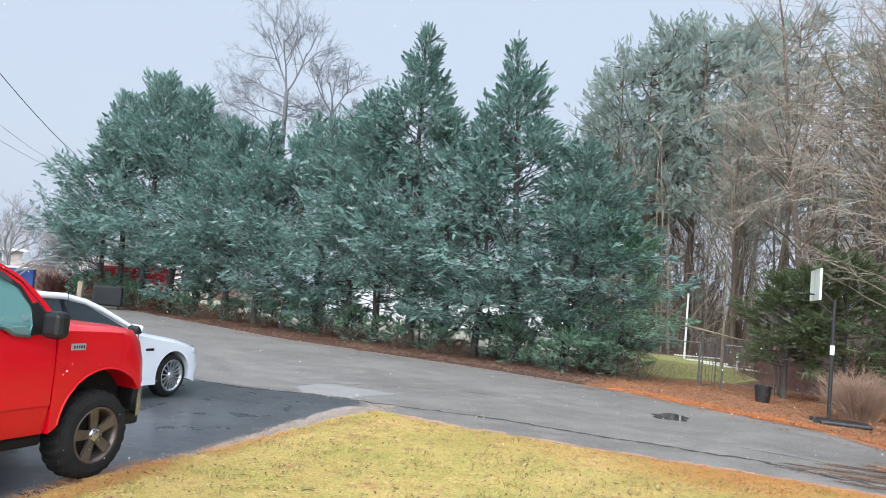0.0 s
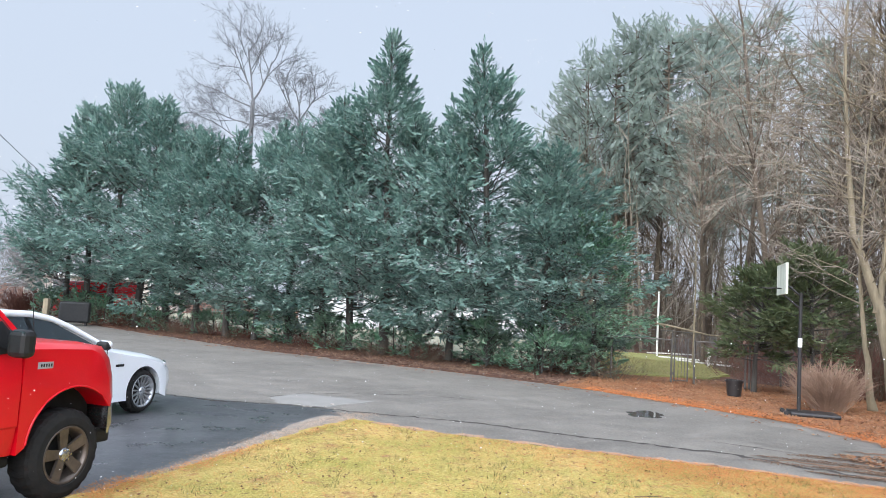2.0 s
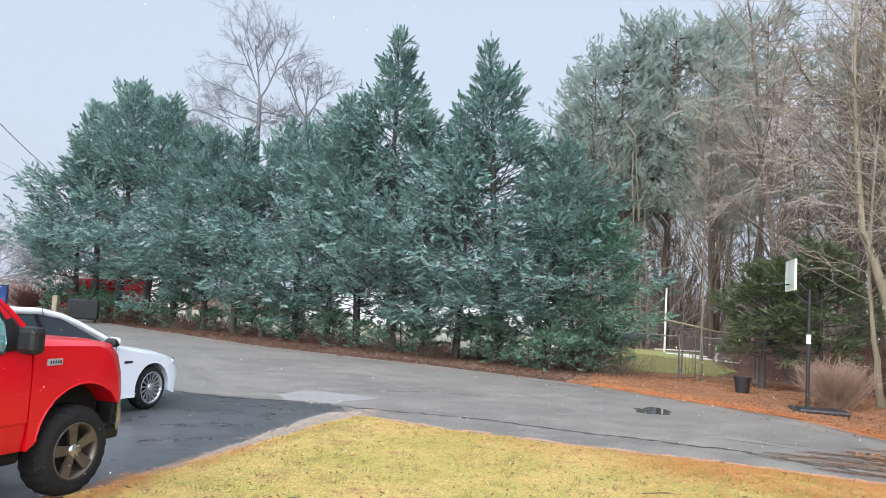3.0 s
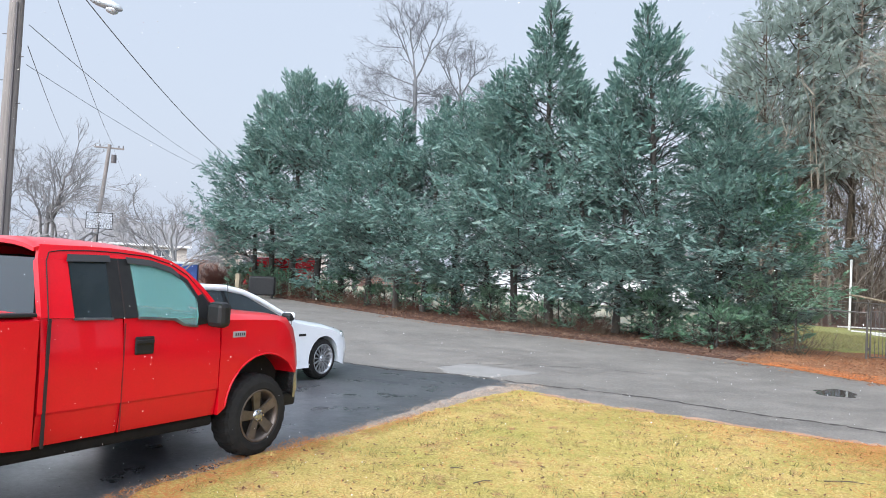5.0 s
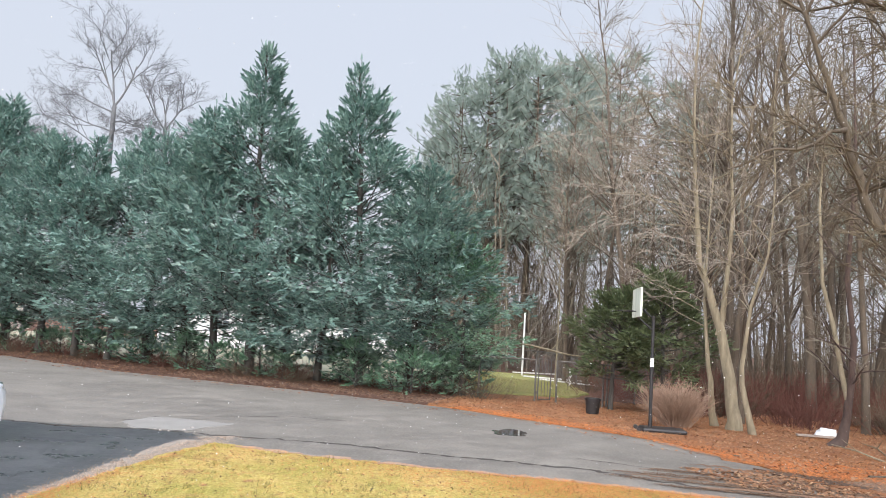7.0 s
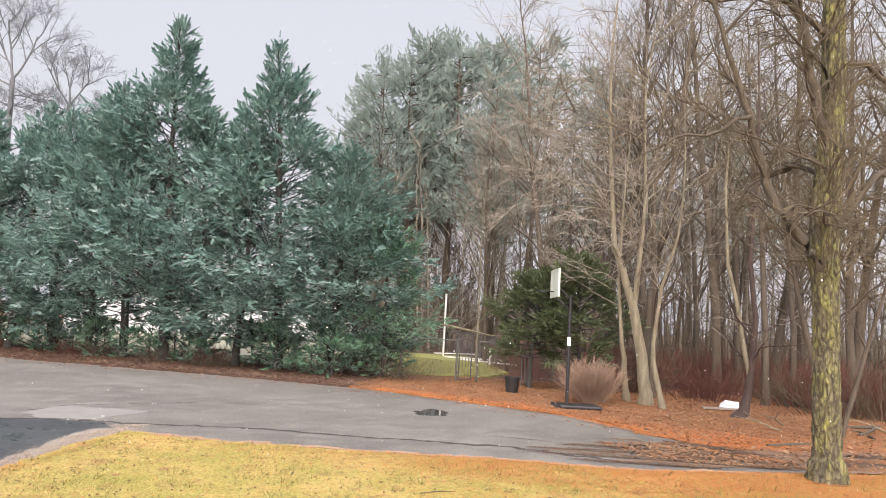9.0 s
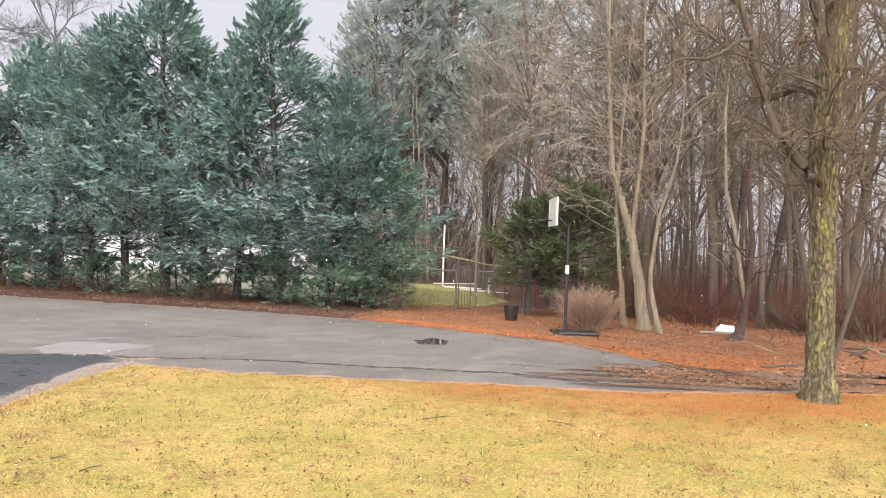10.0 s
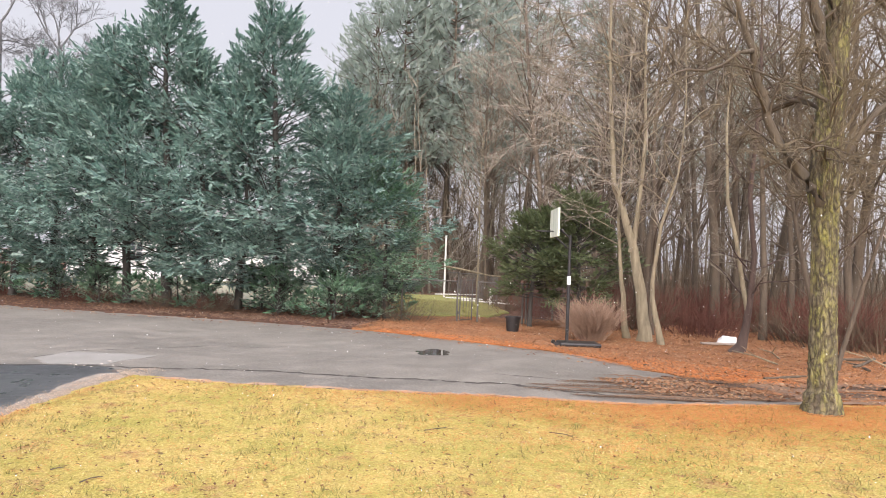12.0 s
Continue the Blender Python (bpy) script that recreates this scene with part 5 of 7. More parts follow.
def yard_tree():
    """The large furrowed tree at the lawn's edge, with forked limbs and a mesh of twigs."""
    r = np.random.default_rng(77)
    t = thing("yard_tree", "large leafless tree with mossy furrowed bark at the lawn's edge", "tree", loc=(8.03, 7.72, 0.03))
    # trunk with a flared, ridged foot
    bm = bmesh.new()
    path = [(0, 0, -0.08, 0.33), (0, 0, 0.10, 0.29), (0.0, 0, 0.35, 0.25), (-0.005, 0, 0.8, 0.238), (-0.01, 0.01, 1.4, 0.225), (0.0, 0.02, 2.0, 0.22), (-0.02, 0.02, 2.6, 0.23), (-0.05, 0.03, 3.0, 0.285), (-0.03, 0.02, 3.4, 0.265), (0.03, 0, 4.3, 0.235), (0.07, -0.03, 5.4, 0.225), (0.10, 0, 7.0, 0.16), (0.05, 0.1, 9.0, 0.09), (0.1, 0.1, 11.5, 0.03)]
    fine = []
    for a, b in zip(path, path[1:]):
        k = max(1, int((b[2] - a[2]) / (0.035 if b[2] < 4.4 else 0.12)))
        fine += [tuple(a[i] + (b[i] - a[i]) * j / k for i in range(4)) for j in range(k)]
    fine.append(path[-1])
    n = 88
    rings = []
    for x, y, z, rad in fine:
        rad *= 0.84 if z < 0.3 else 0.72
        ring = []
        for i in range(n):
            a = 2 * math.pi * i / n
            lump = 1 + 0.10 * noise.noise(Vector((math.cos(a) * 3.2, math.sin(a) * 3.2, z * 0.9))) + 0.10 * max(0, 0.5 - z) * math.cos(5 * a + 0.6)
            q = Vector((math.cos(a) * 4.2, math.sin(a) * 4.2, z * 7.0))
            q += Vector((noise.noise(q * 0.9), noise.noise(q * 0.9 + Vector((7, 0, 0))), noise.noise(q * 0.9 + Vector((0, 7, 0))))) * 0.7
            near_, next_ = noise.voronoi(q)[0][:2]
            ridge = 0.12 * min(1.0, (next_ - near_) * 2.6) + 0.03 * noise.noise(q * 3.0) - 0.07
            ring.append(bm.verts.new((x + rad * (lump + ridge) * math.cos(a), y + rad * (lump + ridge) * math.sin(a), z)))
        rings.append(ring)
    for a, b in zip(rings, rings[1:]):
        for i in range(n):
            bm.faces.new((a[i], a[(i + 1) % n], b[(i + 1) % n], b[i]))
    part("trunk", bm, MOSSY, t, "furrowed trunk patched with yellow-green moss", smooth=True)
    # crooked stubby limbs with knees, each breaking into fine shoots
    limbs = [((0.12, 0, 3.3), (0.85, -0.1, 0.75), 2.2, 0.06), ((0.05, 0, 5.2), (-0.9, 0.2, 0.35), 2.4, 0.032), ((0.05, 0, 4.7), (0.8, 0.3, 0.6), 2.4, 0.06), ((0.0, 0, 3.2), (-0.75, -0.5, 0.30), 1.6, 0.026), ((0.08, 0, 6.0), (-0.8, -0.3, 0.7), 2.6, 0.05),
             ((0.08, 0, 6.6), (0.6, -0.5, 0.9), 2.6, 0.06), ((0.08, 0, 3.0), (0.75, 0.4, 0.45), 1.8, 0.035), ((-0.05, 0, 4.1), (-0.95, 0.15, 0.25), 2.4, 0.026), ((0.1, 0, 5.6), (0.9, 0.1, 0.35), 2.8, 0.05)]
    # the main crooked boughs: a low knee that climbs away, an upper fork, a sagging side bough
    boughs = [([(0.0, 0.0, 3.42), (-0.32, -0.03, 3.66), (-0.66, -0.05, 3.95), (-0.95, -0.02, 4.32), (-1.08, 0.0, 4.75), (-1.28, 0.03, 5.4), (-1.48, 0.05, 5.9), (-1.72, 0.1, 6.6), (-2.1, 0.2, 7.6)], 0.085),
              ([(0.06, 0.0, 5.0), (-0.10, -0.05, 5.35), (-0.30, -0.08, 5.75), (-0.45, -0.1, 6.1), (-0.5, -0.1, 6.7), (-0.8, 0.0, 7.6), (-0.9, 0.1, 8.6)], 0.095),
              ([(-1.28, 0.03, 5.4), (-1.6, -0.1, 5.30), (-2.1, -0.1, 5.0), (-2.6, -0.2, 4.9), (-3.1, -0.2, 4.62)], 0.030),
              ([(0.1, 0.0, 4.0), (0.42, 0.0, 4.35), (0.75, 0.0, 4.75), (1.2, 0.1, 5.0), (1.8, 0.2, 5.6)], 0.075)]
    small = Tubes()
    for p, d, ln, br in limbs:
        wood = Tubes()
        pts = grow(r, Vector(p) - Vector(d).normalized() * 0.12, Vector(d), ln, 9, 0.27, 0.03)
        wood.add(pts, [br * (1.25 if k == 0 else 1 - 0.085 * k) for k in range(10)], 7)
        for k in range(8):
            q, dd = along(pts, r.uniform(0.25, 0.99))
            p2 = grow(r, q, side_dir(r, dd, r.uniform(0.5, 1.1)) + Vector((0, 0, 0.25)), ln * r.uniform(0.22, 0.5), 5, 0.25, 0.03)
            wood.add(p2, [br * 0.42 * (1 - 0.16 * j) + 0.003 for j in range(6)], 5)
            for _ in range(7):
                q3, d3 = along(p2, r.uniform(0.1, 1.0))
                p4 = grow(r, q3, side_dir(r, d3, r.uniform(0.4, 1.0)), r.uniform(0.25, 0.75), 3, 0.22, 0.03)
                small.add(p4, [0.007, 0.0055, 0.004, 0.002], 3)
                for _ in range(4):
                    q5, d5 = along(p4, r.uniform(0.1, 1.0))
                    small.spike(q5, q5 + side_dir(r, d5, r.uniform(0.4, 0.9)) * r.uniform(0.12, 0.35), 0.004)
        raw("limb", wood.v, wood.f, BARK_DARK, t, smooth=True)
    for line, br in boughs:
        wood = Tubes()
        pts = [Vector(q) - Vector((0, 0, 0.65)) for q in line]
        pts = [pts[0]] + [q for a, b in zip(pts, pts[1:]) for q in (a.lerp(b, 0.5) + Vector(r.normal(0, 0.03, 3)), b)]
        wood.add(pts, [br * (1.2 if k == 0 else 1 - 0.8 * k / len(pts)) for k in range(len(pts))], 9)
        for _ in range(14):
            q, dd = along(pts, r.uniform(0.2, 0.99))
            branch(r, wood, small, q, side_dir(r, dd, r.uniform(0.6, 1.2)) + Vector((0, 0, 0.15)), r.uniform(0.5, 1.4), max(0.008, br * 0.28), 6, 5, 0.0045, 0.02)
        raw("limb", wood.v, wood.f, BARK_DARK, t, smooth=True)
    # shaggy upright shoots along the upper trunk
    for _ in range(260):
        z = 2.7 + 4.6 * r.uniform(0, 1)
        az = r.uniform(0, 6.28)
        rad = 0.19 if z < 5.4 else 0.13
        q = Vector((0.04 + rad * math.cos(az), rad * math.sin(az), z))
        p2 = grow(r, q, Vector((0.75 * math.cos(az), 0.75 * math.sin(az), 1)), r.uniform(0.25, 0.9), 4, 0.2, 0.06)
        small.add(p2, [0.009, 0.0075, 0.006, 0.0045, 0.002], 3)
        for _ in range(3):
            q5, d5 = along(p2, r.uniform(0.3, 1.0))
            small.spike(q5, q5 + side_dir(r, d5, r.uniform(0.3, 0.8)) * r.uniform(0.1, 0.3), 0.004)
    for _ in range(60):
        z = r.uniform(2.9, 9.5)
        az = r.uniform(0, 6.28)
        branch(r, small, small, Vector((0.15 * math.cos(az), 0.15 * math.sin(az), z)), Vector((math.cos(az), math.sin(az), r.uniform(-0.1, 0.6))), r.uniform(0.7, 2.0), 0.012, 5, 5, 0.0045, 0.0)
    tagged(raw("crown", small.v, small.f, TWIG_WARM, t), kind="stuff")


BARK_DARK = simple("dark_wet_bark", (0.105, 0.08, 0.055), (0.05, 0.038, 0.027), 6, 0.9, relief=0.9, fine=30, dist=0.02, stretch=(1, 1, 0.3))
TWIG_WARM = simple("warm_brown_twigs", (0.145, 0.112, 0.07), (0.085, 0.066, 0.043), 3, 0.9, relief=0, fine=12)
yard_tree()


def clump_tree():
    """Several pale stems rising from one root, with long arching branches."""
    r = np.random.default_rng(55)
    t = thing("clump_tree", "multi-stemmed leafless tree with pale tan bark beside the bush", "tree", loc=(11.16, 16.5, 0.02))
    small = Tubes()
    stems = [([(0.04, 0.06, -0.1), (0.0, 0.1, 0.6), (-0.16, 0.19, 1.84), (-0.41, 0.35, 3.02), (-0.72, 0.55, 4.1), (-0.85, 0.63, 6.3), (-0.95, 0.6, 9.5), (-0.7, 0.4, 12.5)], 0.19),
             ([(-0.02, 0.75, -0.1), (-0.20, 0.70, 0.8), (-0.33, 0.65, 1.5), (-0.44, 0.72, 3.2), (-0.3, 0.8, 5.5), (0.0, 0.9, 9.0)], 0.10),
             ([(0.0, -0.78, -0.1), (-0.2, -0.72, 0.8), (-0.28, -0.69, 1.57), (-0.14, -0.79, 3.0), (0.16, -1.0, 4.28), (0.27, -1.08, 6.1), (0.3, -1.0, 9.0)], 0.085),
             ([(-0.28, 0.27, 2.3), (-0.1, 0.3, 3.6), (0.05, 0.3, 5.5), (-0.1, 0.2, 8.5), (0.3, 0.1, 11.0)], 0.085)]
    for pts, rad in stems:
        wood = Tubes()
        line = [Vector(p) for p in pts]
        line = [line[0]] + [q for a, b in zip(line, line[1:]) for q in (a.lerp(b, 0.5) + Vector(r.normal(0, 0.02, 3)), b)]
        k = len(line)
        wood.add(line, [rad * (1.3 if i == 0 else (1 - 0.95 * i / k) ** 1.3) for i in range(k)], 12)
        for _ in range(14):
            q, dd = along(line, r.uniform(0.48, 0.99))
            az = r.uniform(0, 6.28)
            branch(r, wood, small, q, Vector((math.cos(az), math.sin(az), r.uniform(0.2, 1.0))), r.uniform(1.4, 3.2), 0.018, 6, 5, 0.005, 0.03)
        raw("stem", wood.v, wood.f, BARK_TAN, t, smooth=True)
    # long boughs over the fence and hoop, their tips drooping
    for k in range(15):
        wood = Tubes()
        p = Vector((-0.6, 0.5, r.uniform(3.4, 7.6)))
        az = r.uniform(2.5, 4.0)
        d = Vector((math.cos(az), math.sin(az), r.uniform(0.0, 0.55)))
        branch(r, wood, small, p, d, r.uniform(2.6, 5.0), 0.017, 11, 7, 0.0046, -0.025)
        raw("bough", wood.v, wood.f, BARK_TAN, t, smooth=True)
    tagged(raw("crown", small.v, small.f, TWIG_PALE, t), kind="stuff")


clump_tree()


def leaning_tree():
    r = np.random.default_rng(14)
    t = thing("leaning_tree", "crooked dark red-brown tree leaning over the leaf bed", "tree", loc=(12.31, 14.25, 0.02))
    wood, small = Tubes(), Tubes()
    line = [Vector(p) for p in [(-0.12, 0.05, -0.1), (0.02, 0.0, 0.15), (0.08, -0.06, 0.6), (0.13, -0.14, 1.42), (0.16, -0.18, 2.36), (0.05, -0.1, 3.7), (0.1, -0.2, 5.2), (0.18, -0.2, 6.8), (0.3, 0, 9.5)]]
    wood.add(line, [0.22, 0.125, 0.088, 0.074, 0.064, 0.056, 0.046, 0.035, 0.014], 12)
    side = [Vector(p) for p in [(0.10, -0.10, 0.9), (0.0, 0.0, 1.6), (-0.12, 0.1, 2.6), (-0.3, 0.25, 3.6), (-0.35, 0.3, 5.4), (-0.2, 0.3, 7.5)]]
    pale = Tubes()
    pale.add(side, [0.06, 0.055, 0.05, 0.042, 0.03, 0.01], 9)
    for _ in range(20):
        q, dd = along(line, r.uniform(0.3, 0.99))
        az = r.uniform(0, 6.28)
        branch(r, wood, small, q, Vector((math.cos(az), math.sin(az), r.uniform(0.2, 1.0))), r.uniform(1.0, 2.6), 0.025, 6, 5, 0.006, 0.03)
    raw("side_stem", pale.v, pale.f, BARK_TAN, t, "slim pale side stem", smooth=True)
    raw("trunk", wood.v, wood.f, simple("dark_red_bark", (0.078, 0.050, 0.040), (0.038, 0.025, 0.020), 6, 0.95, relief=0.9, fine=24, dist=0.03, stretch=(1, 1, 0.3)), t, smooth=True)
    tagged(raw("crown", small.v, small.f, TWIG, t), kind="stuff")


leaning_tree()
back = deciduous("clump_tree", 57, "multi-stemmed brown leafless tree behind the yard tree", BARK_GREY, TWIG_WARM, height=8, radius=0.075, fork=0.2, limbs=60, reach=0.35, twigs=7, fine=5, rise=0.6, stems=4, spray_stems=0.22, twig_r=0.006)
back.matrix_basis = pose(12.0, 11.35, 0, 0, 0, 200)
slim = deciduous("bare_tree", 58, "slim pale leafless tree standing in the back yard", BARK_TAN, TWIG_PALE, height=9, radius=0.05, fork=0.45, limbs=26, reach=0.3, twigs=6, fine=5, rise=0.5, bend=0.02)
slim.matrix_basis = pose(12.41, 31.86, 0)

# ---- basketball hoop, bush, bucket ----
GALV = simple("dull_galvanised_steel", (0.16, 0.15, 0.14), (0.10, 0.09, 0.085), 12, 0.5, 0.7, 0.1)
HOOP_BLACK = simple("black_hoop_steel", (0.02, 0.02, 0.022), (0.035, 0.03, 0.028), 9, 0.45, 0.3, 0.1)
BOARD_WHITE = simple("cream_backboard", (0.66, 0.68, 0.58), (0.36, 0.40, 0.30), 5, 0.5, relief=0.05, stretch=(1, 1, 0.25))
LABEL_WHITE = simple("white_label", (0.8, 0.8, 0.78), None, 6, 0.5, relief=0)


def hoop(name, label, loc, turn, board_mat, board_w=1.1, board_h=0.64, board_z=2.9, offset=0.36, sleeve=True):
    """A portable hoop; the board faces the thing's own -x."""
    t = thing(name, label, "basketball hoop", loc=loc, turn=turn)
    base = part("base", box((0.26, -0.10, 0.04), (0.98, 0.66, 0.10), 0.04), HOOP_BLACK, t, "black plastic water-filled base")
    for y in (-0.36, 0.12):
        part("wheel", rod((-0.30, y, 0.05), (-0.30, y + 0.06, 0.05), 0.05, n=14), HOOP_BLACK, base)
    part("pole", rod((0, 0, 0.08), (0, 0, 1.7), 0.040, n=14), HOOP_BLACK, t)
    part("upper_pole", rod((0, 0, 1.6), (0, 0, 2.62), 0.036, n=14), HOOP_BLACK, t)
    if sleeve:
        part("height_label", rod((0, 0, 1.44), (0, 0, 1.64), 0.046, n=14), LABEL_WHITE, t, "white height label")
    for dz in (0.0, -0.28):
        part("arm", rod((0.0, 0, 2.55 + dz), (-offset, 0, board_z - 0.05 + dz), 0.020, n=8), HOOP_BLACK, t)
    b = part("backboard", box((-offset - 0.02, 0, board_z), (0.035, board_w, board_h), 0.012), board_mat, t, "weathered cream backboard")
    for z in (-1, 1):
        part("board_frame", box((-offset - 0.02, 0, board_z + z * board_h / 2), (0.05, board_w + 0.03, 0.03), 0.006), board_mat if sleeve else HOOP_BLACK, b)
        part("board_frame", box((-offset - 0.02, z * board_w / 2, board_z), (0.05, 0.03, board_h), 0.006), board_mat if sleeve else HOOP_BLACK, b)
    rim = Tubes()
    ring = [Vector((-offset - 0.27 + 0.225 * math.cos(a), 0.225 * math.sin(a), board_z - 0.20)) for a in [2 * math.pi * k / 24 for k in range(25)]]
    rim.add(ring, [0.009] * 25, 6)
    raw("rim", rim.v, rim.f, HOOP_BLACK, t, smooth=True)
    return t


hoop("basketball_hoop", "portable black basketball hoop with a cream backboard on the leaf bed", (8.47, 15.7, 0.02), -18.0, BOARD_WHITE)

bush = shrub(140, "rounded bare bush of pinkish tan stems behind the hoop", BRUSH_TAN, 620, 1.12, 0.9, 0.0055, "bare_bush", 1.1)
bush.matrix_basis = pose(9.72, 16.75, 0.02)


def pot(loc):
    t = thing("plant_pot", "black plastic nursery pot standing on fallen leaves", "pot", loc=loc)
    bm = lathe([(0.0, 0.002), (0.0, 0.165), (0.36, 0.205), (0.36, 0.225), (0.42, 0.228), (0.42, 0.205), (0.10, 0.18), (0.10, 0.002)], 24, "z")
    part("tub", bm, HOOP_BLACK, t, smooth=False)
    part("soil", rod((0, 0, 0.30), (0, 0, 0.33), 0.19, n=20), SOIL, t)
    part("sticker", box((0.02, -0.203, 0.2), (0.04, 0.006, 0.03), 0.002), GALV, t, "small grey sticker")


pot((8.5, 18.95, 0.02))

# ---- chain-link fence, gate, white pole, lumber ----
POLE_WHITE = simple("white_painted_pole", (0.75, 0.74, 0.72), (0.6, 0.58, 0.55), 5, 0.6, relief=0.05)


def chain_link(t, a, b, h, cell=0.09):
    """Woven wire between two posts, as thin crossed wires."""
    a, b = Vector(a), Vector(b)
    L = (b - a).length
    u = (b - a).normalized()
    tb = Tubes()
    k = -h
    while k < L:
        for s in (1, -1):
            x0, x1 = (k, k + h) if s > 0 else (k + h, k)
            z0, z1 = 0.04, h
            lo, hi = max(0, min(x0, x1)), min(L, max(x0, x1))
            if hi - lo > 0.02:
                f0, f1 = [(q - x0) / (x1 - x0) for q in ((lo, hi) if s > 0 else (hi, lo))]
                tb.add([a + u * (x0 + (x1 - x0) * f0) + Vector((0, 0, z0 + (z1 - z0) * f0)), a + u * (x0 + (x1 - x0) * f1) + Vector((0, 0, z0 + (z1 - z0) * f1))], [0.0022, 0.0022], 3)
        k += cell
    tagged(raw("mesh", tb.v, tb.f, GALV, t, "woven wire mesh"), kind="stuff")


def fence(points, h, label, name="chain_link_fence"):
    t = thing(name, label, "fence", loc=(0, 0, 0.0))
    for i, p in enumerate(points):
        part("post", rod((*p, -0.1), (*p, h + 0.03), 0.03, n=10), GALV, t)
    for p, q in zip(points, points[1:]):
        part("top_rail", rod((*p, h), (*q, h), 0.021, n=8), GALV, t)
        chain_link(t, (*p, 0), (*q, 0), h - 0.02)
    return t


fence([(4.6, 23.6), (6.2, 22.4), (7.94, 22.05)], 1.3, "grey chain-link fence section beside the hedge")
fence([(8.6, 21.95), (9.85, 21.25)], 1.3, "grey chain-link fence panel between the gate and the cedar")
fence([(9.95, 21.2), (11.6, 22.6), (13.4, 24.6), (15.4, 27.2)], 1.3, "grey chain-link fence running into the wood")
fence([(11.6, 41.5), (14.2, 39.4), (13.6, 33.0), (12.9, 30.6), (14.8, 27.9)], 1.35, "grey chain-link fence enclosing the back yard")
gate = thing("metal_gate", "open narrow chain-link gate of dark steel bars", "gate", loc=(7.98, 22.05, 0.0), turn=18)
for x in (0.06, 0.55):
    part("upright", rod((x, 0, 0.06), (x, 0, 1.36), 0.022, n=8), GALV, gate)
for z in (0.08, 1.34):
    part("rail", rod((0.06, 0, z), (0.55, 0, z), 0.012, n=8), GALV, gate)
for x in (0.2, 0.32, 0.44):
    part("bar", rod((x, 0, 0.08), (x, 0, 1.34), 0.008, n=6), GALV, gate)
for z in (0.3, 1.1):
    part("hinge", rod((0.0, 0, z - 0.04), (0.0, 0, z + 0.04), 0.03, n=8), GALV, gate)

limb = thing("fallen_branch", "long pale bare limb resting across the fence tops", "branch", "fallen branches")
tb = Tubes()
bow = [Vector((7.3, 23.35, 1.80)), Vector((8.0, 23.1, 1.74)), Vector((8.7, 22.85, 1.62)), Vector((9.3, 22.65, 1.50)), Vector((10.0, 22.4, 1.47)), Vector((11.0, 22.05, 1.32))]
tb.add(bow, [0.030, 0.032, 0.028, 0.024, 0.020, 0.012], 7)
tb.add([bow[2], Vector((8.95, 22.7, 1.95)), Vector((9.1, 22.6, 2.25))], [0.014, 0.010, 0.004], 5)
raw("stick", tb.v, tb.f, BARK_TAN, limb, smooth=True)
white = thing("yard_pole", "slim white-painted pole standing in the back yard", "pole", loc=(13.0, 38.3, 0))
part("shaft", rod((0, 0, -0.1), (0, 0, 3.35), 0.055, 0.05, 10), POLE_WHITE, white)
part("cap", rod((0, 0, 3.35), (0, 0, 3.39), 0.06, n=10), POLE_WHITE, white)
for k, (x, y, turn, ln) in enumerate([(14.2, 39.0, 10, 3.2), (13.2, 34.2, -38, 3.0), (12.9, 31.6, -65, 3.4)]):
    bd = thing("lumber", "weathered white board lying in the grass", "board", "yard boards", (x, y, 0.10), turn)
    part("plank", box((0, 0, 0.04), (ln, 0.14, 0.06), 0.01), POLE_WHITE, bd)
post = thing("yard_post", "short pale post beside the yard boards", "post", loc=(12.84, 31.2, 0))
part("shaft", rod((0, 0, -0.1), (0, 0, 0.75), 0.05, n=8), POLE_WHITE, post)
GRASS_YARD = ground_mat("green_yard_grass", [(0.28, 0.20, 0.09), (0.26, 0.28, 0.085), (0.33, 0.32, 0.12)], 0.6, 30)
tagged(part("yard_grass", prism(ragged([(7.0, 25.4), (10.2, 24.8), (12.0, 27.5), (13.4, 33.0), (15.0, 40.0), (10.0, 41.0), (8.4, 33.0)], 0.6, 0.15, rng), 0.1, 0.012), GRASS_YARD), "patchy green and tan grass of the back yard", "grass", kind="structure")

PALE_GRASS = ground_mat("bleached_winter_grass", [(0.25, 0.24, 0.15), (0.33, 0.31, 0.21), (0.40, 0.38, 0.30)], 0.4, 20)
tagged(part("back_yard", prism(ragged([(-19.0, 42.0), (-11.0, 37.2), (-4.0, 31.6), (1.0, 28.0), (5.0, 25.6), (6.8, 25.2), (8.2, 33.0), (9.6, 41.0), (12.0, 56.0), (-22.0, 66.0)], 0.8, 0.2, rng), 0.1, 0.010), PALE_GRASS), "bleached pale winter grass behind the hedge", "grass", kind="structure")
# ---- white bag, logs and brush on the leaf bed ----
def rumpled(r, size, amp, mat_, parent, name):
    bm = bmesh.new()
    bmesh.ops.create_icosphere(bm, subdivisions=3, radius=1)
    for v in bm.verts:
        n_ = noise.noise(v.co * 1.7 + Vector((r, 0, 0))) + 0.5 * noise.noise(v.co * 4 + Vector((0, r, 0)))
        v.co = Vector((v.co.x * size[0], v.co.y * size[1], max(-0.02, v.co.z * size[2]))) * (1 + amp * n_)
    return part(name, bm, mat_, parent, smooth=True)


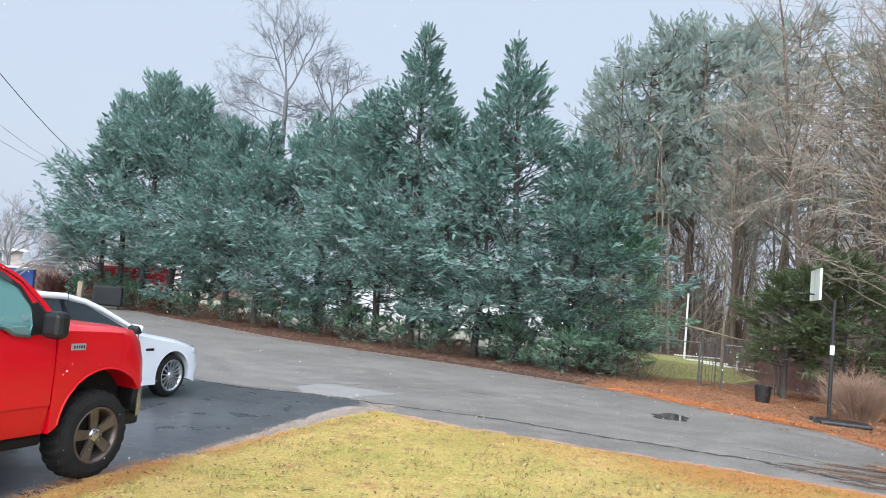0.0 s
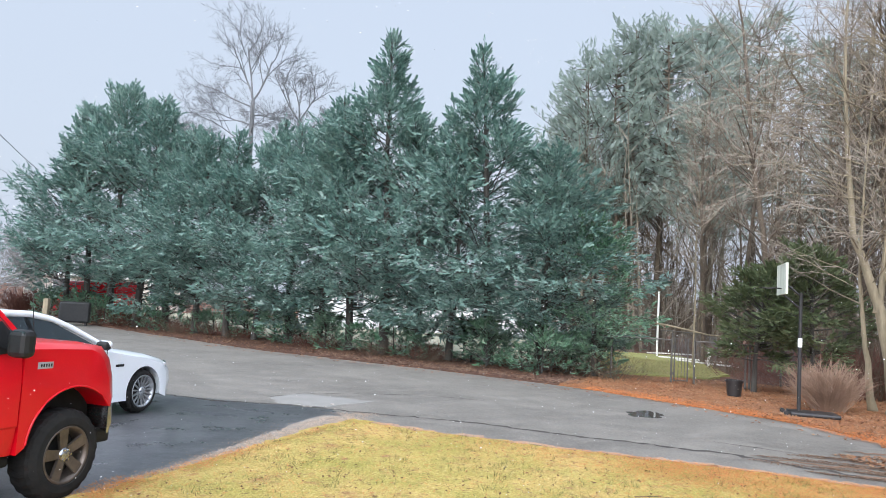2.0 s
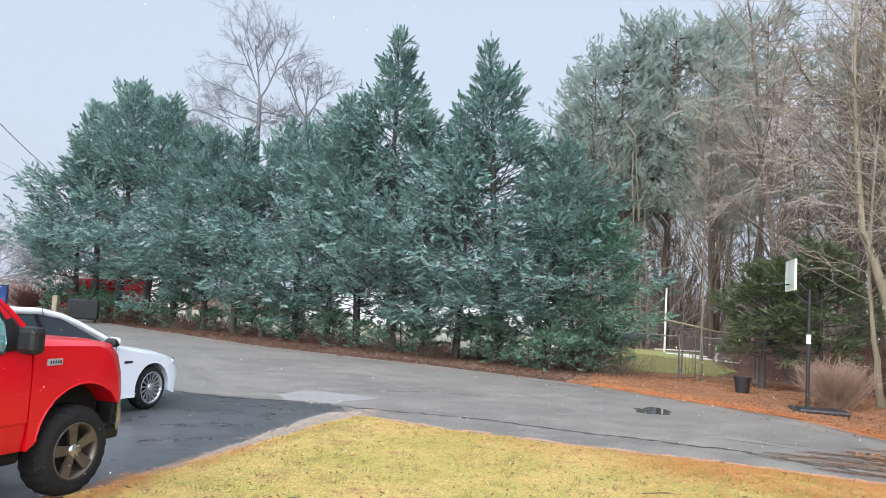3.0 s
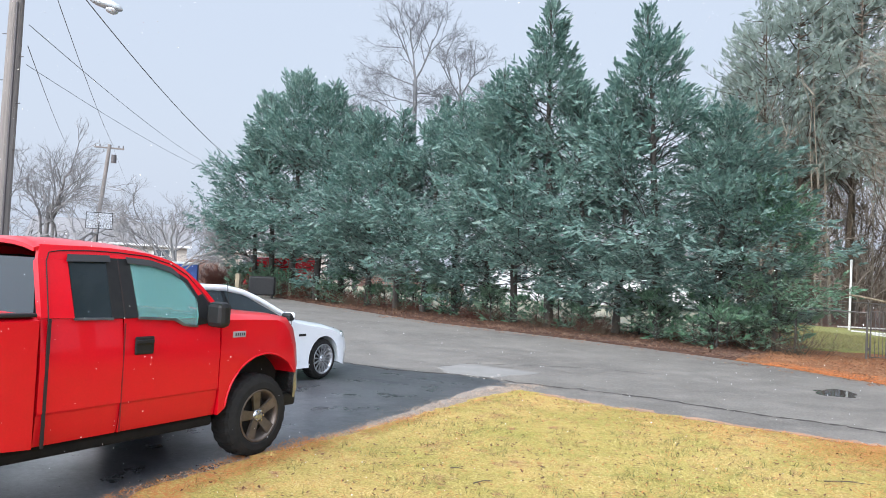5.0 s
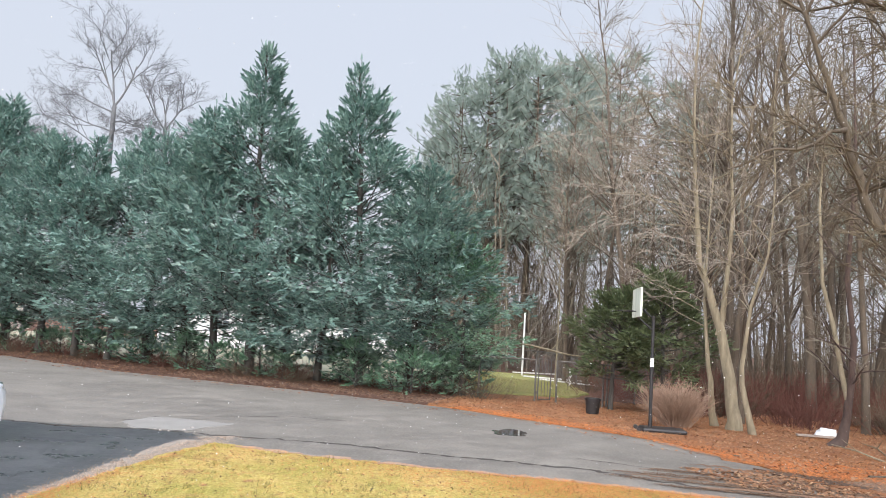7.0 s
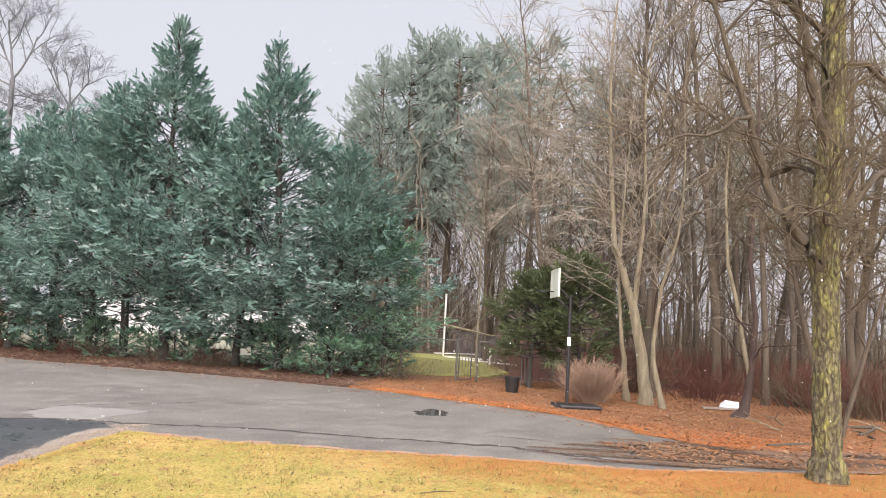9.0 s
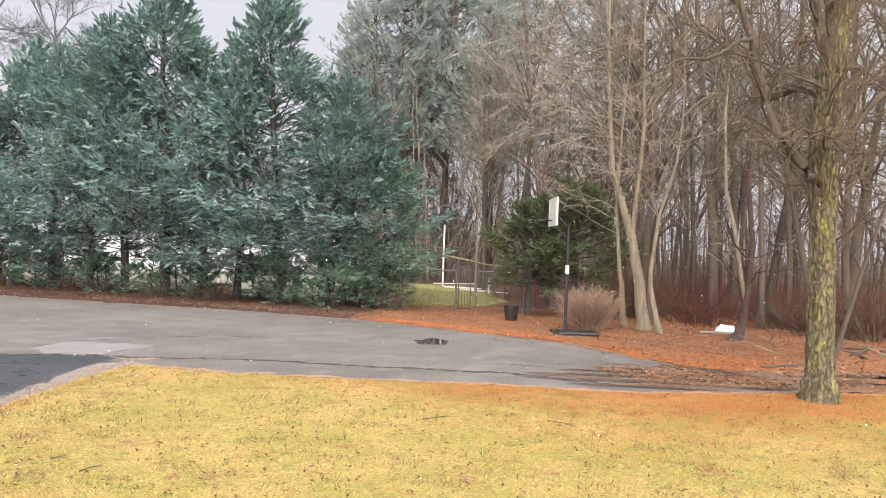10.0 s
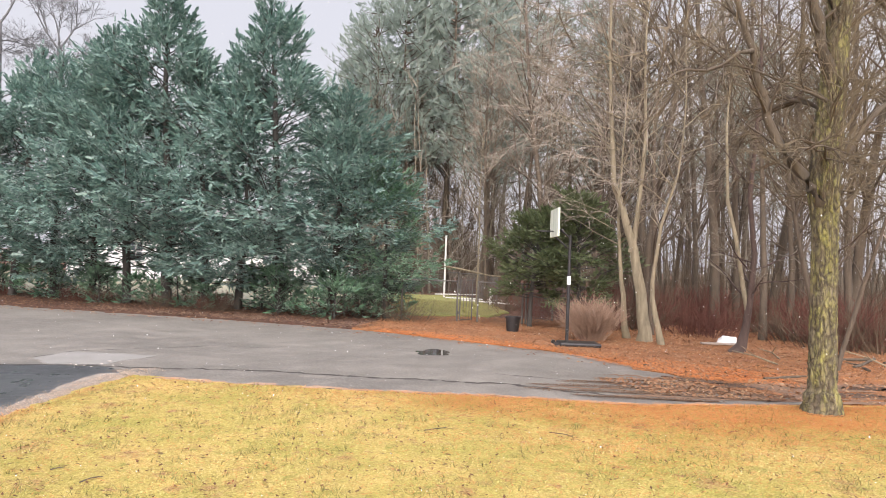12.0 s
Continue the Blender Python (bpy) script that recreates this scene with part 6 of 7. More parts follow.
bag = thing("plastic_sheet", "crumpled white plastic sheet lying at the brush edge", "plastic sheet", loc=(13.5, 16.1, 0.02))
rumpled(2.0, (0.27, 0.22, 0.20), 0.35, simple("white_plastic", (0.8, 0.8, 0.8), (0.7, 0.7, 0.7), 4, 0.4, relief=0.1), bag, "sheet")
plank = thing("fallen_board", "grey weathered board lying on the leaf bed", "board", loc=(12.9, 15.6, 0.03), turn=-20)
part("board", box((0, 0, 0.03), (1.1, 0.14, 0.05), 0.008), simple("weathered_wood", (0.30, 0.24, 0.20), (0.2, 0.16, 0.13), 4, 0.9, stretch=(0.2, 1, 1)), plank)


def log(loc, turn, ln, rad, seed):
    r = np.random.default_rng(seed)
    t = thing("fallen_log", "dark rotting log lying on fallen leaves", "log", "fallen logs", loc, turn)
    tb = Tubes()
    pts = grow(r, Vector((-ln / 2, 0, rad * 0.7)), Vector((1, 0, 0)), ln, 6, 0.05)
    tb.add(pts, [rad * r.uniform(0.8, 1.1) for _ in pts], 10)
    tb.f.append(tuple(range(9, -1, -1)))
    tb.f.append(tuple(range(60, 70)))
    raw("stem", tb.v, tb.f, BARK_DARK, t, smooth=False)


for a in [((13.6, 11.9, 0.02), 20, 1.4, 0.03, 1), ((13.9, 12.6, 0.02), -35, 1.0, 0.03, 2), ((12.9, 11.4, 0.02), 60, 0.7, 0.03, 3), ((15.2, 12.2, 0.02), 5, 1.8, 0.035, 4), ((14.3, 11.5, 0.02), -15, 1.1, 0.025, 7), ((13.4, 12.2, 0.04), 75, 0.9, 0.022, 8), ((10.2, 10.6, 0.02), 12, 1.3, 0.025, 5), ((8.9, 12.3, 0.02), 4, 1.2, 0.02, 6)]:
    log(*a)
for x, y, tu, up, ln in [(11.5, 12.2, 140, 0.25, 0.9), (13.4, 11.0, 160, 0.35, 1.2), (12.3, 13.0, 200, 0.3, 0.9)]:
    st = thing("fallen_branch", "bare pale branch propped in the brush", "branch", "fallen branches", (x, y, 0.02), tu)
    tb = Tubes()
    tb.add([Vector((0, 0, 0)), Vector((ln * 0.5, 0.05, ln * 0.5 * up + 0.04)), Vector((ln, 0, ln * up))], [0.02, 0.015, 0.006], 6)
    tb.add([Vector((ln * 0.5, 0.05, ln * 0.5 * up + 0.04)), Vector((ln * 0.8, 0.3, ln * 0.5 * up + 0.25))], [0.011, 0.004], 5)
    raw("stick", tb.v, tb.f, BARK_TAN, st, smooth=True)

# ---- street side: poles, wires, houses ----
WOOD_POLE = simple("weathered_pole_wood", (0.23, 0.205, 0.185), (0.15, 0.132, 0.118), 4, 0.9, relief=0.6, fine=30, dist=0.01, stretch=(1, 1, 0.15))
LAMP_GREY = simple("grey_lamp_housing", (0.50, 0.53, 0.54), (0.42, 0.44, 0.45), 6, 0.4, 0.3, 0.05)
INSUL = simple("dark_insulator", (0.08, 0.07, 0.07), None, 8, 0.4)
# cable grey is lightened to stand in for haze over distance
WIRE = simple("hazed_cable", (0.19, 0.19, 0.20), None, 8, 0.7, relief=0)

near = thing("utility_pole", "weathered wooden utility pole with a street lamp", "utility pole", loc=(-13.28, 14.96, 0))
part("shaft", rod((0, 0, -0.2), (0.05, 0, 11.2), 0.19, 0.14, 16), WOOD_POLE, near)
part("conduit", rod((0.16, -0.11, 0), (0.14, -0.11, 7.6), 0.03, n=8), INSUL, near)
for k in range(7):
    part("step_bolt", rod((0.15 * (1 if k % 2 else -1), 0, 3.6 + 0.55 * k), (0.30 * (1 if k % 2 else -1), 0, 3.6 + 0.55 * k), 0.012, n=6), INSUL, near)
arm = part("lamp_arm", rod((0.1, 0.02, 8.6), (1.46, 0.66, 8.05), 0.03, n=8), LAMP_GREY, near)
bm = bmesh.new()
bmesh.ops.create_uvsphere(bm, u_segments=20, v_segments=10, radius=1)
for v in bm.verts:
    v.co = Vector((v.co.x * 0.40, v.co.y * 0.17, v.co.z * (0.14 if v.co.z > 0 else 0.10)))
hd = part("lamp_head", bm, LAMP_GREY, near, "grey cobra-head street lamp", smooth=True)
hd.matrix_basis = pose(1.79, 0.80, 7.86, 0, 14, 20)
bm = bmesh.new()
bmesh.ops.create_uvsphere(bm, u_segments=16, v_segments=8, radius=1)
for v in bm.verts:
    v.co = Vector((v.co.x * 0.16, v.co.y * 0.13, v.co.z * 0.10))
ln_ = part("lens", bm, LAMP_CLEAR, hd, smooth=True)
ln_.matrix_basis = pose(0.16, 0, -0.08)

fp = thing("utility_pole", "distant wooden utility pole with a crossarm", "utility pole", loc=(-41.0, 56.8, 0))
part("shaft", rod((-0.3, 0, -0.2), (0.62, 0.3, 11.3), 0.20, 0.15, 12), WOOD_POLE, fp)
ca = part("crossarm", box((0.60, 0.3, 11.0), (2.4, 0.12, 0.14), 0.02, rot=Matrix.Rotation(radians(30), 3, "Z")), WOOD_POLE, fp)
for k in (-1.1, -0.75, 0.75, 1.1):
    part("insulator", rod((0.60 + k * 0.87, 0.3 + k * 0.5, 11.05), (0.60 + k * 0.87, 0.3 + k * 0.5, 11.28), 0.06, 0.04, 8), INSUL, ca)
part("transformer", rod((1.1, 0.3, 9.7), (1.1, 0.3, 10.4), 0.22, n=14), INSUL, fp)


def cable(points, sag, rad, label):
    t = thing("overhead_wire", label, "wire", "overhead wires")
    tb = Tubes()
    a, b = Vector(points[0]), Vector(points[1])
    pts = [a.lerp(b, k / 24) - Vector((0, 0, sag * 4 * (k / 24) * (1 - k / 24))) for k in range(25)]
    tb.add(pts, [rad * 0.6] * 25, 5)
    raw("strand", tb.v, tb.f, WIRE, t, smooth=True)


cable([(-13.0, 15.1, 9.3), (-19.5, 38.0, 7.6)], 0.35, 0.028, "dark thick overhead cable running behind the hedge")
cable([(-13.0, 15.1, 7.15), (-33.5, 64.0, 10.4)], 0.5, 0.016, "thin overhead wire crossing the street")
cable([(-13.0, 15.1, 6.2), (-32.0, 66.0, 9.6)], 0.6, 0.012, "thin overhead wire crossing the street")
cable([(-11.6, 13.4, 8.6), (-40.1, 57.2, 11.2)], 0.3, 0.020, "overhead wire between the utility poles")
cable([(-13.0, 15.1, 6.65), (-40.0, 52.0, 9.6)], 0.3, 0.016, "overhead service wire running to the houses")
cable([(-40.1, 57.2, 11.1), (-35.0, 55.0, 4.4)], 0.4, 0.022, "overhead service wire dropping to a house")

# far hoop
hoop("basketball_hoop", "distant basketball hoop with a clear framed backboard by the street", (-20.4, 28.4, 0.0), -62.0, glass_mat("misted_acrylic", (0.85, 0.88, 0.9), 0.05, 0.95), 1.05, 0.70, 3.25, 0.3, False)

SIDING_WHITE = simple("white_siding", (0.66, 0.67, 0.67), (0.60, 0.61, 0.61), 2, 0.7, relief=0.1)
SIDING_TAN = simple("tan_siding", (0.55, 0.50, 0.44), (0.48, 0.43, 0.38), 2, 0.8, relief=0.1)
ROOF_GREY = simple("grey_shingles", (0.24, 0.23, 0.23), (0.16, 0.155, 0.155), 5, 0.9, relief=0.5, fine=14)
PANE = simple("dark_window_glass", (0.10, 0.115, 0.13), (0.06, 0.07, 0.08), 1, 0.1, relief=0, coat=0.5)


def house(loc, turn, size, rise, wall_mat, label, windows, doors=()):
    """A gabled house: four walls, overhanging roof, framed windows, doors."""
    L, D, H = size
    t = thing("house", label, "house", "", loc, turn)
    th = 0.2
    for y in (-D / 2 + th / 2, D / 2 - th / 2):
        part("wall", box((0, y, H / 2 - 0.1), (L, th, H + 0.2)), wall_mat, t)
    for s in (-1, 1):
        x = s * (L / 2 - th / 2)
        g_ = [(x - s * th / 2, -D / 2 + th, 0), (x - s * th / 2, D / 2 - th, 0), (x - s * th / 2, D / 2 - th, H), (x - s * th / 2, 0, H + rise - 0.1), (x - s * th / 2, -D / 2 + th, H)]
        part("gable_wall", slab(g_ if s < 0 else g_[::-1], -th), wall_mat, t)
    for s in (-1, 1):
        q = [(-L / 2 - 0.4, s * (D / 2 + 0.45), H - 0.16), (L / 2 + 0.4, s * (D / 2 + 0.45), H - 0.16), (L / 2 + 0.4, 0, H + rise), (-L / 2 - 0.4, 0, H + rise)]
        part("roof", slab(q if s < 0 else q[::-1], 0.14), ROOF_GREY, t)
    part("fascia", box((0, -D / 2 - 0.44, H - 0.22), (L + 0.8, 0.04, 0.2), 0.01), POLE_WHITE, t)
    k = 0.28
    while k < H - 0.3:
        part("siding_course", box((0, -D / 2 - 0.008, k), (L - 0.02, 0.018, 0.03)), wall_mat, t)
        k += 0.28
    for x, z, w, h in windows:
        wn_ = part("window", box((x, -D / 2 - 0.03, z), (w + 0.16, 0.06, h + 0.16), 0.01), POLE_WHITE, t)
        for sx in (-1, 1):
            for sz in (-1, 1):
                part("pane", box((x + sx * w / 4, -D / 2 - 0.065, z + sz * h / 4), (w / 2 - 0.05, 0.02, h / 2 - 0.05)), PANE, wn_)
        part("sill", box((x, -D / 2 - 0.08, z - h / 2 - 0.1), (w + 0.24, 0.12, 0.05), 0.01), POLE_WHITE, wn_)
    for x, w, h in doors:
        d_ = part("door", box((x, -D / 2 - 0.03, h / 2), (w, 0.07, h), 0.01), POLE_WHITE, t)
        part("door_panel", box((x, -D / 2 - 0.07, h * 0.7), (w * 0.7, 0.02, h * 0.35), 0.01), PANE, d_)
    return t


house((2.0, 58.0, 0), -6, (20, 8, 3.1), 2.3, SIDING_WHITE, "long white single-storey house behind the hedge", [(-5.6, 1.9, 0.9, 1.3), (-1.5, 1.9, 0.9, 1.3), (3.5, 1.9, 1.2, 1.3), (7.5, 1.9, 0.9, 1.3)], [(1.0, 1.0, 2.05)])
house((-43.5, 63.0, 0), 32, (13, 8, 3.0), 2.0, SIDING_TAN, "tan single-storey house across the street", [(-4.0, 1.8, 1.4, 1.3), (0.5, 1.8, 1.0, 1.3), (4.3, 1.8, 1.4, 1.3)], [(2.4, 1.0, 2.05)])
house((-30.0, 74.0, 0), 22, (14, 8, 3.0), 2.2, SIDING_TAN, "tan house far across the street", [(-4.0, 1.8, 1.4, 1.3), (0.5, 1.8, 1.0, 1.3), (4.3, 1.8, 1.4, 1.3)], [(2.4, 1.0, 2.05)])
garage = thing("boundary_wall", "long low white wall beside the street", "wall", loc=(-41.0, 52.5, 0), turn=36)
part("panel", box((0, 0, 1.25), (8.5, 0.2, 2.5), 0.02), SIDING_WHITE, garage)
part("coping", box((0, 0, 2.53), (8.6, 0.3, 0.08), 0.02), POLE_WHITE, garage)

# recycling bin, roadside post, red van and dark trailer by the hedge's end
BIN_BLUE = simple("blue_bin_plastic", (0.025, 0.07, 0.26), (0.02, 0.05, 0.2), 5, 0.5, relief=0.05)
bin_ = thing("waste_bin", "large blue waste container with a pale lid by the street", "waste bin", loc=(-22.2, 38.9, 0), turn=25)
part("body", box((0, 0, 0.78), (1.5, 1.1, 1.35), 0.06), BIN_BLUE, bin_)
part("lid", box((0, 0, 1.52), (1.6, 1.2, 0.12), 0.04), LAMP_GREY, bin_, "pale grey lid")
for x in (-0.6, 0.6):
    part("wheel", rod((x, -0.45, 0.09), (x + 0.08, -0.45, 0.09), 0.09, n=12), RUBBER, bin_)
for z in (0.5, 0.9):
    part("rib", box((0, -0.56, z), (1.4, 0.04, 0.07), 0.01), BIN_BLUE, bin_)
rp = thing("wooden_post", "pale weathered wooden post at the lane's edge", "post", loc=(-16.2, 33.4, 0))
part("shaft", box((0, 0, 0.55), (0.22, 0.22, 1.3), 0.02), BARK_TAN, rp)
mb = thing("equipment_box", "dark covered equipment box at the hedge's end", "box", loc=(-15.6, 34.9, 0), turn=20)
part("cover", box((0, 0, 0.62), (1.3, 0.8, 0.95), 0.08), PLASTIC, mb)
for x in (-0.5, 0.5):
    part("foot", box((x, 0, 0.08), (0.1, 0.7, 0.16), 0.02), PLASTIC, mb)
van = thing("red_van", "red van parked behind the hedge", "van", loc=(-17.4, 43.0, 0), turn=68)
shade_sharp(part("body", shell([(-2.3, 0.35, 0, 0), (2.2, 0.35, 0, 0.2), (2.35, 0.9, 0, 0.2), (1.9, 1.15, 0.05, 0.1), (1.2, 2.1, 0.06, 0), (-2.2, 2.2, 0.06, 0), (-2.35, 1.2, 0, 0)], 1.9, 0.25), RED_PAINT, van))
part("window_band", box((0.003, -0.4, 1.68), (0.02, 3.0, 0.5), 0.005), PANE, van)
for y in (-1.4, 1.4):
    part("tyre", rod((-0.22, y, 0.34), (0.01, y, 0.34), 0.34, n=24), RUBBER, van)
    part("tyre", rod((-1.91, y, 0.34), (-1.68, y, 0.34), 0.34, n=24), RUBBER, van)
sb = shrub(150, "rounded leafless red-brown shrub by the street", BRUSH_RED, 300, 1.6, 2.2, 0.010, "bare_shrub", 0.9)
sb.matrix_basis = pose(-20.6, 40.2, 0)
discard(SHRUBS)

# ---- cracks, patch, puddle and rubble on the asphalt ----
CRACK = simple("crack_shadow", (0.038, 0.032, 0.028), (0.065, 0.055, 0.047), 6, 0.95, relief=0.2)
PATCH = simple("pale_worn_patch", (0.225, 0.212, 0.195), (0.18, 0.17, 0.155), 3, 0.8, fine=90)
WET, nt, pb, vec = base_mat("standing_water", 0.04)
pb.inputs["Base Color"].default_value = (0.035, 0.035, 0.035, 1)
bump(nt, pb, noise_tex(nt, vec, 14, 2), 0.02, 0.005)
DAMP = simple("damp_asphalt", (0.042, 0.043, 0.049), (0.06, 0.061, 0.069), 5, 0.4, relief=0.3, fine=110)
rc = np.random.default_rng(61)


def ribbon(line, width, z, mat_, name, label, wander=0.02):
    """A thin wandering strip lying on the asphalt."""
    pts = ragged(line, 0.12, wander, rc, False) + [line[-1]]
    v, f = [], []
    for k, p in enumerate(pts):
        q, o = pts[min(k + 1, len(pts) - 1)], pts[max(k - 1, 0)]
        d = Vector((q[0] - o[0], q[1] - o[1], 0)).normalized()
        w = width * max(0.08, rc.uniform(0.0, 1.2)) / 2
        v += [(p[0] - d.y * w, p[1] + d.x * w, z), (p[0] + d.y * w, p[1] - d.x * w, z)]
        if k:
            f.append((2 * k - 2, 2 * k - 1, 2 * k + 1, 2 * k))
    return tagged(raw(name, v, f, mat_), label, "crack", kind="structure")


ribbon([(-14.0, 16.25), (-8.0, 14.5), (-4.4, 13.48), (-3.2, 13.0), (-2.0, 13.0), (-1.3, 12.85)], 0.12, 0.017, CRACK, "joint_crack", "dark ragged joint between driveway and lane", 0.03)
ribbon([(-1.3, 12.8), (1.2, 12.17), (2.64, 11.42), (4.72, 10.58), (5.92, 9.4), (7.0, 8.9)], 0.13, 0.004, CRACK, "road_crack", "long dark crack along the worn lane", 0.035)
ribbon([(-2.55, 14.0), (-2.0, 14.8), (0.4, 15.6), (1.6, 15.2)], 0.03, 0.004, CRACK, "road_crack", "thin crack round a paler asphalt patch")
ribbon([(4.9, 11.6), (6.4, 10.5), (7.8, 9.9)], 0.05, 0.004, CRACK, "road_crack", "wide crack near the lane's end")
ribbon([(-0.7, 11.72), (0.5, 10.98), (2.0, 10.34), (4.28, 9.46), (5.7, 8.76), (7.4, 8.46)], 0.16, 0.006, MUD, "road_edge_soil", "dark soil line where lane meets lawn", 0.03)

EDGE_SAND = ground_mat("washed_sandy_soil", [(0.24, 0.145, 0.10), (0.37, 0.235, 0.165), (0.43, 0.30, 0.215)], 2.0, 60)
ribbon([(-0.5, 11.44), (0.5, 10.86), (2.0, 10.22), (4.28, 9.32), (5.7, 8.64), (7.4, 8.34)], 0.22, 0.0395, EDGE_SAND, "lawn_edge_soil", "washed pinkish soil along the lawn's edge", 0.05)

def streak(line, width, z):
    """A smear of mud with a soft wavering outline."""
    pts = [Vector((*p, 0)) for p in line]
    v, f = [], []
    n = 60
    for k in range(n + 1):
        p, d = along(pts, min(0.9999, k / n))
        n1 = noise.noise(Vector((k * 0.17, z * 900, line[0][0])))
        n2 = noise.noise(Vector((k * 0.21, line[0][1], 5.0)))
        w = width * (0.15 + 0.85 * math.sin(math.pi * k / n) ** 0.6) * (0.65 + 0.9 * abs(n1))
        side = Vector((-d.y, d.x, 0))
        c = p + side * (0.22 * n2)
        h = 0.0265 if c.x > 8.75 else 0.0075
        v += [(*(c + side * w).xy, h), (*(c - side * w * (0.7 + 0.5 * n2)).xy, h)]
        if k:
            f.append((2 * k - 2, 2 * k - 1, 2 * k + 1, 2 * k))
    return tagged(raw("mud_streak", v, f, RUT), "brown mud and leaf mould trodden over the lane's end", "mud", kind="structure")


RUT = ground_mat("trodden_mud_on_asphalt", [(0.13, 0.085, 0.06), (0.20, 0.13, 0.09), (0.28, 0.17, 0.11)], 1.5, 30)
for line, w in [([(5.9, 9.5), (7.2, 9.0), (8.4, 8.75), (10.2, 8.55)], 0.16), ([(6.6, 10.15), (7.6, 9.6), (8.7, 9.35), (10.6, 9.2)], 0.30), ([(5.2, 10.4), (6.3, 9.85), (7.3, 9.4)], 0.10), ([(7.3, 10.6), (8.0, 10.1), (9.2, 9.8), (11.4, 9.6)], 0.34), ([(6.9, 11.4), (7.6, 10.9), (8.3, 10.6)], 0.12), ([(8.6, 8.5), (10.2, 8.1), (12.6, 7.7)], 0.18), ([(7.4, 9.15), (8.4, 8.98), (9.2, 8.92)], 0.14)]:
    streak(line, w, 0.0265 if line[-1][0] > 9.3 else 0.0075)


def blot(c, rx, ry, turn, z, mat_, name, label, category, rough_=0.18, depth=0.004):
    pts = []
    for k in range(36):
        a = 2 * math.pi * k / 36
        w = 1 + rough_ * noise.noise(Vector((math.cos(a) * 2 + c[0], math.sin(a) * 2 + c[1], 0))) * 2
        x, y = rx * w * math.cos(a), ry * w * math.sin(a)
        ct, st = math.cos(radians(turn)), math.sin(radians(turn))
        pts.append((c[0] + x * ct - y * st, c[1] + x * st + y * ct))
    return tagged(part(name, prism(pts, depth, z), mat_), label, category, kind="structure")


blot((4.72, 14.45), 0.33, 0.50, -25, 0.005, WET, "puddle", "small dark puddle in the asphalt", "puddle", 0.25)
for c, rx, ry, tu in [((-3.0, 11.6), 0.45, 0.13, -18), ((-2.4, 12.1), 0.4, 0.07, -14)]:
    blot(c, rx, ry, tu, 0.016, DAMP, "damp_patch", "glossy damp patch on the dark driveway", "damp patch", 0.3)
tagged(part("asphalt_patch", prism(ragged([(-2.5, 13.95), (-2.0, 14.7), (-0.6, 14.1), (-1.1, 13.5), (-1.35, 13.0), (-2.2, 13.15)], 0.2, 0.04, rc), 0.02, 0.006), PATCH), "paler worn asphalt patch at the driveway's mouth", "asphalt patch", kind="structure")
RUBBLE = simple("broken_pale_concrete", (0.36, 0.33, 0.30), (0.26, 0.24, 0.22), 7, 0.9, relief=0.5)
for k, (x, y, s) in enumerate([(-1.39, 13.05, 0.07), (-1.30, 13.35, 0.10), (-1.2, 12.85, 0.06), (-1.62, 12.9, 0.05), (-1.85, 13.1, 0.05), (-1.02, 12.45, 0.06), (-0.40, 11.5, 0.06), (-0.22, 11.4, 0.05), (-1.5, 12.75, 0.05), (-1.75, 12.95, 0.06), (0.9, 12.3, 0.05), (1.7, 12.0, 0.04), (3.4, 9.86, 0.08), (3.6, 9.80, 0.05)]):
    st = thing("stone", "small pale chip of broken concrete on the asphalt", "stone", "rubble", (x, y, 0.01), rc.uniform(0, 360))
    rumpled(float(k), (s * 0.42, s * 0.30, s * 0.2), 0.35, RUBBLE, st, "chip")


# ---- grass, needles and fallen leaves ----
def inside(poly, x, y):
    hit = np.zeros(len(x), bool)
    n = len(poly)
    for i in range(n):
        (x0, y0), (x1, y1) = poly[i], poly[(i + 1) % n]
        cross = ((y0 > y) != (y1 > y)) & (x < (x1 - x0) * (y - y0) / (y1 - y0 + 1e-9) + x0)
        hit ^= cross
    return hit


def scatter(name, poly, count, z, length, width, lift, mat_, label, category, seed, keep=None, leaf=False):
    """Many small blades or leaves lying over a stretch of ground."""
    r = np.random.default_rng(seed)
    px, py = [p[0] for p in poly], [p[1] for p in poly]
    x, y = r.uniform(min(px), max(px), count * 3), r.uniform(min(py), max(py), count * 3)
    ok = inside(poly, x, y)
    if keep is not None:
        ok &= r.uniform(0, 1, len(x)) < keep(x, y)
    x, y = x[ok][:count], y[ok][:count]
    n = len(x)
    a = r.uniform(0, 2 * np.pi, n)
    ln = length * r.uniform(0.5, 1.3, n)
    w = width * r.uniform(0.6, 1.3, n)
    up = lift * r.uniform(0.1, 1.0, n)
    base = np.stack([x, y, np.full(n, z)], 1)
    d = np.stack([np.cos(a), np.sin(a), up], 1)
    s = np.stack([-np.sin(a), np.cos(a), r.uniform(-0.3, 0.3, n)], 1)
    if leaf:
        q = [base - s * w[:, None] * 0.1, base + d * (ln * 0.5)[:, None] + s * w[:, None], base + d * ln[:, None] + [0, 0, 0.004], base + d * (ln * 0.5)[:, None] - s * w[:, None]]
        v = np.stack(q, 1).reshape(-1, 3)
        v[:, 2] = np.maximum(v[:, 2], z)
        f = np.arange(4 * n).reshape(-1, 4)
    else:
        q = [base - s * w[:, None], base + s * w[:, None], base + d * ln[:, None]]
        v = np.stack(q, 1).reshape(-1, 3)
        f = np.arange(3 * n).reshape(-1, 3)
    return tagged(raw(name, v.tolist(), f.tolist(), mat_), label, category, kind="stuff")


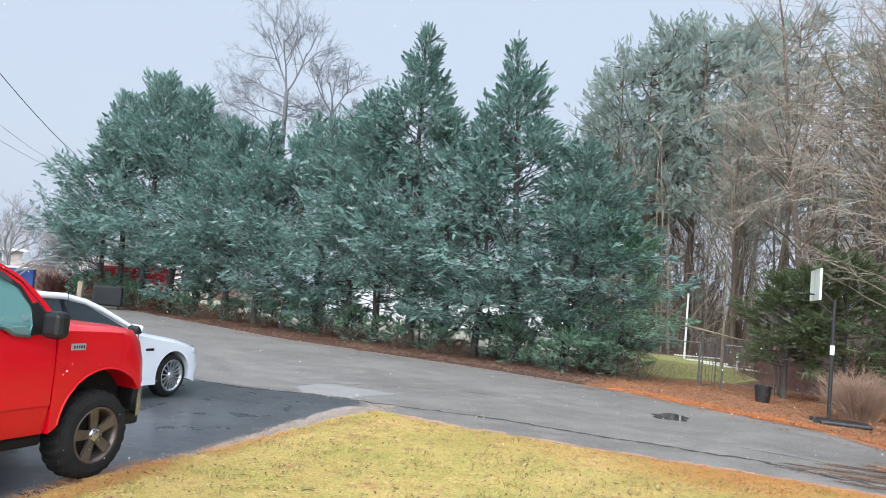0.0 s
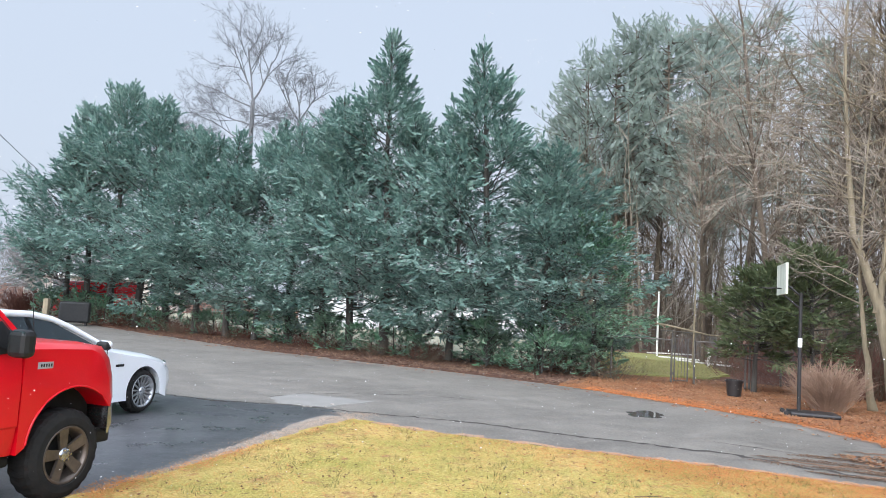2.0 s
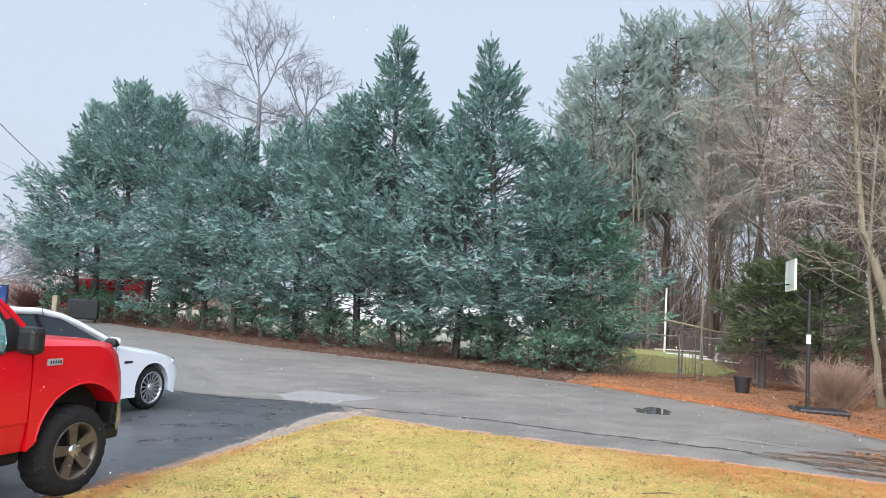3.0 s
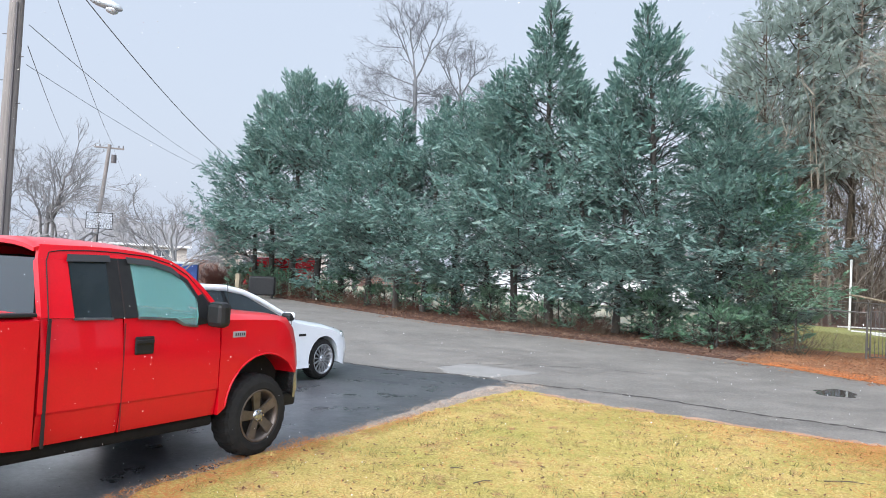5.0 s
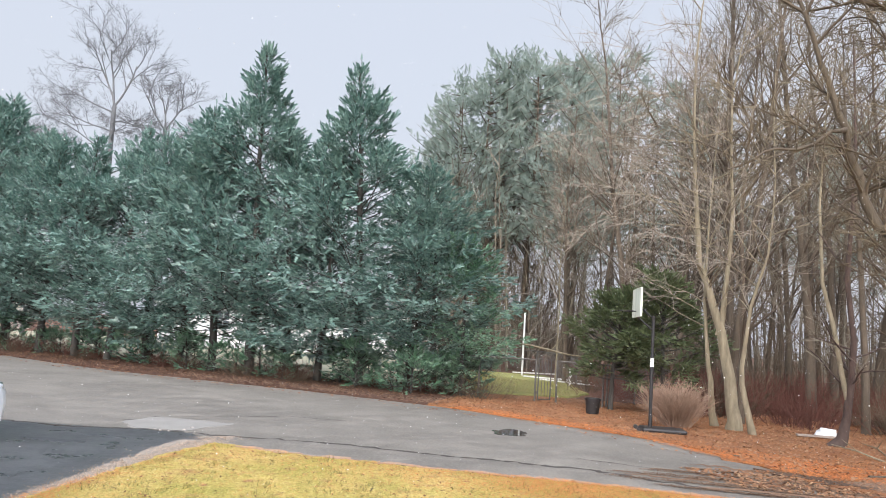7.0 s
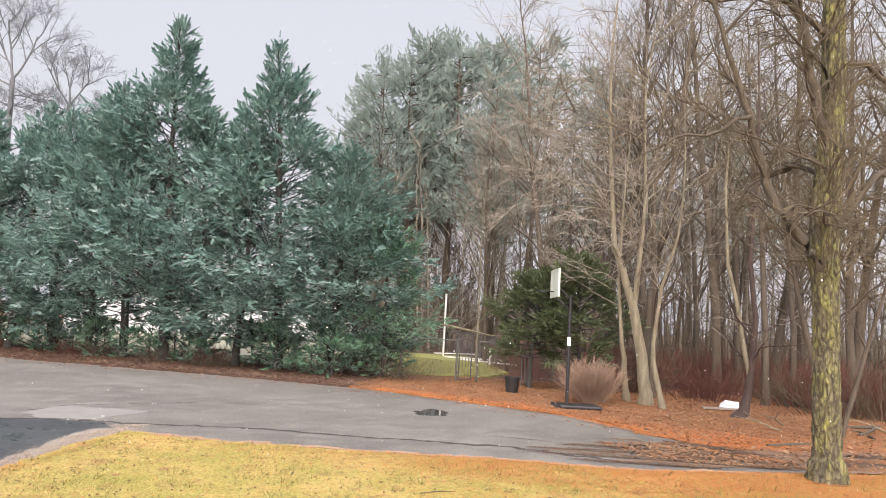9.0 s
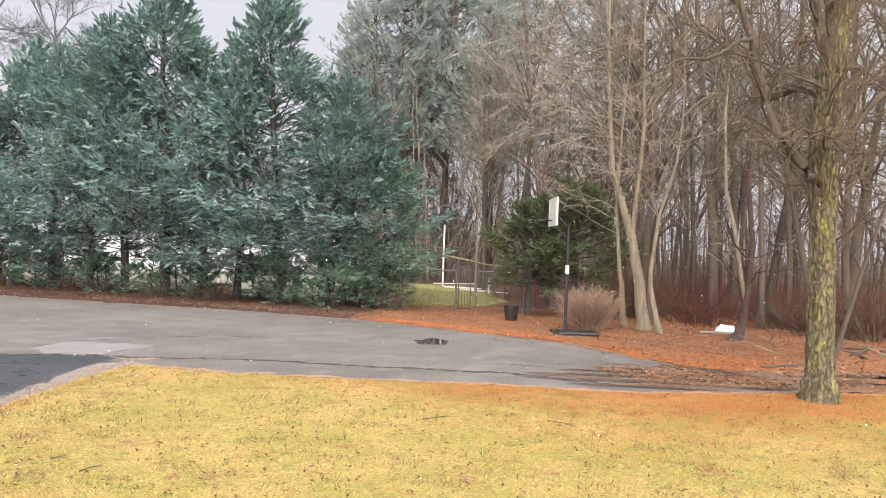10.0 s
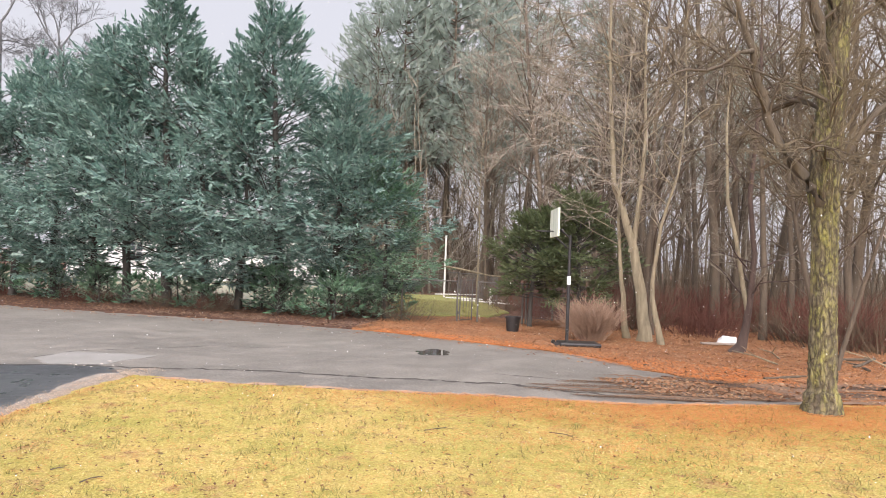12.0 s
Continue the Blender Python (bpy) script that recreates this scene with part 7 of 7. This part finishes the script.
GRASS, nt, pb, vec = base_mat("dry_grass_blades", 0.85, 0, True)
own = nt.nodes.new("ShaderNodeNewGeometry").outputs["Random Per Island"]
sward = sward_colour(nt, vec, own)
nt.links.new(sward, pb.inputs["Base Color"])
pb.inputs["Specular IOR Level"].default_value = 0.2
NEEDLES = leafy("orange_pine_needles", [(0.52, 0.19, 0.06), (0.62, 0.27, 0.09), (0.42, 0.14, 0.05), (0.66, 0.36, 0.13)], 0.85, 1.2)
LEAVES = leafy("fallen_brown_leaves", [(0.16, 0.068, 0.036), (0.31, 0.12, 0.050), (0.34, 0.18, 0.095), (0.13, 0.062, 0.038), (0.24, 0.11, 0.064), (0.36, 0.23, 0.135), (0.43, 0.27, 0.16)], 0.8, 0.8)
GRASS_GREEN = leafy("green_grass_blades", [(0.16, 0.20, 0.06), (0.26, 0.25, 0.09), (0.36, 0.28, 0.14)], 0.8, 0.9)

near_lawn = [(-3.3, 4.0), (-2.6, 7.2), (-2.1, 8.4), (-0.82, 11.6), (0.5, 10.8), (2.0, 10.15), (4.28, 9.25), (5.7, 8.55), (9.6, 7.95), (12.0, 7.2), (12.0, 4.0), (4.0, 3.0), (0.0, 3.4)]
scatter("grass", near_lawn, 250000, 0.033, 0.034, 0.0030, 0.6, GRASS, "short dry yellow-green grass of the lawn", "grass", 1)


def tuft_mask(x, y):
    n_ = np.sin(x * 5.1 + 2.0 * np.sin(y * 3.3)) * np.sin(y * 6.3 + 1.7 * np.sin(x * 2.7))
    return np.where(n_ > 0.45, 0.9, 0.06)


scatter("grass", near_lawn, 26000, 0.034, 0.06, 0.0036, 1.3, leafy("olive_grass_tufts", [(0.10, 0.12, 0.03), (0.17, 0.19, 0.05), (0.26, 0.26, 0.08), (0.20, 0.13, 0.06)], 0.85), "taller olive tufts in the dry lawn", "grass", 11, tuft_mask)

SAND_CRUMB = leafy("sandy_crumbs", [(0.36, 0.28, 0.22), (0.46, 0.37, 0.29), (0.27, 0.19, 0.14), (0.52, 0.42, 0.33)], 0.95)


def fringe_mask(x, y):
    c = np.interp(y, [3.4, 5.1, 7.1, 8.3, 10.4, 11.7, 12.3], [-3.45, -3.15, -2.55, -2.1, -1.45, -0.9, -0.75])
    return np.exp(-((x - c + 0.05) / (0.05 + 0.017 * y)) ** 2) * (0.35 + 0.65 * (np.sin(y * 9 + 3 * np.sin(x * 7)) > -0.3))


scatter("sand_crumbs", [(-4.2, 3.4), (-3.6, 6.0), (-2.6, 9.5), (-1.9, 12.2), (-0.4, 12.5), (0.1, 11.4), (-1.0, 9.5), (-2.2, 6.0), (-2.9, 3.4)], 70000, 0.020, 0.016, 0.006, 0.7, SAND_CRUMB, "loose sand and grit washed along the driveway's edge", "sand", 17, fringe_mask, leaf=True)
scatter("pine_needles", [(-3.9, 3.0), (-3.25, 5.6), (-2.75, 7.4), (-2.45, 7.2), (-2.9, 5.0), (-3.3, 3.0)], 3500, 0.036, 0.075, 0.0034, 0.25, NEEDLES, "orange pine needles along the driveway's edge", "pine needles", 18)
scatter("grass", near_lawn, 26000, 0.040, 0.05, 0.0030, 0.8, GRASS, "dry grass straggling over the lawn's edge", "grass", 19, lambda x, y: np.clip(fringe_mask(x - 0.12, y) + np.exp(-((y - (11.05 - 0.40 * x)) / 0.25) ** 2), 0, 1))


def needle_mask(x, y):
    edge = np.clip(1.6 - np.abs(y - (11.1 - 0.42 * x)) / 1.1, 0, 1) * np.clip((x - 0.5) / 5.0, 0.10, 0.9)
    right_ = np.clip((x - 2.0) / 6.0, 0, 1) * np.clip((y - 4.8) / 3.0, 0, 1)
    drive = np.clip(1.0 - np.abs(x - (-3.35 + 0.32 * (y - 5))) / 0.5, 0, 1)
    n_ = 0.5 + 0.5 * np.sin(x * 2.1 + 1.3 * np.sin(y * 1.7)) * np.sin(y * 2.6 + x)
    return np.clip((0.85 * edge + 0.9 * right_ + 1.0 * drive) * (0.35 + 0.65 * n_) + 0.03, 0, 1)


scatter("pine_needles", near_lawn, 220000, 0.056, 0.075, 0.0034, 0.25, NEEDLES, "fallen orange pine needles on the lawn", "pine needles", 2, needle_mask)
def edge_mask(x, y):
    d = np.abs(y - np.interp(x, [-12, -5.4, -0.7, 2.1, 4.8, 6.0, 7.8, 8.4, 12, 20], [32.6, 26.2, 23.0, 21.0, 18.6, 16.9, 14.0, 11.4, 10.5, 9.0]))
    n_ = 0.5 + 0.5 * np.sin(x * 1.9 + 1.1 * np.sin(y * 1.3)) * np.sin(y * 2.2 + x * 0.7)
    return np.clip(np.clip(1.25 - d / 1.7, 0, 1) * (0.3 + n_) * np.clip((x + 1) / 6, 0.15, 1) + 0.06, 0, 1)




def trodden(x, y):
    """Fewer leaves lie on the muddy track past the lane's end."""
    band = (np.abs(y - (9.9 - 0.12 * (x - 8))) < 0.9) & (x > 7.6)
    return np.where(band, 0.22, 1.0)


scatter("pine_needles", [(4.4, 18.6), (6.0, 16.4), (7.4, 14.4), (7.75, 12.6), (8.3, 10.6), (9.6, 9.6), (10.4, 11.0), (9.0, 13.6), (8.4, 15.6), (6.8, 17.6), (5.0, 19.4)], 42000, 0.024, 0.09, 0.004, 0.25, leafy("fresh_orange_needles", [(0.66, 0.24, 0.075), (0.72, 0.31, 0.10), (0.56, 0.18, 0.06)], 0.85), "bright orange needles drifted along the asphalt's edge", "pine needles", 23, edge_mask)
scatter("pine_needles", LITTER_EDGE, 50000, 0.024, 0.10, 0.0035, 0.25, NEEDLES, "orange pine needles over the leaf bed", "pine needles", 3, lambda x, y: edge_mask(x, y) * trodden(x, y))
scatter("fallen_leaves", MULCH_EDGE, 12000, 0.018, 0.085, 0.03, 0.5, leafy("wet_brown_leaves", [(0.07, 0.036, 0.026), (0.115, 0.056, 0.037), (0.18, 0.09, 0.056), (0.26, 0.16, 0.10)], 0.6), "wet dark brown leaves under the hedge", "fallen leaves", 14, leaf=True)
scatter("fallen_leaves", LITTER_EDGE, 52000, 0.025, 0.060, 0.020, 0.5, LEAVES, "curled brown and orange fallen leaves", "fallen leaves", 4, trodden, leaf=True)
scatter("fallen_leaves", [(-12, 33), (-5.5, 26.3), (-0.7, 23.1), (2.1, 21.1), (6.2, 16.9), (8.2, 12.8), (8.6, 11.2), (7.4, 12.4), (5.2, 16.8), (1.4, 20.4), (-1.4, 22.4), (-6.2, 25.4), (-12.6, 32.4)], 2600, 0.004, 0.085, 0.03, 0.4, LEAVES, "stray fallen leaves along the lane's edge", "fallen leaves", 5, leaf=True)
# loose straw and sticks along the hedge bed
scatter("dead_stalks", [(-3.0, 24.7), (2.0, 21.2), (4.2, 19.4), (4.7, 20.2), (2.2, 22.2), (-2.6, 25.7)], 900, 0.03, 0.45, 0.007, 0.35, BRUSH_TAN, "pale dead stalks strewn along the hedge bed", "stalks", 15)
scatter("fallen_leaves", near_lawn, 2600, 0.05, 0.04, 0.012, 0.4, leafy("dark_leaf_scraps", [(0.10, 0.055, 0.03), (0.18, 0.09, 0.05)], 0.9), "dark leaf scraps on the lawn", "fallen leaves", 6, leaf=True)
scatter("fallen_leaves", [(9.0, 8.8), (9.0, 10.4), (20.0, 9.5), (20.0, 7.6)], 1000, 0.03, 0.085, 0.03, 0.5, LEAVES, "fallen leaves over the muddy track", "fallen leaves", 7, leaf=True)
scatter("fallen_leaves", [(6.4, 10.9), (8.3, 10.9), (9.4, 9.9), (10.2, 8.5), (8.0, 8.7), (6.6, 9.4)], 2600, 0.009, 0.07, 0.022, 0.4, LEAVES, "leaf scraps trodden over the lane's end", "fallen leaves", 27, leaf=True)
scatter("yard_grass_blades", [(7.0, 25.4), (10.2, 24.8), (12.0, 27.5), (13.0, 32.0), (10.0, 36.0), (8.4, 33.0)], 12000, 0.012, 0.10, 0.009, 1.2, GRASS_GREEN, "short green grass of the back yard", "grass", 8)

# soil and leaf crumbs washed in streaks over the lane's end
def wash_mask(x, y):
    u = y + 0.42 * x
    return np.clip(0.55 * np.sin(u * 13 + 0.8 * np.sin(x * 1.7)) + 0.4 * np.sin(u * 29 + x) + 0.1, 0, 1) * np.clip((x - 4.2) / 3.0, 0, 1)


scatter("soil_crumbs", [(4.6, 10.4), (6.6, 11.0), (8.1, 10.8), (9.6, 10.0), (10.6, 8.6), (7.6, 8.68), (5.8, 8.95)], 42000, 0.010, 0.030, 0.012, 0.3, leafy("washed_soil_crumbs", [(0.10, 0.065, 0.045), (0.19, 0.12, 0.08), (0.27, 0.19, 0.135), (0.14, 0.085, 0.055)], 0.9), "brown soil and leaf crumbs washed over the lane's end", "soil", 31, wash_mask, leaf=True)

# twigs dropped on the lawn
for x, y, tu, ln in [(3.82, 7.1, -60, 0.34), (2.6, 7.57, 5, 0.42), (-0.71, 6.35, 40, 0.2), (-1.0, 6.7, 10, 0.12), (5.9, 6.9, 15, 0.2), (1.2, 8.6, 70, 0.15)]:
    tw = thing("twig", "short brown twig lying on the lawn", "twig", "lawn twigs", (x, y, 0.05), tu)
    tb = Tubes()
    tb.add([Vector((-ln / 2, 0, 0)), Vector((0, 0.03 * ln, 0.01)), Vector((ln / 2, 0, 0))], [0.006, 0.005, 0.002], 5)
    tb.add([Vector((0, 0.03 * ln, 0.01)), Vector((ln * 0.3, 0.2 * ln, 0.0))], [0.004, 0.0015], 4)
    raw("stick", tb.v, tb.f, BARK_GREY, tw)

# ---- falling snow: sparse flakes hanging in the air ----
SNOW = simple("snow_flake", (0.9, 0.9, 0.92), (0.85, 0.85, 0.88), 5, 0.8, relief=0)
rn = np.random.default_rng(99)
v, f = [], []
for k in range(9000):
    bearing = radians(rn.uniform(-48, 58))
    dist = 2.0 + 17 * rn.uniform(0, 1) ** 0.8
    c = Vector((dist * math.sin(bearing), dist * math.cos(bearing), 0.1 + (dist * 0.75 + 1.6) * rn.uniform(0, 1)))
    s = rn.uniform(0.0010, 0.0027) * (1 + 0.03 * dist)
    i = len(v)
    v += [c + Vector(o) * s * rn.uniform(0.7, 1.3) for o in ((1, 0, 0), (-1, 0, 0), (0, 1, 0), (0, -1, 0), (0, 0, 1), (0, 0, -1))]
    f += [(i + a, i + b, i + c_) for a, b, c_ in ((0, 2, 4), (2, 1, 4), (1, 3, 4), (3, 0, 4), (2, 0, 5), (1, 2, 5), (3, 1, 5), (0, 3, 5))]
tagged(raw("falling_snow", v, f, SNOW), "sparse white snowflakes drifting in the air", "snow", kind="stuff")
